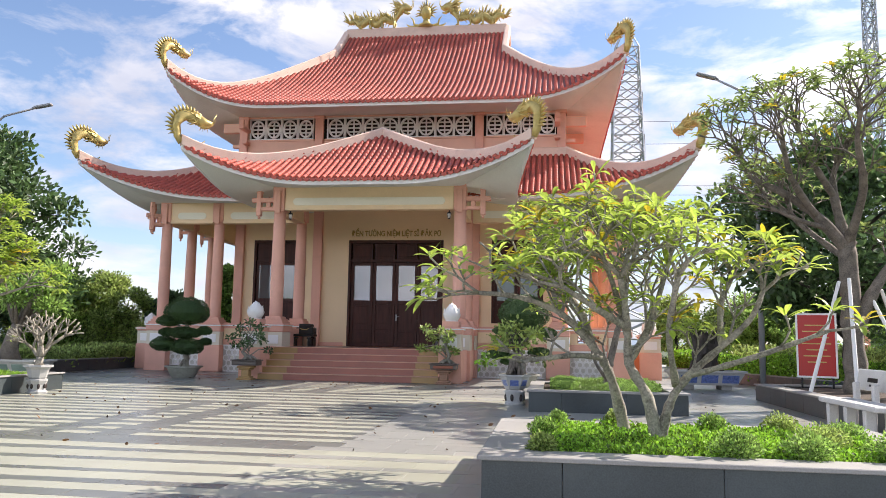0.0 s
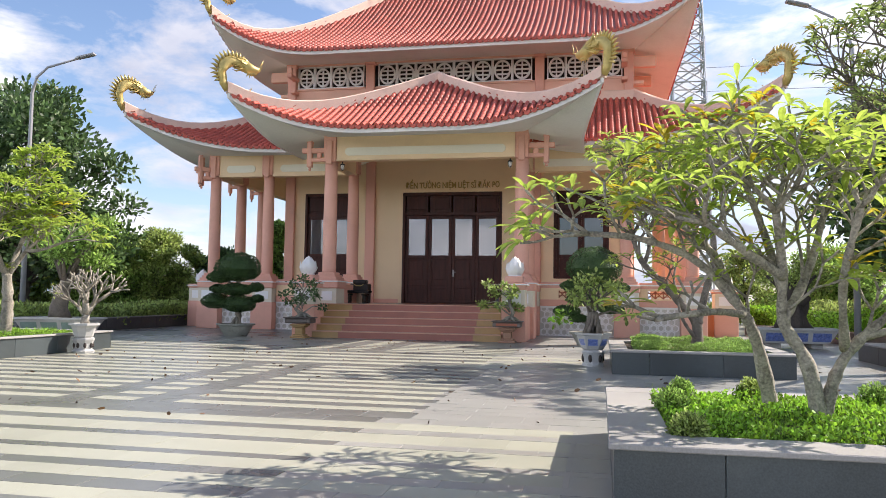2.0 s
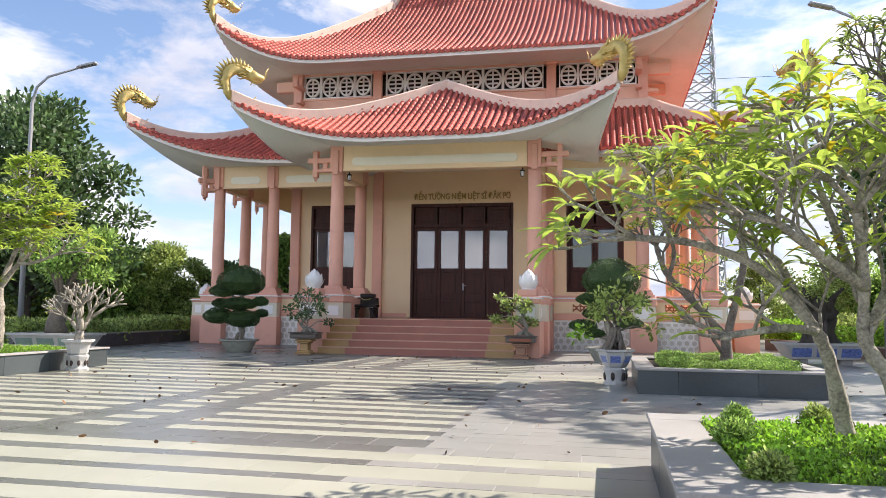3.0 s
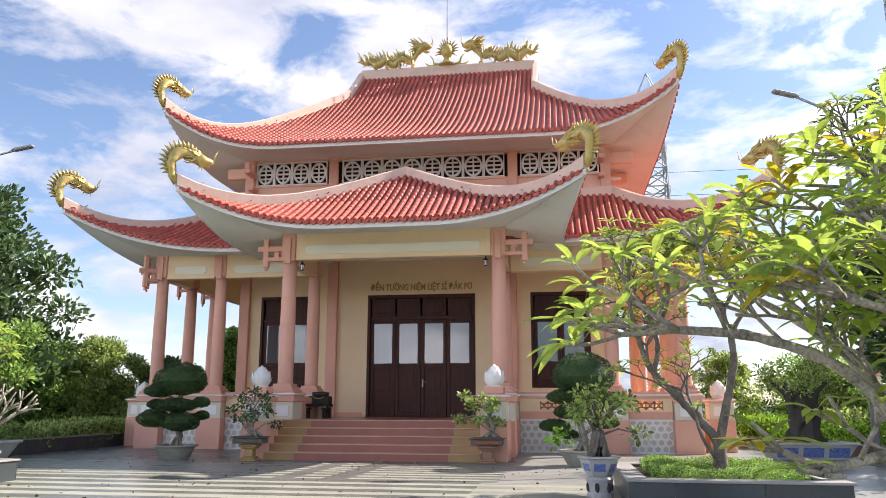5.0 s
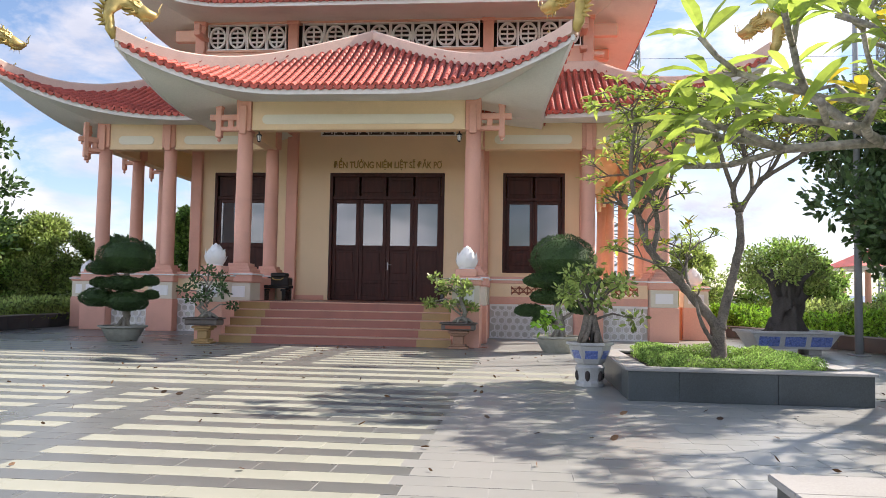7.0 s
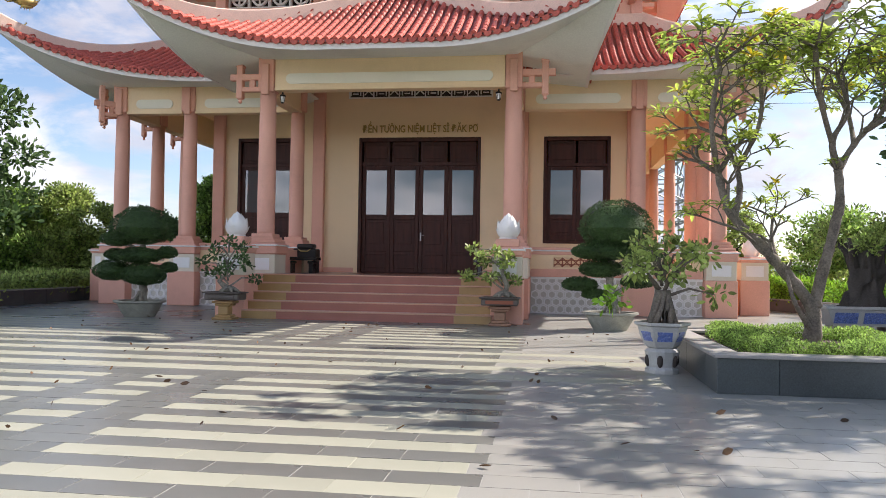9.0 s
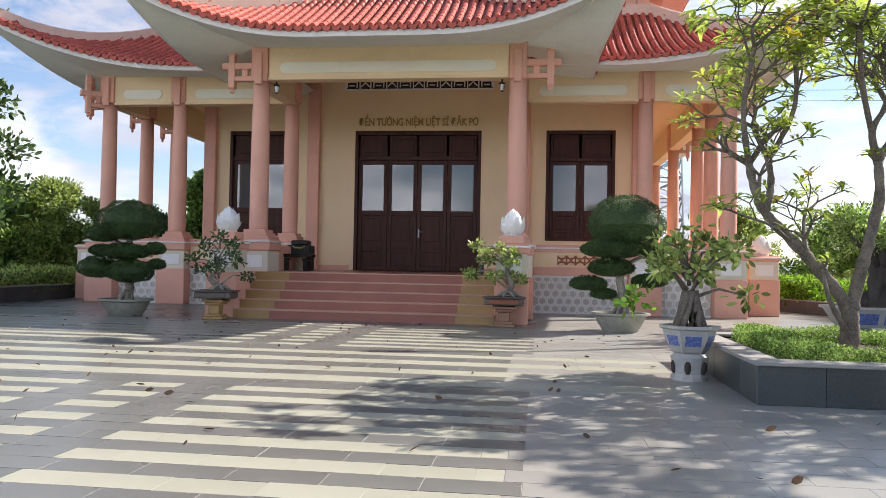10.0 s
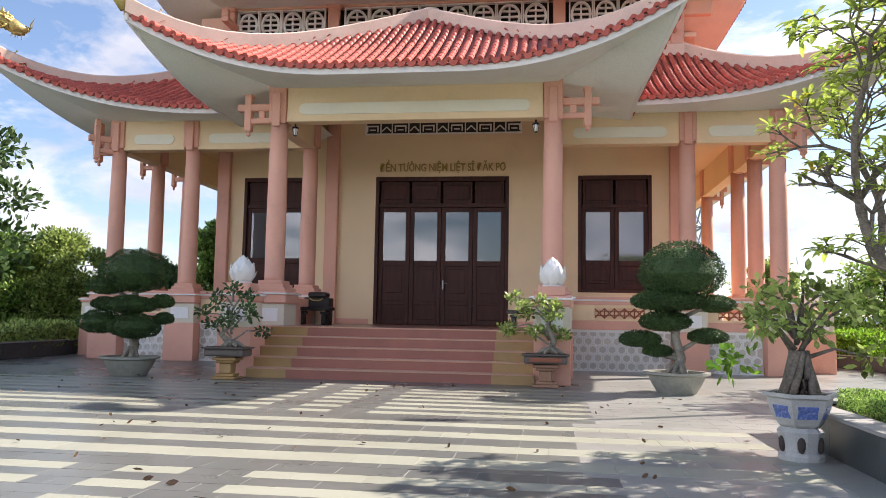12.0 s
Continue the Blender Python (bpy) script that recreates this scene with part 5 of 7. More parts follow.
def forked_tree(name, label, at, trunks, levels, lens, spread, leaf_len, leaves, seed, yellow=0.12, bark="bark", flat=0.55, tip_keep=1.0, category="tree", lean=(0, 0), leafmat="leaf", rend=0.012, taper=0.80, split=0.45, fine=False, limbs=(), ztop=99.0, droop=(0.15, 0.7), slim=1.0):
    """A tree of blunt forking stems with whorls of long leaves at their ends; limbs are main boughs of known course,
    each (points, first radius, last radius, level at its end, side shoots)."""
    rnd = random.Random(seed)
    t = thing(name, label, category, at)
    bm = bmesh.new()
    tips = []

    def fork(p2, d1, r2, lev):
        n = 3 if rnd.random() < (split if lev < 4 else 0.25) else 2
        if lev > 2 and rnd.random() < 0.08:
            n = 1
        a0 = rnd.uniform(0, 6.28)
        u = d1.orthogonal().normalized()
        v = d1.cross(u)
        for i in range(n):
            a = a0 + 6.28 * i / n + rnd.uniform(-0.4, 0.4)
            sp = spread * rnd.uniform(0.7, 1.25)
            nd = d1 * math.cos(sp) + (u * math.cos(a) + v * math.sin(a)) * math.sin(sp)
            nd.z = nd.z * flat + 0.30 * (0.5 if lev > 1 else 1.0)
            nd.z -= max(0.0, p2.z - ztop) * 1.6
            nd += Vector((lean[0], lean[1], 0)) * 0.2
            grow(p2, nd.normalized(), r2 * (0.86 if n == 2 else 0.78), lev + 1)

    def bough(pts, r0, r1, lev, shoots):
        """A main limb through the given points, knobbly, with side shoots along its outer part."""
        pts = [Vector(p) for p in pts]
        way = []
        for i in range(len(pts) - 1):
            a, b, c, e = pts[max(i - 1, 0)], pts[i], pts[i + 1], pts[min(i + 2, len(pts) - 1)]
            for k in range(6):
                q = k / 6
                way.append(0.5 * (2 * b + (c - a) * q + (2 * a - 5 * b + 4 * c - e) * q * q + (3 * b - a - 3 * c + e) * q ** 3))
        way.append(pts[-1])
        n = len(way) - 1
        tube(bm, way, [(r1 + (r0 - r1) * (1 - i / n) ** 1.6) * rnd.uniform(0.86, 1.17) for i in range(n + 1)], 9)
        for k in range(shoots):
            i = min(n - 1, int(n * (0.35 + 0.6 * (k + 0.5) / shoots)))
            ax = (way[i + 1] - way[i]).normalized()
            side = ax.cross(Vector((0, 0, 1)))
            sd = (ax * 0.5 + side * rnd.choice((-1, 1)) * rnd.uniform(0.3, 0.8) + Vector((0, 0, rnd.uniform(0.25, 0.8)))).normalized()
            grow(way[i], sd, max(rend, r1 * 0.62), min(levels - 1, lev + 1))
        fork(way[-1], (way[-1] - way[-2]).normalized(), r1, lev)

    def grow(p, d, r, lev):
        ln = lens[min(lev, len(lens) - 1)] * rnd.uniform(0.75, 1.2)
        bend = Vector((rnd.uniform(-1, 1), rnd.uniform(-1, 1), rnd.uniform(-0.2, 0.6))) * 0.22
        d1 = (d + bend).normalized()
        p1 = p + d * ln * 0.5
        p2 = p1 + d1 * ln * 0.5
        r2 = max(rend, r * taper)
        tube(bm, [p, p1, p2], [r, (r + r2) / 2 * 0.97, r2], 7 if lev < 3 else 5)
        if lev >= levels:
            tips.append((p2, d1))
            return
        fork(p2, d1, r2, lev)

    for (bx, by), d, r in trunks:
        grow(Vector((bx, by, -0.05)), Vector(d).normalized(), r, 0)
    for row in limbs:
        bough(*row)
    part("trunk", bm, bark, t, "knobbly grey forking stems", smooth=True)
    sets = {leafmat: ([], []), "leaf_y": ([], [])}
    for p, d in tips:
        if rnd.random() > tip_keep:
            continue
        key = "leaf_y" if rnd.random() < yellow else leafmat
        vs, fs = sets[key]
        n = rnd.randint(*leaves)
        a0 = rnd.uniform(0, 6.28)
        for i in range(n):
            a = a0 + 6.28 * i / n + rnd.uniform(-0.3, 0.3)
            ld = Vector((math.cos(a), math.sin(a), rnd.uniform(0.05, 0.9))) + d * 0.5
            blade_leaf(vs, fs, p - d * rnd.uniform(0, 0.06), ld.normalized(), leaf_len * rnd.uniform(0.7, 1.2), leaf_len * rnd.uniform(0.24, 0.31) * slim, rnd.uniform(*droop), fine)
    for key, (vs, fs) in sets.items():
        if vs:
            tagged(raw("leaves" if key != "leaf_y" else "yellow_leaves", vs, fs, key, t, False), "whorls of long green leaves" if key != "leaf_y" else "yellowing leaves", kind="stuff")
    return t


def leafy_tree(name, label, at, height, radius, trunk_r, n_clumps, per, size, material, seed, bare=0.35, bark="bark_d", squash=0.75, category="tree"):
    """A trunk with limbs that carry many small leaf clumps, with gaps between them."""
    rng, rnd = np.random.default_rng(seed), random.Random(seed)
    t = thing(name, label, category, at)
    bm = bmesh.new()
    tube(bm, [(0, 0, -0.1), (0.04 * radius, 0, height * 0.25), (-0.03 * radius, 0.03 * radius, height * 0.55), (0, 0, height * 0.9)], [trunk_r * 1.25, trunk_r, trunk_r * 0.7, trunk_r * 0.15], 9)
    Cs, Ds = [], []
    for i in range(n_clumps):
        z = height * (bare + (1 - bare) * (i + rnd.random()) / n_clumps)
        f = (z / height - bare) / (1 - bare)
        rr = radius * (math.sin(math.pi * min(0.97, 0.18 + 0.8 * f)) ** squash) * rnd.uniform(0.35, 1.08)
        a = i * 2.4 + rnd.uniform(-0.5, 0.5)
        e = Vector((rr * math.cos(a), rr * math.sin(a), z))
        s = Vector((0, 0, max(height * bare * 0.7, z - rr * rnd.uniform(0.3, 0.7))))
        tube(bm, [s, s.lerp(e, 0.5) + Vector((0, 0, 0.1 * rr)), e], [trunk_r * 0.35, trunk_r * 0.2, 0.015], 5)
        k = radius * rnd.uniform(0.2, 0.36)
        c, d = blob(rng, int(per * rnd.uniform(0.6, 1.3)), e, (k, k, k * 0.62), 0.25)
        Cs.append(c)
        Ds.append(d)
    part("trunk", bm, bark, t, "dark branching trunk", smooth=True)
    C, D = np.vstack(Cs), np.vstack(Ds)
    n = len(C)
    tagged(leaf_mesh("crown", C, D, size * rng.uniform(0.6, 1.3, n), size * 0.5 * rng.uniform(0.7, 1.2, n), material, t, rng), "uneven leafy crown", kind="stuff")
    return t


def planter(name, label, x0, x1, y0, y1, h, cap=0.32, soil=0.05):
    """A raised bed: slate slabs on the sides, stone coping, soil inside."""
    t = thing(name, label, "planter", ((x0 + x1) / 2, (y0 + y1) / 2, 0))
    cx, cy = (x0 + x1) / 2, (y0 + y1) / 2
    w, d = (x1 - x0) / 2, (y1 - y0) / 2
    part("core", boxes((-w + 0.02, w - 0.02, -d + 0.02, d - 0.02, 0, h - 0.12)), "concrete", t)
    for axis, half, other in (("x", w, d), ("y", d, w)):
        joints, x = [-half], -half + 0.56
        while x < half - 0.3:
            joints.append(x)
            x += 1.07
        joints.append(half)
        n = len(joints) - 1
        for i in range(n):
            a, b = joints[i] + 0.002, joints[i + 1] - 0.002
            for sg in (-1, 1):
                r = (a, b, sg * other - 0.018 if sg > 0 else -other, other if sg > 0 else -other + 0.018, 0.0, h - 0.035)
                if axis == "y":
                    r = (r[2], r[3], r[0] + (0.018 if i == 0 else 0), r[1] - (0.018 if i == n - 1 else 0), r[4], r[5])
                part("slate_slab", boxes(r, bevel=0.003), "slate", t)
    for r in ((-w - 0.03, w + 0.03, -d - 0.03, -d + cap), (-w - 0.03, w + 0.03, d - cap, d + 0.03), (-w - 0.03, -w + cap, -d + cap, d - cap), (w - cap, w + 0.03, -d + cap, d - cap)):
        part("coping", boxes((*r, h - 0.034, h), bevel=0.006), "coping", t, "pale stone coping")
    part("soil", boxes((-w + cap, w - cap, -d + cap, d - cap, h - 0.12, h - soil)), "soil", t)
    return t


def pot_round(t, r, h, material, rim=1.12, foot=0.62, z0=0.0, squash=1.0):
    p = part("pot", lathe([(r * foot, z0), (r * foot * 1.04, z0 + 0.02), (r * 0.86, z0 + h * 0.45), (r * 0.98, z0 + h * 0.82), (r * rim, z0 + h * 0.9), (r * rim, z0 + h), (r * 0.98, z0 + h), (r * 0.95, z0 + h - 0.05)], 28, squash=squash), material, t, "", smooth=False)
    part("pot_soil", lathe([(r * 0.94, z0 + h - 0.06), (r * 0.94, z0 + h - 0.045)], 20, squash=squash), "soil", t)
    return p


# ---- things in the courtyard ----
rng = np.random.default_rng(11)

# near bed with the forked frangipani
planter("planter_bed", "raised bed clad in grey slate with pale coping", 5.2, 8.7, -22.42, -19.78, 0.39)
t = thing("groundcover", "bright green clover filling the raised bed", "groundcover", (6.95, -21.1, 0.32), kind="stuff")
C, D = box_points(rng, 30000, -1.42, 1.42, -1.0, 1.0, 0.0, 0.10)
leaf_mesh("clover", C, D, rng.uniform(0.018, 0.036, len(C)), rng.uniform(0.014, 0.026, len(C)), "clover", t, rng)
for i, (x, y, r, h) in enumerate(((5.62, -22.05, 0.10, 0.18), (5.75, -20.25, 0.10, 0.2), (5.62, -21.0, 0.12, 0.2), (6.3, -20.1, 0.1, 0.2), (7.0, -22.05, 0.17, 0.24), (7.5, -22.0, 0.19, 0.24), (7.75, -20.4, 0.16, 0.24), (8.1, -22.0, 0.2, 0.26), (7.2, -20.15, 0.13, 0.2), (7.8, -21.4, 0.2, 0.24), (8.2, -20.7, 0.2, 0.2))):
    t = thing("low_shrub", "small clipped pale green shrub in the raised bed", "shrub", (x, y, 0.32), group="low shrubs in the bed")
    C, D = blob(rng, 2200, (0, 0, h * 0.5), (r, r, h * 0.55), 0.3)
    C[:, 2] = np.maximum(C[:, 2], 0.0)
    part("stem", tube(bmesh.new(), [(0, 0, 0), (0.01, 0, h * 0.5)], [0.012, 0.008], 5), "bark", t)
    leaf_mesh("foliage", C, D, rng.uniform(0.018, 0.038, len(C)), rng.uniform(0.008, 0.016, len(C)), "hedge" if i % 3 else "leaf_m", t, rng)

NEAR_LIMBS = [
    ([(-0.08, 0.42, -0.05), (-0.16, 0.35, 0.3), (-0.26, 0.2, 0.6), (-0.40, 0.1, 0.82), (-0.68, 0.0, 1.1), (-1.05, -0.08, 1.24), (-1.4, -0.15, 1.27)], 0.062, 0.020, 4, 6),
    ([(-0.32, 0.15, 0.72), (-0.58, -0.2, 0.74), (-0.93, -0.5, 0.70)], 0.028, 0.020, 5, 2),
    ([(-0.40, 0.1, 0.82), (-0.5, 0.35, 1.15), (-0.7, 0.6, 1.4)], 0.036, 0.024, 3, 3),
    ([(0.14, 0.05, -0.05), (0.06, 0.02, 0.38), (-0.1, 0.0, 0.68), (-0.12, -0.1, 1.0), (-0.18, -0.2, 1.4)], 0.060, 0.026, 3, 3),
    ([(-0.1, 0.0, 0.70), (0.10, 0.2, 1.0), (0.25, 0.3, 1.45)], 0.038, 0.024, 3, 3),
    ([(-0.12, -0.1, 0.98), (-0.42, -0.35, 1.15), (-0.68, -0.6, 1.3)], 0.032, 0.021, 4, 3),
    ([(-0.1, 0.02, 0.9), (-0.2, 0.1, 1.3), (-0.32, 0.1, 1.65)], 0.032, 0.022, 3, 2),
    ([(0.16, 0.06, -0.04), (0.24, 0.06, 0.32), (0.38, 0.02, 0.56), (0.67, -0.05, 0.84), (0.9, -0.1, 1.08), (1.0, -0.1, 1.3)], 0.050, 0.022, 4, 3),
    ([(0.4, 0.02, 0.58), (0.85, -0.2, 0.74), (1.25, -0.3, 0.90), (1.45, -0.3, 0.98)], 0.028, 0.017, 5, 2),
    ([(0.67, -0.05, 0.84), (0.72, 0.2, 1.2), (0.85, 0.35, 1.45)], 0.032, 0.022, 4, 3),
    ([(0.3, 0.05, 0.5), (0.2, -0.3, 0.95), (0.25, -0.5, 1.4)], 0.034, 0.022, 4, 3),
]
forked_tree("frangipani_tree", "frangipani with forking grey stems and yellow-green leaves", (6.45, -21.0, 0.33), [],
            7, (0.4, 0.4, 0.34, 0.29, 0.25, 0.22, 0.18, 0.14), 0.60, 0.225, (5, 7), 21, 0.07, flat=0.66, tip_keep=0.70, taper=0.84, fine=True, split=0.40, limbs=NEAR_LIMBS, ztop=1.85, rend=0.010, slim=0.8)

# second bed with its clipped edging and tree
planter("planter_bed", "raised bed clad in grey slate with a clipped edging", 5.3, 7.95, -14.4, -11.3, 0.37, 0.25)
t = thing("box_edging", "low clipped green edging round the bed", "hedge", (6.62, -12.85, 0.3), kind="stuff")
for k, r in enumerate(((-0.85, 0.95, -1.3, -0.85), (-0.85, 0.95, 0.95, 1.3), (-0.95, -0.5, -0.9, 1.0), (0.6, 0.98, -0.9, 1.0))):
    C, D = box_points(rng, 8500, *r, 0.0, 0.18)
    leaf_mesh("edging", C, D, rng.uniform(0.015, 0.032, len(C)), rng.uniform(0.010, 0.019, len(C)), "hedge", t, rng)
SECOND_LIMBS = [
    ([(0, 0, -0.05), (0.01, 0, 0.25), (-0.02, 0, 0.45), (-0.3, -0.05, 0.8), (-0.62, -0.08, 1.15), (-0.9, -0.05, 1.46), (-1.02, -0.1, 1.7), (-1.1, -0.15, 1.98)], 0.105, 0.042, 4, 2),
    ([(-0.9, -0.05, 1.46), (-0.80, 0.1, 1.75), (-0.82, 0.15, 2.05), (-0.98, 0.2, 2.45)], 0.048, 0.028, 3, 3),
    ([(-1.1, -0.15, 1.96), (-1.25, -0.5, 2.5), (-1.25, -0.9, 3.05)], 0.036, 0.024, 3, 3),
    ([(-0.82, 0.15, 2.05), (-0.62, -0.1, 2.6), (-0.7, -0.35, 3.2)], 0.034, 0.024, 3, 3),
    ([(0.02, 0, 0.42), (0.1, 0.02, 0.75), (0.17, 0, 1.05), (0.26, 0.03, 1.4), (0.3, 0, 1.65), (0.28, 0, 2.03)], 0.078, 0.050, 9, 0),
    ([(0.28, 0, 2.03), (0.18, -0.1, 2.35), (0.33, -0.15, 2.7), (0.2, -0.2, 3.1)], 0.044, 0.022, 3, 3),
    ([(0.28, 0, 2.03), (0.5, 0.12, 2.35), (0.78, 0.1, 2.7), (0.95, 0.0, 3.1)], 0.044, 0.022, 3, 4),
    ([(0.2, -0.05, 2.3), (-0.1, -0.55, 2.75), (-0.3, -1.0, 3.2)], 0.034, 0.024, 3, 3),
    ([(0.5, 0.12, 2.35), (0.6, 0.6, 2.8), (0.55, 0.9, 3.2)], 0.034, 0.024, 3, 3),
    ([(0.6, 0.1, 2.5), (1.05, -0.35, 2.8), (1.4, -0.5, 3.1)], 0.034, 0.022, 4, 3),
    ([(0.02, -0.03, 0.1), (-0.2, -0.15, 0.4), (-0.3, -0.2, 0.62), (-0.33, -0.15, 0.85)], 0.04, 0.018, 9, 0),
    ([(-0.62, -0.08, 1.12), (-0.9, -0.3, 1.3), (-1.2, -0.35, 1.4)], 0.022, 0.014, 5, 2),
    ([(-0.3, 0.0, 0.8), (-0.35, 0.35, 1.15), (-0.3, 0.55, 1.5)], 0.028, 0.018, 4, 3),
]
forked_tree("frangipani_tree", "leafy frangipani with a crooked dark trunk beside the hall", (6.78, -12.4, 0.32), [],
            7, (0.5, 0.46, 0.42, 0.36, 0.29, 0.24, 0.19, 0.15), 0.68, 0.18, (5, 9), 41, 0.05, flat=0.58, tip_keep=1.0, bark="bark_m", taper=0.82, split=0.38, rend=0.008, limbs=SECOND_LIMBS, ztop=3.15, leafmat="leaf_g", slim=0.95)

# bed on the far right with the old tree, the notice and a bench before it
planter("planter_bed", "raised bed clad in grey slate under an old tree", 10.15, 16.5, -19.0, -9.8, 0.36, 0.3)
OLD_LIMBS = [
    ([(0, 0, -0.05), (-0.04, 0, 1.4), (-0.07, 0, 2.85)], 0.24, 0.17, 9, 0),
    ([(-0.07, 0, 2.8), (-0.7, -0.2, 3.45), (-1.35, -0.4, 3.85), (-1.95, -0.5, 4.15), (-2.2, -0.6, 4.6)], 0.13, 0.04, 4, 6),
    ([(-0.7, -0.2, 3.45), (-1.35, -1.0, 4.0), (-1.7, -1.7, 4.6)], 0.08, 0.04, 4, 4),
    ([(-0.07, 0, 2.85), (-0.25, 0.1, 4.2), (0.15, 0.2, 5.0)], 0.12, 0.045, 4, 5),
    ([(-0.2, 0.1, 3.8), (-0.85, -0.4, 4.6), (-1.15, -0.7, 5.2)], 0.075, 0.04, 4, 4),
    ([(-0.05, 0, 2.9), (-0.1, -1.0, 3.8), (-0.5, -1.9, 4.5), (-0.6, -2.4, 4.9)], 0.10, 0.04, 4, 5),
    ([(0.05, 0, 1.2), (0.3, -0.1, 1.9), (0.8, -0.2, 2.7), (1.5, -0.4, 3.6), (1.9, -0.5, 4.4)], 0.15, 0.045, 4, 5),
    ([(0.8, -0.2, 2.7), (0.9, -1.1, 3.6), (0.8, -1.9, 4.4)], 0.08, 0.04, 4, 4),
    ([(-0.07, 0.05, 2.6), (-0.6, 0.7, 3.3), (-1.1, 1.2, 4.0)], 0.08, 0.04, 4, 4),
    ([(-0.5, -0.15, 3.2), (-1.1, -0.5, 3.3), (-1.7, -0.8, 3.5)], 0.06, 0.03, 4, 4),
]
forked_tree("old_frangipani_tree", "old frangipani with a thick trunk and wide airy crown", (11.5, -11.9, 0.3), [],
            8, (0.8, 0.8, 0.7, 0.58, 0.46, 0.38, 0.32, 0.27, 0.22), 0.56, 0.21, (5, 8), 8, 0.05, tip_keep=0.84, bark="bark_m", flat=0.74, leafmat="leaf_o", rend=0.011, taper=0.80, split=0.2, limbs=OLD_LIMBS, ztop=5.6)
for p0, p1 in (((10.55, -12.2, 0.3), (11.2, -12.05, 2.45)), ((11.15, -12.9, 0.3), (11.35, -12.15, 2.5)), ((12.5, -12.3, 0.3), (11.75, -12.05, 2.2)), ((12.9, -11.2, 0.3), (12.0, -11.95, 2.3))):
    s = thing("tree_prop", "white-painted wooden prop leaning on the old tree", "prop", p0, group="tree props")
    d = Vector(p1) - Vector(p0)
    part("pole", tube(bmesh.new(), [(0, 0, 0), d * 0.5, d], [0.04, 0.038, 0.035], 8), "white", s)
sg = thing("notice_board", "red metal notice board with pale border, in the raised bed", "sign", (11.3, -10.3, 0.33), rz=-14)
part("panel", boxes((-0.38, 0.38, -0.02, 0.02, 0.22, 1.55), bevel=0.005), "sign_red", sg)
for r in ((-0.40, -0.36, -0.03, -0.021, 0.2, 1.57), (0.36, 0.40, -0.03, -0.021, 0.2, 1.57), (-0.36, 0.36, -0.03, -0.021, 0.2, 0.24), (-0.36, 0.36, -0.03, -0.021, 1.53, 1.57)):
    part("border", boxes(r), "white", sg)
for x in (-0.3, 0.3):
    part("leg", boxes((x - 0.02, x + 0.02, 0.021, 0.06, -0.05, 1.5)), "iron", sg)
for i in range(7):
    w = (0.22, 0.27, 0.24, 0.28, 0.2, 0.26, 0.18)[i]
    part("text_bar", boxes((-w, w, -0.025, -0.0205, 1.30 - 0.13 * i, 1.325 - 0.13 * i)), "gold", sg)
bn = thing("park_bench", "white cast stone bench with a slatted back", "bench", (9.75, -16.85, 0), rz=-90)
part("seat", boxes((-1.0, 1.0, -0.22, 0.20, 0.40, 0.47), bevel=0.015), "cast_stone", bn)
bk = part("backrest", boxes((-1.0, 1.0, 0.2, 0.26, 0.62, 0.92), bevel=0.015), "cast_stone", bn)
bk.matrix_basis = pose(0, 0.02, 0.0, -8, 0, 0)
for r in ((-0.62, -0.28, 0.74, 0.80), (-0.55, -0.35, 0.68, 0.71), (0.3, 0.62, 0.74, 0.80), (0.36, 0.56, 0.68, 0.71)):
    part("text_bar", boxes((r[0], r[1], 0.196, 0.1995, r[2], r[3])), "iron", bk)
for x in (-0.7, -0.05, 0.6):
    part("leg", boxes((x - 0.05, x + 0.05, -0.2, -0.06, 0, 0.40), (x - 0.05, x + 0.05, 0.06, 0.2, 0, 0.40), (x - 0.045, x + 0.045, 0.16, 0.24, 0.40, 0.70), bevel=0.015), "cast_stone", bn)
tt = leafy_tree("bushy_shrub", "round leafy shrub in the raised bed", (12.6, -13.6, 0.3), 1.2, 0.9, 0.04, 22, 160, 0.09, "leaf_m", 41, 0.15, category="shrub")

# left bed
planter("planter_bed", "raised grass bed clad in grey slate", -9.2, -4.8, -15.45, -12.2, 0.36, 0.14)
t = thing("bed_grass", "short bright grass in the raised bed", "grass", (-7.0, -13.82, 0.3), kind="stuff")
C, D = box_points(rng, 9000, -2.0, 2.0, -1.45, 1.45, 0.0, 0.06)
leaf_mesh("grass", C, D, 0.06, 0.012, "clover", t, rng)
LEFT_LIMBS = [
    ([(0, 0, -0.05), (0.03, 0, 0.6), (-0.02, 0, 1.15)], 0.11, 0.09, 9, 0),
    ([(-0.02, 0, 1.1), (0.3, 0.1, 1.6), (0.75, 0.15, 2.0)], 0.06, 0.032, 3, 4),
    ([(-0.02, 0, 1.12), (-0.25, -0.2, 1.7), (-0.5, -0.3, 2.3)], 0.06, 0.032, 3, 4),
    ([(-0.02, 0, 1.12), (0.05, -0.4, 1.6), (0.2, -0.8, 2.0)], 0.055, 0.03, 3, 4),
    ([(-0.02, 0, 1.15), (0.1, 0.3, 2.0), (0.15, 0.4, 2.85)], 0.055, 0.03, 3, 4),
    ([(-0.02, 0, 1.1), (-0.5, 0.2, 1.5), (-1.0, 0.3, 1.9)], 0.05, 0.03, 3, 4),
    ([(0.3, 0.1, 1.6), (0.85, -0.2, 1.6), (1.45, -0.3, 1.75)], 0.036, 0.024, 4, 4),
]
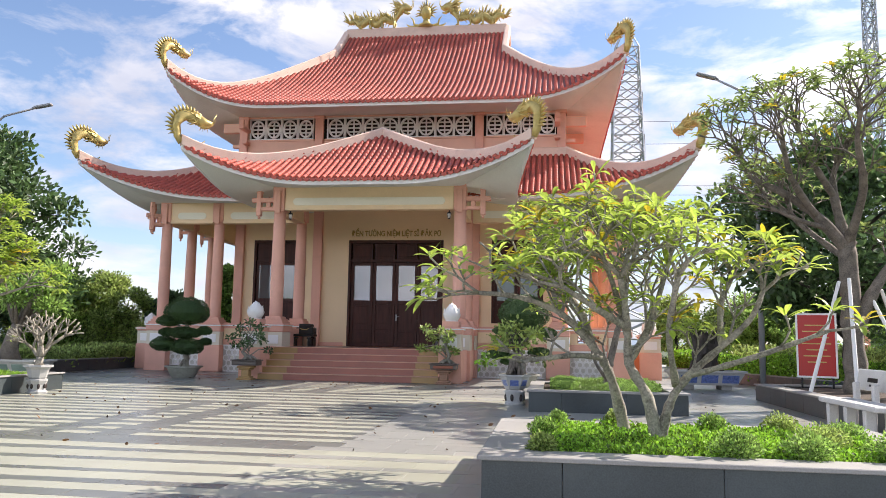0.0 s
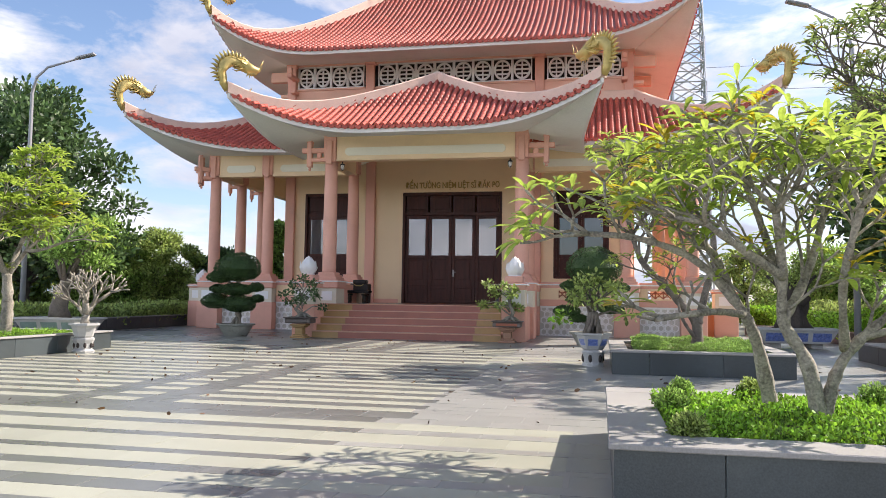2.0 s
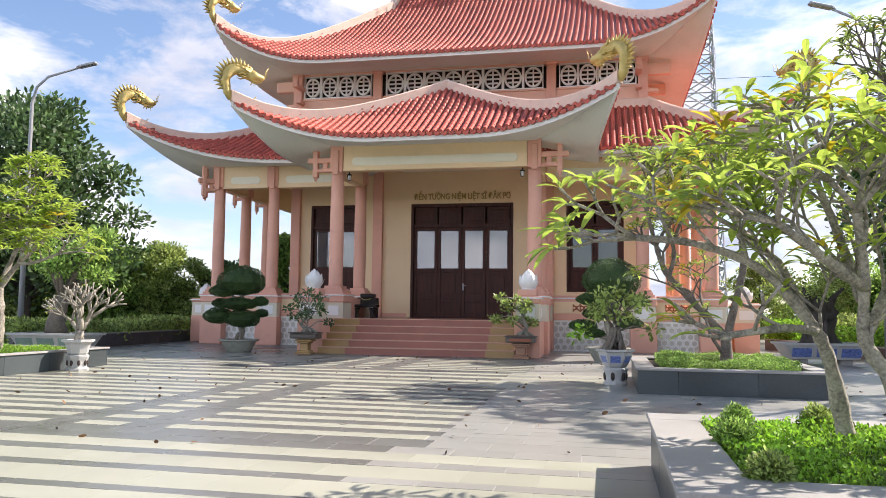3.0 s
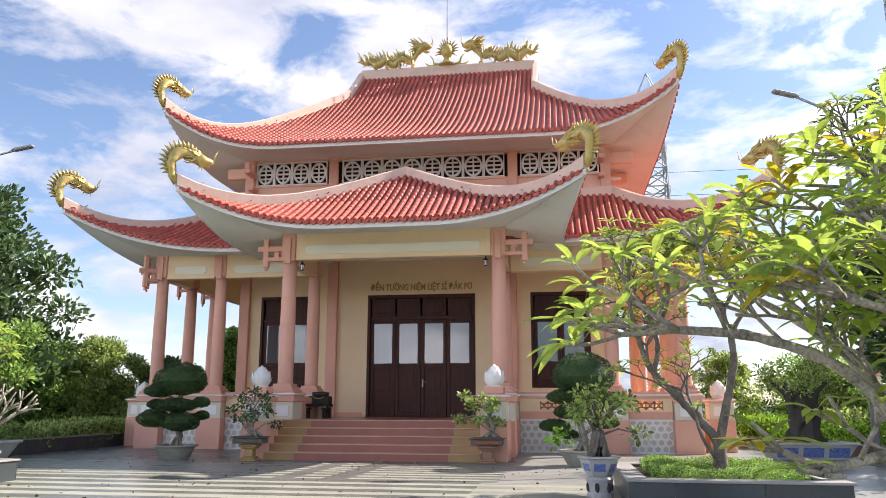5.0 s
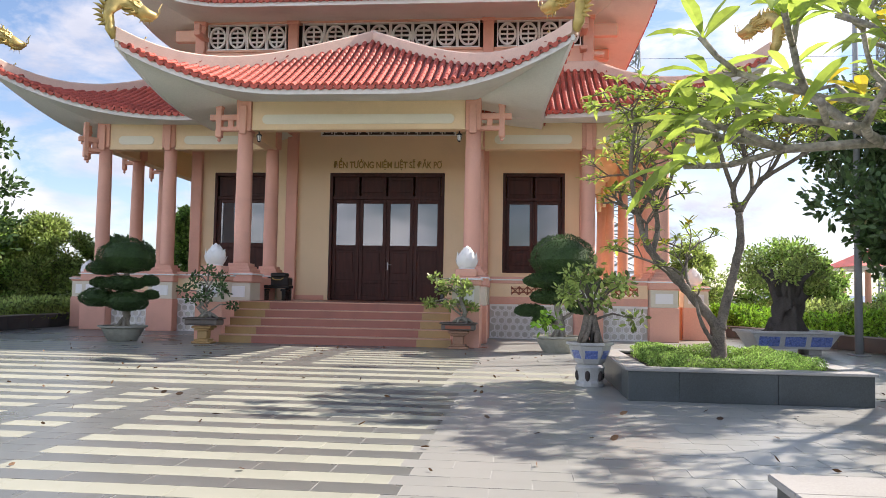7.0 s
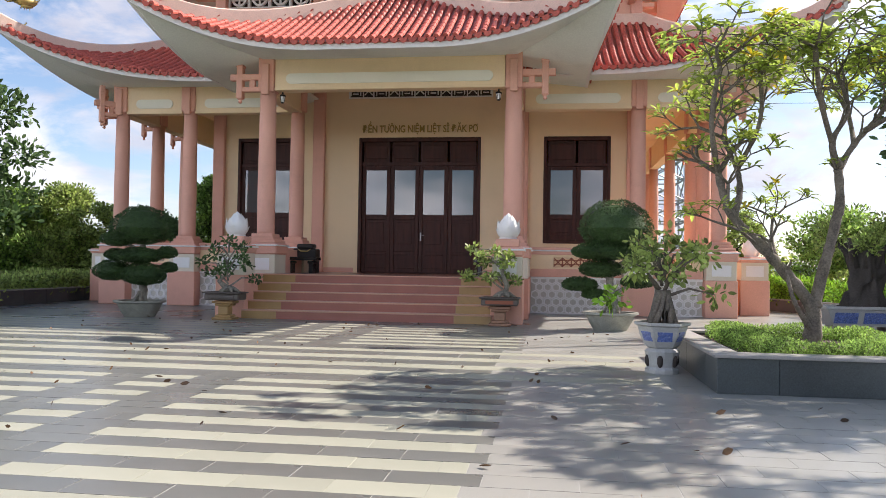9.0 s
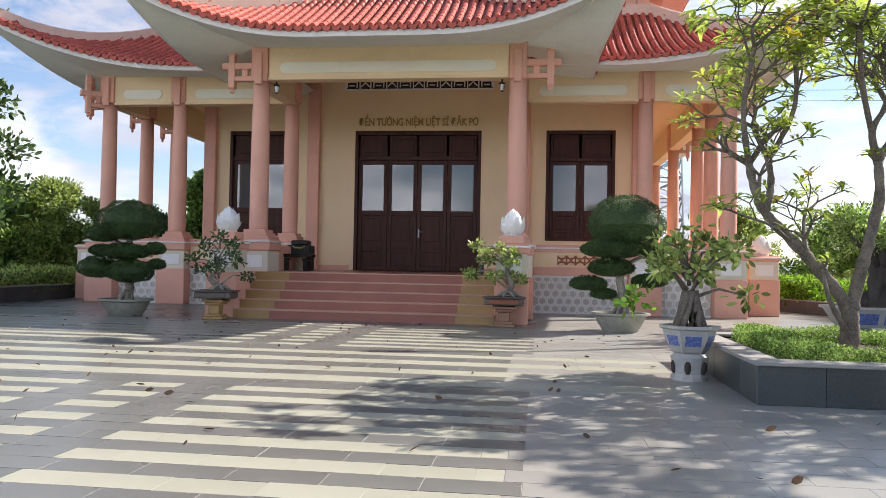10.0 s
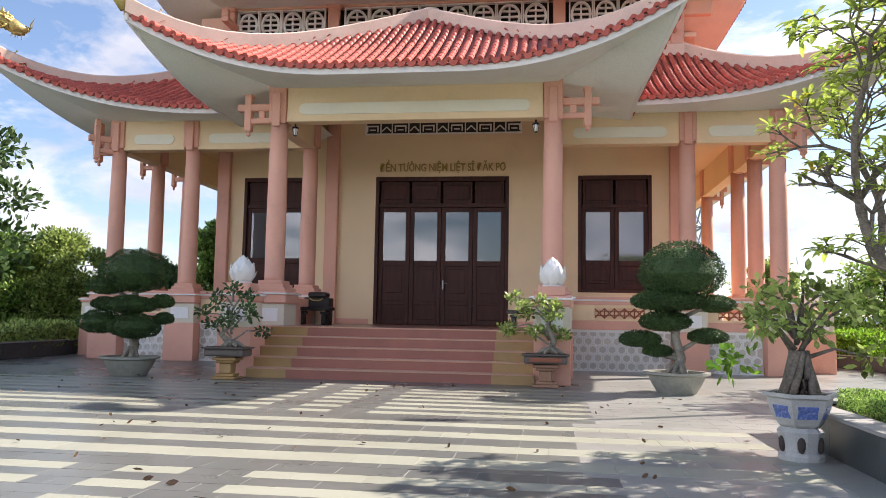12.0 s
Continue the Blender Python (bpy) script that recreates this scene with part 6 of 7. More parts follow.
forked_tree("frangipani_tree", "full frangipani with bright yellow-green leaves in a bed", (-6.0, -13.75, 0.32), [],
            7, (0.5, 0.5, 0.44, 0.38, 0.32, 0.27, 0.22, 0.17), 0.58, 0.24, (7, 10), 52, 0.05, flat=0.8, limbs=LEFT_LIMBS, ztop=3.4, rend=0.010, split=0.4)

# pots
def topiary(at, seed, lean):
    rn = np.random.default_rng(seed)
    t = thing("cloud_pruned_topiary", "dark green cloud-pruned topiary in a shallow grey bowl", "potted plant", at, group="topiaries before the porch")
    pot_round(t, 0.46, 0.34, "pot", 1.14, 0.66)
    tr = bmesh.new()
    tube(tr, [(0.02 * lean, 0, 0.28), (0.07 * lean, 0.02, 0.55), (-0.02 * lean, 0, 0.9), (0.04 * lean, 0, 1.5), (0, 0, 1.9)], [0.13, 0.085, 0.07, 0.06, 0.03], 9)
    for i in range(6):
        a = i * 1.05
        part("root", tube(bmesh.new(), [(0.04 * lean + 0.03 * math.cos(a), 0.03 * math.sin(a), 0.5), (0.16 * math.cos(a), 0.16 * math.sin(a), 0.29)], [0.05, 0.03], 6), "bark", t, smooth=True)
    pads = [((0.03, 0, 1.84), (0.65, 0.62, 0.47)), ((-0.46, -0.12, 1.60), (0.35, 0.32, 0.19)), ((-0.6, 0.1, 1.28), (0.24, 0.26, 0.14)), ((0.02, -0.12, 1.26), (0.50, 0.44, 0.18)), ((0.53, 0.1, 1.33), (0.21, 0.24, 0.14)),
            ((-0.62, 0.0, 0.93), (0.40, 0.38, 0.25)), ((0.13, -0.1, 0.86), (0.48, 0.42, 0.27)), ((0.57, 0.1, 1.02), (0.18, 0.2, 0.12))]
    if seed == 2:
        pads = [((0.08, 0, 1.90), (0.69, 0.66, 0.56)), ((-0.15, -0.1, 1.46), (0.60, 0.5, 0.20)), ((-0.18, 0.0, 1.13), (0.42, 0.4, 0.19)), ((0.62, 0.1, 1.42), (0.34, 0.26, 0.16)), ((-0.58, -0.05, 0.84), (0.34, 0.24, 0.15)), ((-0.30, -0.02, 0.66), (0.24, 0.2, 0.11)), ((0.5, 0.05, 0.9), (0.32, 0.26, 0.14))]
    for c, _ in pads[1:]:
        tube(tr, [(0.02 * lean, 0, max(0.55, c[2] - 0.25)), (c[0] * 0.6, c[1] * 0.6, c[2] - 0.08), c], [0.045, 0.03, 0.02], 5)
    part("trunk", tr, "bark", t, "gnarled grey trunk with flared roots", smooth=True)
    for c, r in pads:
        core = lathe([(0.02, -0.62 * r[2]), (0.55 * r[0], -0.46 * r[2]), (0.82 * r[0], 0), (0.72 * r[0], 0.42 * r[2]), (0.45 * r[0], 0.7 * r[2]), (0.02, 0.82 * r[2])], 20, squash=r[1] / r[0])
        bmesh.ops.translate(core, verts=core.verts, vec=c)
        pd = part("foliage_pad", core, "topiary", t, "dense clipped foliage pad")
        n = int(22000 * r[0] * max(r[0], 0.4))
        d = rn.normal(size=(n, 3))
        d /= np.linalg.norm(d, axis=1)[:, None]
        flat = np.where(d[:, 2] < 0, 0.72, 1.0)
        P = np.array(c) + d * np.array(r) * (rn.uniform(0.88, 0.985, n) * (1 + 0.035 * np.sin(9 * d[:, 0] + 7 * d[:, 1])))[:, None] * np.stack([np.ones(n), np.ones(n), flat], 1)
        leaf_mesh("leaves", P, d * 0.6 + rn.normal(size=(n, 3)) * 0.8, rn.uniform(0.02, 0.036, n), rn.uniform(0.013, 0.023, n), "topiary", pd, rn)
    return t


topiary((-4.72, -6.75, 0), 1, 1)
topiary((4.88, -7.1, 0), 2, 1)


def tray_stand(t, h, w, d, material):
    part("stand", boxes((-w * 0.4, w * 0.4, -d * 0.45, d * 0.45, 0, 0.05), (-w * 0.30, w * 0.30, -d * 0.38, d * 0.38, 0.05, 0.10), (-w * 0.20, w * 0.20, -d * 0.28, d * 0.28, 0.10, h - 0.10), (-w * 0.30, w * 0.30, -d * 0.38, d * 0.38, h - 0.10, h - 0.05), (-w * 0.4, w * 0.4, -d * 0.45, d * 0.45, h - 0.05, h), bevel=0.015), material, t, "worn stone stand")


for k, (x, y, seed, stand) in enumerate(((-2.76, -6.95, 5, "step_y"), (2.79, -6.75, 6, "stand"))):
    rn, rnd = np.random.default_rng(seed), random.Random(seed)
    t = thing("tray_bonsai", "small-leaved bonsai in a brown tray on a stone stand", "bonsai", (x, y, 0), group="bonsai beside the steps")
    tray_stand(t, 0.38, 0.55, 0.4, stand)
    z = 0.38
    tr = boxes((-0.36, 0.36, -0.22, 0.22, z + 0.02, z + 0.15), (-0.40, 0.40, -0.26, 0.26, z + 0.15, z + 0.18), bevel=0.02)
    part("tray", tr, "tray", t, "shallow brown ceramic tray")
    part("tray_panel", boxes((-0.27, 0.27, -0.235, -0.221, z + 0.05, z + 0.12), bevel=0.006), "brick_red" if k else "tray", t)
    part("tray_soil", boxes((-0.33, 0.33, -0.19, 0.19, z + 0.15, z + 0.185)), "soil", t)
    bm = bmesh.new()
    for i in range(6):
        a = i * 1.05
        part("root", tube(bmesh.new(), [(0.08, 0, z + 0.28), (0.08 + 0.12 * math.cos(a), 0.08 * math.sin(a), z + 0.24), (0.08 + 0.22 * math.cos(a), 0.14 * math.sin(a), z + 0.18)], [0.05, 0.04, 0.02], 6), "bark", t, smooth=True)
    sgn = 1 if k else -1
    tube(bm, [(0.08, 0, z + 0.2), (0.14 * sgn, 0, z + 0.4), (0.05, 0, z + 0.6), (0.0, 0.0, z + 0.8)], [0.08, 0.055, 0.04, 0.02], 8)
    ends = []
    for i in range(11):
        a, zz = i * 2.4, z + 0.32 + 0.07 * i
        rr = 0.62 - 0.035 * i if k == 0 else 0.52 - 0.02 * i
        ex = rr * math.cos(a) - (0.22 if k else 0.0)
        e = Vector((ex, 0.55 * rr * math.sin(a), zz + rnd.uniform(0, 0.22)))
        part("branch", tube(bmesh.new(), [(0.05, 0, zz - 0.05), Vector((0.05, 0, zz)).lerp(e, 0.5) + Vector((0, 0, 0.08)), e], [0.022, 0.015, 0.007], 5), "bark", t, smooth=True)
        ends.append(e)
    part("trunk", bm, "bark", t, "twisted grey trunk and roots", smooth=True)
    Cs, Ds = zip(*[blob(rn, 45 if k == 0 else 60, e, (0.17, 0.16, 0.10), 0.1, 0.1) for e in ends])
    C, D = np.vstack(Cs), np.vstack(Ds)
    leaf_mesh("foliage", C, D, rn.uniform(0.06, 0.11, len(C)), rn.uniform(0.04, 0.065, len(C)), "leaf_d" if k == 0 else "leaf_m", t, rn)

# ficus in a blue and white hexagonal pot
t = thing("potted_ficus", "leafy ficus with braided roots in a blue pot", "potted plant", (5.0, -12.98, 0))
st = lathe([(0.185, 0.0), (0.19, 0.04), (0.165, 0.07), (0.172, 0.14), (0.185, 0.2), (0.195, 0.24), (0.16, 0.275)], 12)
part("stand", st, "pot_grey", t, "pale pierced ceramic stand")
for i in range(6):
    a = radians(60 * i + 15)
    # the stand is uncut: dark plugs carry the shade of its holes
    bm = lathe([(0.004, -0.066), (0.02, -0.055), (0.032, -0.025), (0.034, 0.02), (0.024, 0.05), (0.006, 0.062)], 10)
    o = part("opening", bm, "void_shade", t, "dark plug painted as the shade in a pierced hole")
    o.matrix_basis = pose(0.166 * math.cos(a), 0.166 * math.sin(a), 0.14) @ Matrix.Diagonal((1, 1, 1.1, 1))
p = part("pot", lathe([(0.15, 0.27), (0.185, 0.30), (0.25, 0.42), (0.275, 0.52), (0.31, 0.535), (0.31, 0.565), (0.27, 0.565), (0.26, 0.53)], 6), "pot_grey", t, "pale hexagonal pot with blue panels")
for i in range(6):
    a = radians(60 * i + 30)
    q = part("pot_panel", boxes((-0.082, 0.082, -0.006, 0.006, -0.058, 0.058), bevel=0.004), "pot_blue", p, "blue glazed floral panel")
    q.matrix_basis = pose(0.206 * math.cos(a), 0.206 * math.sin(a), 0.41, 0, 0, 60 * i + 30 + 90) @ pose(0, 0, 0, 22, 0, 0)
part("pot_soil", lathe([(0.27, 0.53), (0.27, 0.55)], 6), "soil", t)
rn, rnd = np.random.default_rng(77), random.Random(77)
ends = []
for i in range(11):
    a = i * 0.58
    part("root", tube(bmesh.new(), [(0.15 * math.cos(a), 0.12 * math.sin(a), 0.54), (0.10 * math.cos(a + 0.4), 0.08 * math.sin(a + 0.4), 0.72), (0.06 * math.cos(a + 1), 0.05 * math.sin(a + 1), 0.92)], [0.035, 0.03, 0.026], 6), "bark_m", t, smooth=True)
for i in range(16):
    a, zz = i * 2.4, 0.85 + 0.02 * i
    rr = rnd.uniform(0.25, 0.66)
    e = Vector((rr * math.cos(a), 0.8 * rr * math.sin(a), zz + rnd.uniform(0.0, 0.45) - 0.12 * (rr > 0.55)))
    part("branch", tube(bmesh.new(), [(0.03 * math.cos(a), 0.03 * math.sin(a), zz), Vector((0, 0, zz + 0.08)).lerp(e, 0.5) + Vector((0.05 * math.sin(7 * a), 0, 0.04)), e], [0.022, 0.014, 0.006], 5), "bark_m", t, smooth=True)
    ends.append(e)
Cs, Ds = zip(*[blob(rn, 34, e, (0.17, 0.17, 0.13), 0.1, -0.2) for e in ends])
C, D = np.vstack(Cs), np.vstack(Ds)
leaf_mesh("foliage", C, D, rn.uniform(0.07, 0.12, len(C)), rn.uniform(0.04, 0.065, len(C)), "leaf_m", t, rn)
C, D = blob(rn, 50, (-0.55, 0, 0.82), (0.2, 0.2, 0.16), 0.1, -0.2)
leaf_mesh("young_foliage", C, D, 0.10, 0.055, "clover", t, rn)

# large bonsai in long blue pots on blocks
def long_pot(t, glaze="pot_blue", shade="blue"):
    """A long flaring ceramic pot with glazed panels, raised on two blocks."""
    for x in (-0.5, 0.5):
        part("block", boxes((x - 0.14, x + 0.14, -0.25, 0.25, 0, 0.13), bevel=0.012), "concrete", t)
    bm = bmesh.new()
    v = [[bm.verts.new((sx * (w), sy * (d), z)) for sx, sy in ((-1, -1), (1, -1), (1, 1), (-1, 1))] for w, d, z in ((0.74, 0.36, 0.13), (0.92, 0.48, 0.45), (0.97, 0.53, 0.46), (0.97, 0.53, 0.51), (0.88, 0.44, 0.51), (0.86, 0.42, 0.46))]
    for r, s in zip(v, v[1:]):
        for k in range(4):
            bm.faces.new((r[k], r[(k + 1) % 4], s[(k + 1) % 4], s[k]))
    bm.faces.new(v[0][::-1])
    p = part("pot", bm, "pot_grey", t, "long pale blue ceramic pot")
    for x in (-0.55, 0.0, 0.55):
        q = part("pot_panel", boxes((x - 0.22, x + 0.22, -0.006, 0.006, -0.11, 0.11), bevel=0.004), glaze, p, shade + " glazed floral panel")
        q.matrix_basis = pose(0, -0.425, 0.29, 20.5, 0, 0)
    part("pot_soil", boxes((-0.85, 0.85, -0.41, 0.41, 0.44, 0.48)), "soil", t)


t = thing("potted_tree", "leafy tree with a stout trunk in a long pot", "potted plant", (-8.25, -9.3, 0), rz=4)
long_pot(t, "pot_teal", "pale teal")
bm = tube(bmesh.new(), [(0, 0, 0.4), (-0.05, 0, 0.75), (0.06, 0, 1.2), (0.2, 0, 1.6)], [0.3, 0.22, 0.17, 0.1], 12)
ends = []
for i in range(9):
    a = i * 2.4
    e = Vector((0.25 + 0.75 * math.cos(a), 0.6 * math.sin(a), 1.9 + 0.12 * i))
    part("limb", tube(bmesh.new(), [(0.1, 0, 1.25), Vector((0.15, 0, 1.5)).lerp(e, 0.5), e], [0.06, 0.04, 0.015], 6), "bark_m", t, smooth=True)
    ends.append(e)
part("trunk", bm, "bark_m", t, "stout forking trunk", smooth=True)
Cs, Ds = zip(*[blob(rn, 420, e, (0.45, 0.42, 0.28), 0.2) for e in ends])
C, D = np.vstack(Cs), np.vstack(Ds)
leaf_mesh("foliage", C, D, rn.uniform(0.08, 0.15, len(C)), rn.uniform(0.04, 0.07, len(C)), "hedge", t, rn)

t = thing("rock_bonsai", "thick-trunked bonsai in a long blue pot on concrete blocks", "bonsai", (9.8, -5.95, 0), rz=6)
long_pot(t)
bm = lathe([(0.50, 0.44), (0.42, 0.52), (0.33, 0.66), (0.28, 0.82), (0.29, 1.0), (0.31, 1.18), (0.30, 1.35), (0.25, 1.5), (0.12, 1.62)], 48, squash=0.72)
for v in bm.verts:
    a = math.atan2(v.co.y, v.co.x)
    f = 1 + 0.20 * math.sin(5 * a + 3 * v.co.z) + 0.10 * math.sin(11 * a - 4 * v.co.z) + 0.5 * noise.noise(v.co * 4.0)
    v.co.x, v.co.y = v.co.x * f, v.co.y * f
    v.co.z += 0.3 * noise.noise(v.co * 3.0 + Vector((5, 0, 0))) if v.co.z > 0.6 else 0
for i in range(7):
    a = i * 0.9
    part("limb", tube(bmesh.new(), [(0.22 * math.cos(a), 0.15 * math.sin(a), 1.25), (0.34 * math.cos(a), 0.24 * math.sin(a), 1.55), (0.6 * math.cos(a + 0.3), 0.4 * math.sin(a + 0.3), 1.8)], [0.09, 0.06, 0.03], 7), "bark_d", t, smooth=True)
part("trunk", bm, "bark_d", t, "massive knotted dark trunk", smooth=True)
Cs, Ds = zip(*[blob(rn, 200, (0.7 * math.cos(i * 2.2), 0.5 * math.sin(i * 2.2), 1.55 + 0.07 * i), (0.36, 0.34, 0.24), 0.15) for i in range(9)])
C, D = np.vstack(Cs), np.vstack(Ds)
leaf_mesh("foliage", C, D, rn.uniform(0.06, 0.11, len(C)), rn.uniform(0.03, 0.05, len(C)), "leaf_m", t, rn)

# pale pot with a leafless frangipani on the left
t = forked_tree("potted_frangipani", "leafless frangipani in a pale pot on a stand", (-4.45, -13.55, 0.56), [((0, 0), (0.1, 0, 1), 0.11), ((0.05, 0.03), (-0.35, 0.1, 1), 0.085)],
                4, (0.26, 0.36, 0.34, 0.30, 0.26), 0.60, 0.12, (3, 5), 61, 0.0, flat=0.8, rend=0.018, tip_keep=0.05, category="potted plant")
t.scale = (0.78, 0.78, 0.78)
bm = lathe([(0.20, -0.34), (0.22, -0.31), (0.27, -0.12), (0.31, -0.06), (0.36, -0.05), (0.36, 0.0), (0.30, 0.0), (0.29, -0.04)], 8)
part("pot", bm, "pot_grey", t, "pale eight-sided pot")
bm = lathe([(0.25, -0.72), (0.26, -0.67), (0.20, -0.62), (0.21, -0.5), (0.25, -0.4), (0.25, -0.36), (0.2, -0.345)], 8)
part("stand", bm, "pot_grey", t)
for i in range(8):
    a = radians(45 * i)
    # dark plug coloured as hole shade, set into the solid stand
    o = part("opening", lathe([(0.004, -0.07), (0.022, -0.055), (0.036, -0.02), (0.036, 0.02), (0.022, 0.055), (0.004, 0.07)], 10), "void_shade", t)
    o.location = (0.205 * math.cos(a), 0.205 * math.sin(a), -0.53)

# black stone benches and a dark chest in the porch
for sgn in (-1, 1):
    b = thing("stone_bench", "low polished black stone bench on the porch floor", "bench", (sgn * 2.36, -3.3, FL), group="porch benches")
    part("seat", boxes((-0.42, 0.42, -0.22, 0.22, 0.32, 0.40), bevel=0.01), "dark_stone", b)
    for x in (-0.27, 0.27):
        part("leg", boxes((x - 0.05, x + 0.05, -0.16, 0.16, 0.0, 0.30), (x - 0.08, x + 0.08, -0.18, 0.18, 0.24, 0.30), bevel=0.015), "dark_stone", b)
ch = thing("offering_chest", "blackened wooden chest with a gilt emblem beside the bench", "chest", (-2.42, -2.75, FL))
part("body", boxes((-0.3, 0.3, -0.2, 0.2, 0.32, 0.62), (-0.22, 0.22, -0.15, 0.15, 0.62, 0.74), bevel=0.03), "dark_wood", ch)
for x in (-0.25, 0.25):
    part("leg", boxes((x - 0.04, x + 0.04, -0.17, 0.17, 0, 0.32), bevel=0.01), "dark_wood", ch)
part("emblem", tube(bmesh.new(), [(-0.16, -0.205, 0.60), (-0.08, -0.205, 0.55), (0.08, -0.205, 0.55), (0.16, -0.205, 0.60)], [0.012, 0.016, 0.016, 0.012], 5), "gold", ch)


# ---- lamps, mast, borders and distance ----
def street_lamp(at, rz, h=8.0, reach=1.4):
    t = thing("street_lamp", "tall grey street lamp with a curved arm", "street lamp", at, rz, group="street lamps")
    part("base", boxes((-0.17, 0.17, -0.17, 0.17, 0, 0.03), bevel=0.005), "grey_pole", t)
    part("pole", tube(bmesh.new(), [(0, 0, 0), (0, 0, h * 0.5), (0, 0, h - 0.7), (0.12, 0, h - 0.2), (0.45, 0, h + 0.12), (reach, 0, h + 0.42)], [0.085, 0.068, 0.05, 0.042, 0.036, 0.03], 12), "grey_pole", t, smooth=True)
    hd = part("lamp_head", boxes((-0.05, 0.52, -0.1, 0.1, -0.04, 0.04), (-0.12, 0.1, -0.05, 0.05, -0.035, 0.035), bevel=0.025), "grey_pole", t, "flat grey lamp head")
    hd.matrix_basis = pose(reach, 0, h + 0.44, 0, -14, 0)
    return t


street_lamp((-12.2, -5.9, 0), 12)
street_lamp((11.31, -5.9, 0), 186, 8.2, 1.09)


def lattice_mast(at, base, top, h, n, label):
    t = thing("lattice_mast", label, "mast", at)
    zs = [h * (1 - (1 - i / n) ** 1.0) for i in range(n + 1)]
    half = lambda z: base + (top - base) * z / h
    bm = bmesh.new()
    cor = ((-1, -1), (1, -1), (1, 1), (-1, 1))
    for cx, cy in cor:
        part("leg", tube(bmesh.new(), [(cx * base, cy * base, 0), (cx * top, cy * top, h)], [0.09, 0.05], 5), "steel", t)
    for a, b in zip(zs, zs[1:]):
        ra, rb = half(a), half(b)
        for k in range(4):
            p, q = cor[k], cor[(k + 1) % 4]
            tube(bm, [(p[0] * ra, p[1] * ra, a), (q[0] * rb, q[1] * rb, b)], [0.06, 0.06], 4)
            tube(bm, [(q[0] * ra, q[1] * ra, a), (p[0] * rb, p[1] * rb, b)], [0.06, 0.06], 4)
            tube(bm, [(p[0] * rb, p[1] * rb, b), (q[0] * rb, q[1] * rb, b)], [0.06, 0.06], 4)
    part("bracing", bm, "steel", t, "crossed steel bracing")
    return t


m = lattice_mast((12.25, 40.0, 0), 1.8, 1.02, 27.0, 17, "tall steel lattice telecom mast behind the hall")
bm = bmesh.new()
for cx, cy in ((-1, -1), (1, -1), (1, 1), (-1, 1)):
    tube(bm, [(cx * 1.02, cy * 1.02, 27.0), (0, 0, 29.5)], [0.06, 0.04], 5)
part("mast_tip", bm, "steel", m)
for r in ((1.12, 1.4, -0.2, 0.2, 21, 23.2), (-1.45, -1.17, -0.2, 0.2, 20.5, 22.5), (1.25, 1.53, -0.2, 0.2, 17.2, 19.4)):
    part("antenna", boxes(r, bevel=0.03), "grey_pole", m)
lattice_mast((32.6, 40, 0), 0.5, 0.4, 36, 26, "slim steel lattice mast far behind the trees")
for i, z in enumerate((20.6, 18.6, 14.9, 14.1)):
    c = thing("overhead_cable", "thin dark overhead cable", "cable", (0, 0, 0), group="overhead cables")
    pts = [(12.5 + 6 * k, 40 - 0.4 * k, z - 0.5 + 0.012 * (k - 6) ** 2) for k in range(13)]
    part("wire", tube(bmesh.new(), pts, [0.018] * 13, 4), "iron", c)


def border(pts, h=0.34):
    w = thing("border_wall", "low dark stone border wall of a planted strip", "low wall", (0, 0, 0), kind="structure")
    for (xa, ya), (xb, yb) in zip(pts, pts[1:]):
        d = Vector((xb - xa, yb - ya, 0))
        n = max(1, round(d.length / 0.9))
        ang = math.degrees(math.atan2(d.y, d.x))
        for i in range(n):
            s = part("slate_slab", boxes((0.004, d.length / n - 0.004, 0, 0.14, 0, h - 0.03), bevel=0.004), "slate", w)
            s.matrix_basis = pose(xa + d.x * i / n, ya + d.y * i / n, 0, 0, 0, ang)
        c = part("coping", boxes((-0.02, d.length + 0.02, -0.02, 0.18, h - 0.03, h), bevel=0.006), "coping", w)
        c.matrix_basis = pose(xa, ya, 0, 0, 0, ang)


def hedge(pts, width, z1, n, material, seed, name="hedge", label="green hedge behind the border wall", size=0.07):
    rn = np.random.default_rng(seed)
    t = thing(name, label, "hedge", (0, 0, 0), kind="stuff")
    for k, ((xa, ya), (xb, yb)) in enumerate(zip(pts, pts[1:])):
        u = rn.random(n)
        l = math.hypot(xb - xa, yb - ya)
        nx, ny = -(yb - ya) / l, (xb - xa) / l
        o = rn.random(n) * width
        top = z1 * (0.85 + 0.2 * np.sin(u * l * 1.7 + k) * np.sin(u * l * 0.61 + 2))
        z = 0.1 + rn.random(n) ** 0.6 * top
        P = np.stack([xa + (xb - xa) * u + nx * o, ya + (yb - ya) * u + ny * o, z], 1)
        D = rn.normal(size=(n, 3)) + np.array((0, 0, 0.7))
        leaf_mesh("foliage", P, D, size * rn.uniform(0.6, 1.3, n), size * 0.5 * rn.uniform(0.6, 1.2, n), material, t, rn)


LB = [(-9.3, -9.5), (-9.5, -2.0), (-10.0, 2.0), (-13.0, 16.0)]
border(LB, 0.4)
hedge(LB, 1.3, 0.75, 9000, "leaf_m", 3, size=0.12)
RB = [(13.6, 16.0), (10.0, 1.8), (10.5, 0.6), (12.4, -6.4), (12.9, -7.6)]
border(RB[1:], 0.36)
hedge(RB, 1.5, 0.85, 8000, "clover", 4, size=0.11)
hedge([(14.5, 12), (12.2, 2), (14.5, -5.5)], 1.6, 1.1, 6000, "leaf_m", 14, size=0.13)

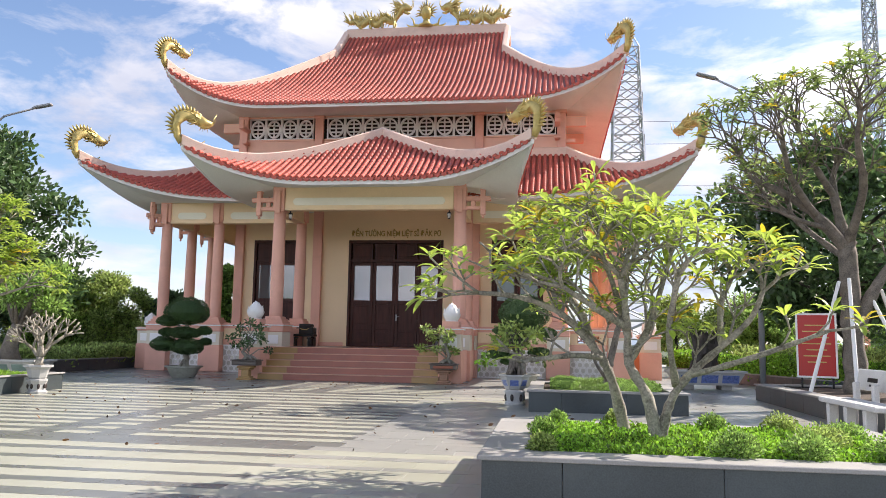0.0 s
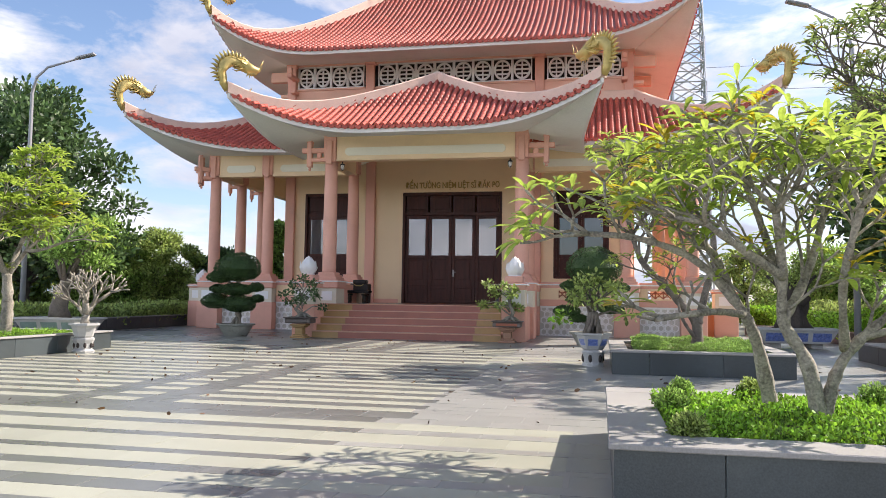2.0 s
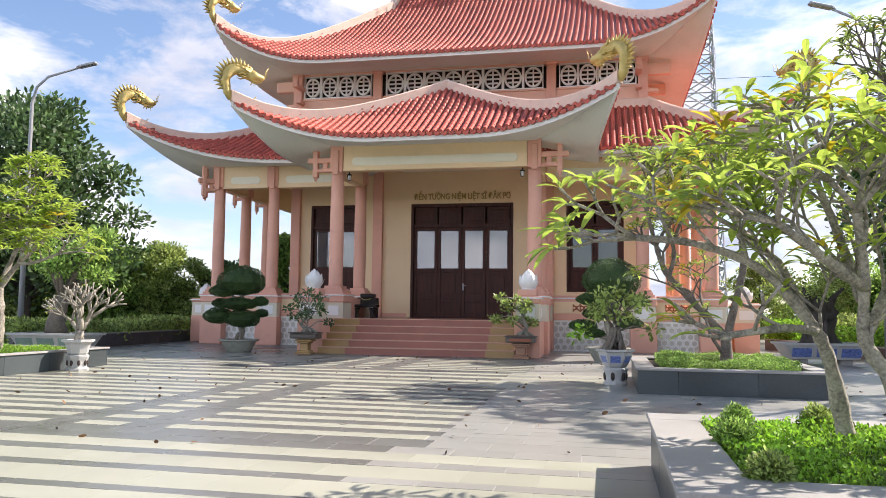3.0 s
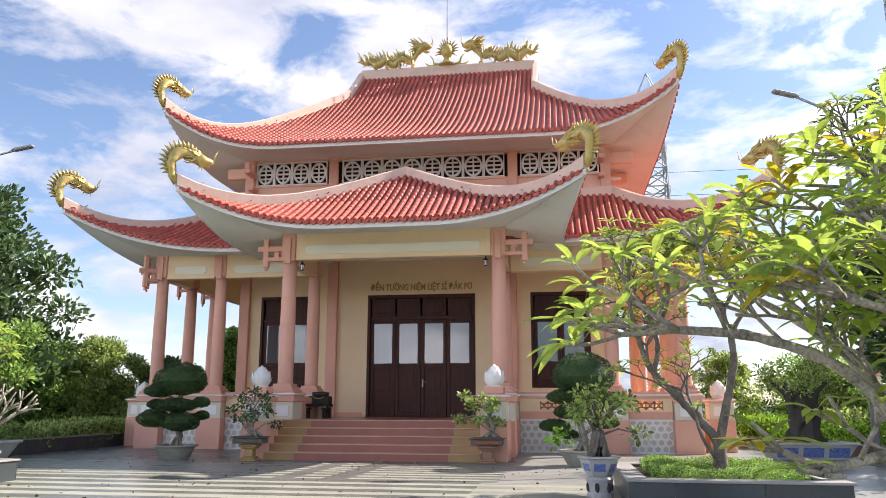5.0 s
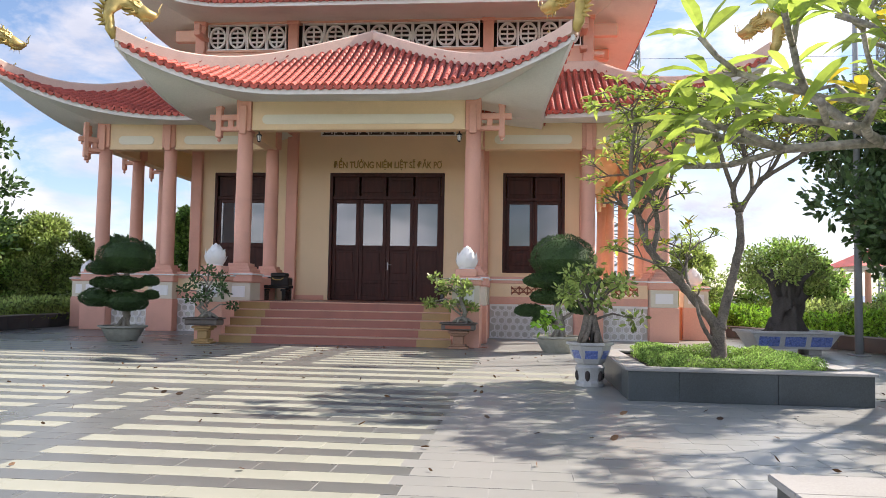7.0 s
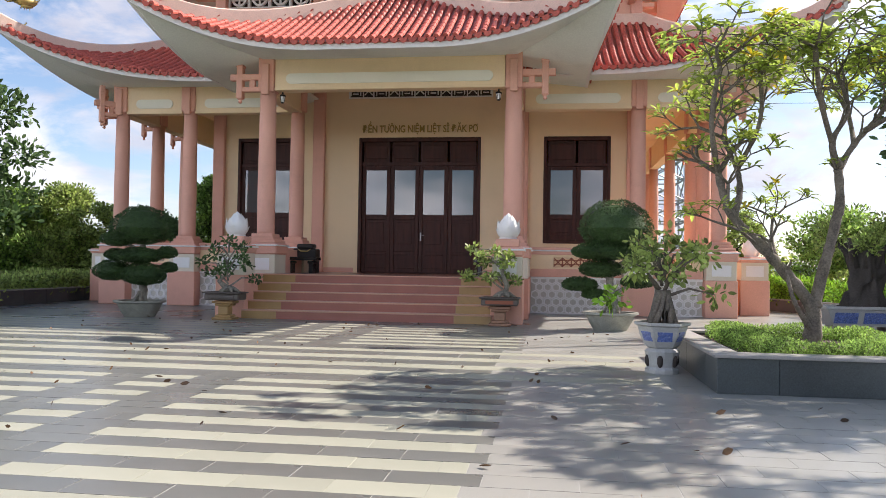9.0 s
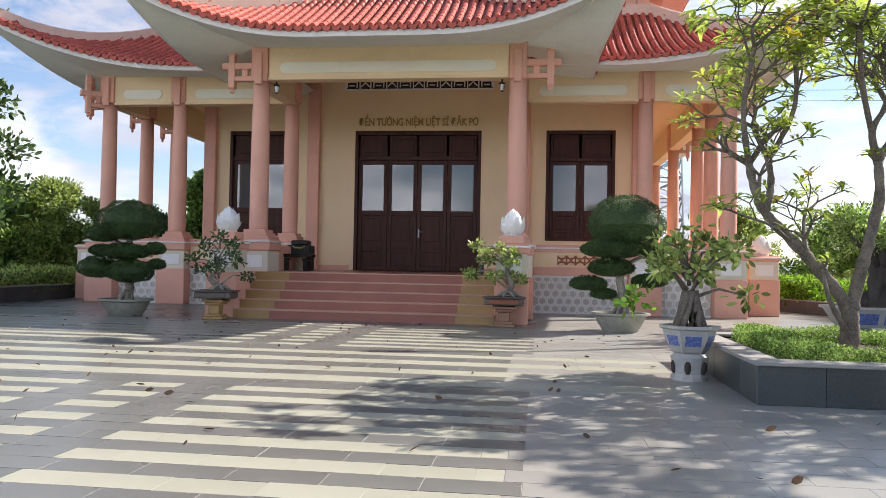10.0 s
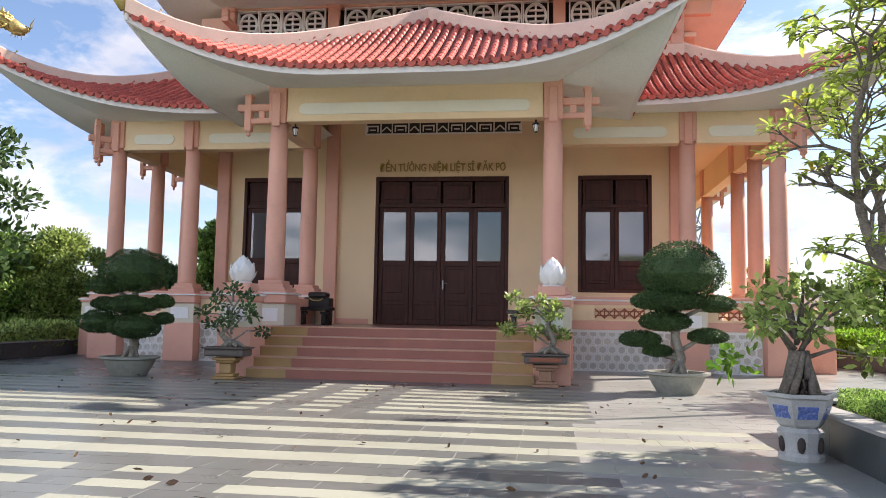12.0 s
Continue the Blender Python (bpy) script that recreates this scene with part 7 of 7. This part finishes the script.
leafy_tree("shade_tree", "tall dark-leaved tree beyond the border wall", (-19.3, 2.6, 0), 9.6, 4.5, 0.2, 72, 300, 0.29, "leaf_d", 15, 0.2)
for x, y, h, r, s, mt in ((-17.2, 6.0, 3.7, 2.3, 16, "hedge"), (-15.3, 6.6, 3.9, 2.0, 17, "leaf_m"), (-12.9, 8.8, 3.2, 1.5, 18, "leaf_d"), (-10.6, 10.0, 4.7, 1.2, 19, "hedge"), (-9.2, 10.5, 4.4, 0.9, 20, "hedge"), (-21.5, 4.5, 3.6, 2.6, 22, "leaf_m"), (-19.5, 9.5, 3.0, 2.4, 23, "leaf_d")):
    leafy_tree("leafy_bush", "dense rounded bush beyond the border wall", (x, y, 0), h, r, 0.07, 60, 520, 0.15, mt, s, 0.04, squash=0.5, category="bush")
leafy_tree("shade_tree", "dark dense tree behind the raised bed", (13.6, -5.6, 0), 6.6, 3.3, 0.22, 60, 420, 0.2, "leaf_d", 33, 0.3)
leafy_tree("shade_tree", "dark dense tree behind the raised bed", (19.5, 1.5, 0), 8.5, 4.2, 0.25, 55, 260, 0.2, "leaf_d", 24, 0.2)
leafy_tree("shade_tree", "dark dense tree behind the raised bed", (21.5, -4.0, 0), 8.0, 4.0, 0.25, 46, 260, 0.2, "leaf_d", 27, 0.2)
for x, y, h, r, s, mt in ((14.5, 9.0, 3.3, 2.0, 25, "hedge"), (23.4, 16.0, 3.2, 2.2, 26, "hedge"), (12.2, 14.5, 3.6, 1.6, 28, "leaf_m"), (24.5, 6.0, 3.4, 2.6, 29, "leaf_m"), (14.2, 5.0, 2.5, 1.3, 31, "hedge")):
    leafy_tree("leafy_bush", "dense rounded bush beside the courtyard", (x, y, 0), h, r, 0.07, 48, 300, 0.15, mt, s, 0.04, squash=0.5, category="bush")

# small open pavilion far to the right
gz = thing("garden_pavilion", "small open pavilion with pink posts and red roof", "pavilion", (20.1, 12.5, 0))
for x in (-1.3, 1.3):
    for y in (-1.3, 1.3):
        part("post", lathe([(0.13, 0), (0.12, 2.5)], 12, x, y), "pink", gz)
part("fascia", boxes((-1.9, 1.9, -1.9, 1.9, 2.5, 2.65), bevel=0.01), "white", gz)
bm = bmesh.new()
lo = [bm.verts.new((sx * 2.0, sy * 2.0, 2.65)) for sx, sy in ((-1, -1), (1, -1), (1, 1), (-1, 1))]
ap = bm.verts.new((0, 0, 3.8))
for i in range(4):
    bm.faces.new((lo[i], lo[(i + 1) % 4], ap))
bm.faces.new(lo[::-1])
part("roof", bm, "tile_o", gz)
part("base", boxes((-1.8, 1.8, -1.8, 1.8, 0, 0.2), bevel=0.01), "coping", gz)

# far hills, with the blue of distance haze put into their colour
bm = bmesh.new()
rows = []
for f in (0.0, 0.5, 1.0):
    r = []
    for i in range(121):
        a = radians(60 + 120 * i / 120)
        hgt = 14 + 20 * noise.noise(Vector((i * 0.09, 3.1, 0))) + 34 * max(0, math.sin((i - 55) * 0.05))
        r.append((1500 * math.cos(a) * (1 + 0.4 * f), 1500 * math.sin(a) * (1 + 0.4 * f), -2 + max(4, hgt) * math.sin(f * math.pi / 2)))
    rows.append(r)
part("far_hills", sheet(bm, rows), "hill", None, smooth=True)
tagged(bpy.data.objects["far_hills"], "low hills on the horizon, tinted blue-green by painted haze", "hill", kind="structure")

# fallen leaves on the paving
rn = np.random.default_rng(5)
n = 270
P = np.stack([rn.uniform(-9, 9.5, n), rn.uniform(-20, -6.8, n), np.full(n, 0.012)], 1)
D = rn.normal(size=(n, 3)) * np.array((1, 1, 0.25))
D[:, 2] = np.abs(D[:, 2])
lt = thing("fallen_leaves", "dry brown leaves scattered on the paving", "leaves", (0, 0, 0), kind="stuff")
leaf_mesh("leaf_litter", P, D, rn.uniform(0.03, 0.095, n), rn.uniform(0.02, 0.05, n), "litter", lt, rn)
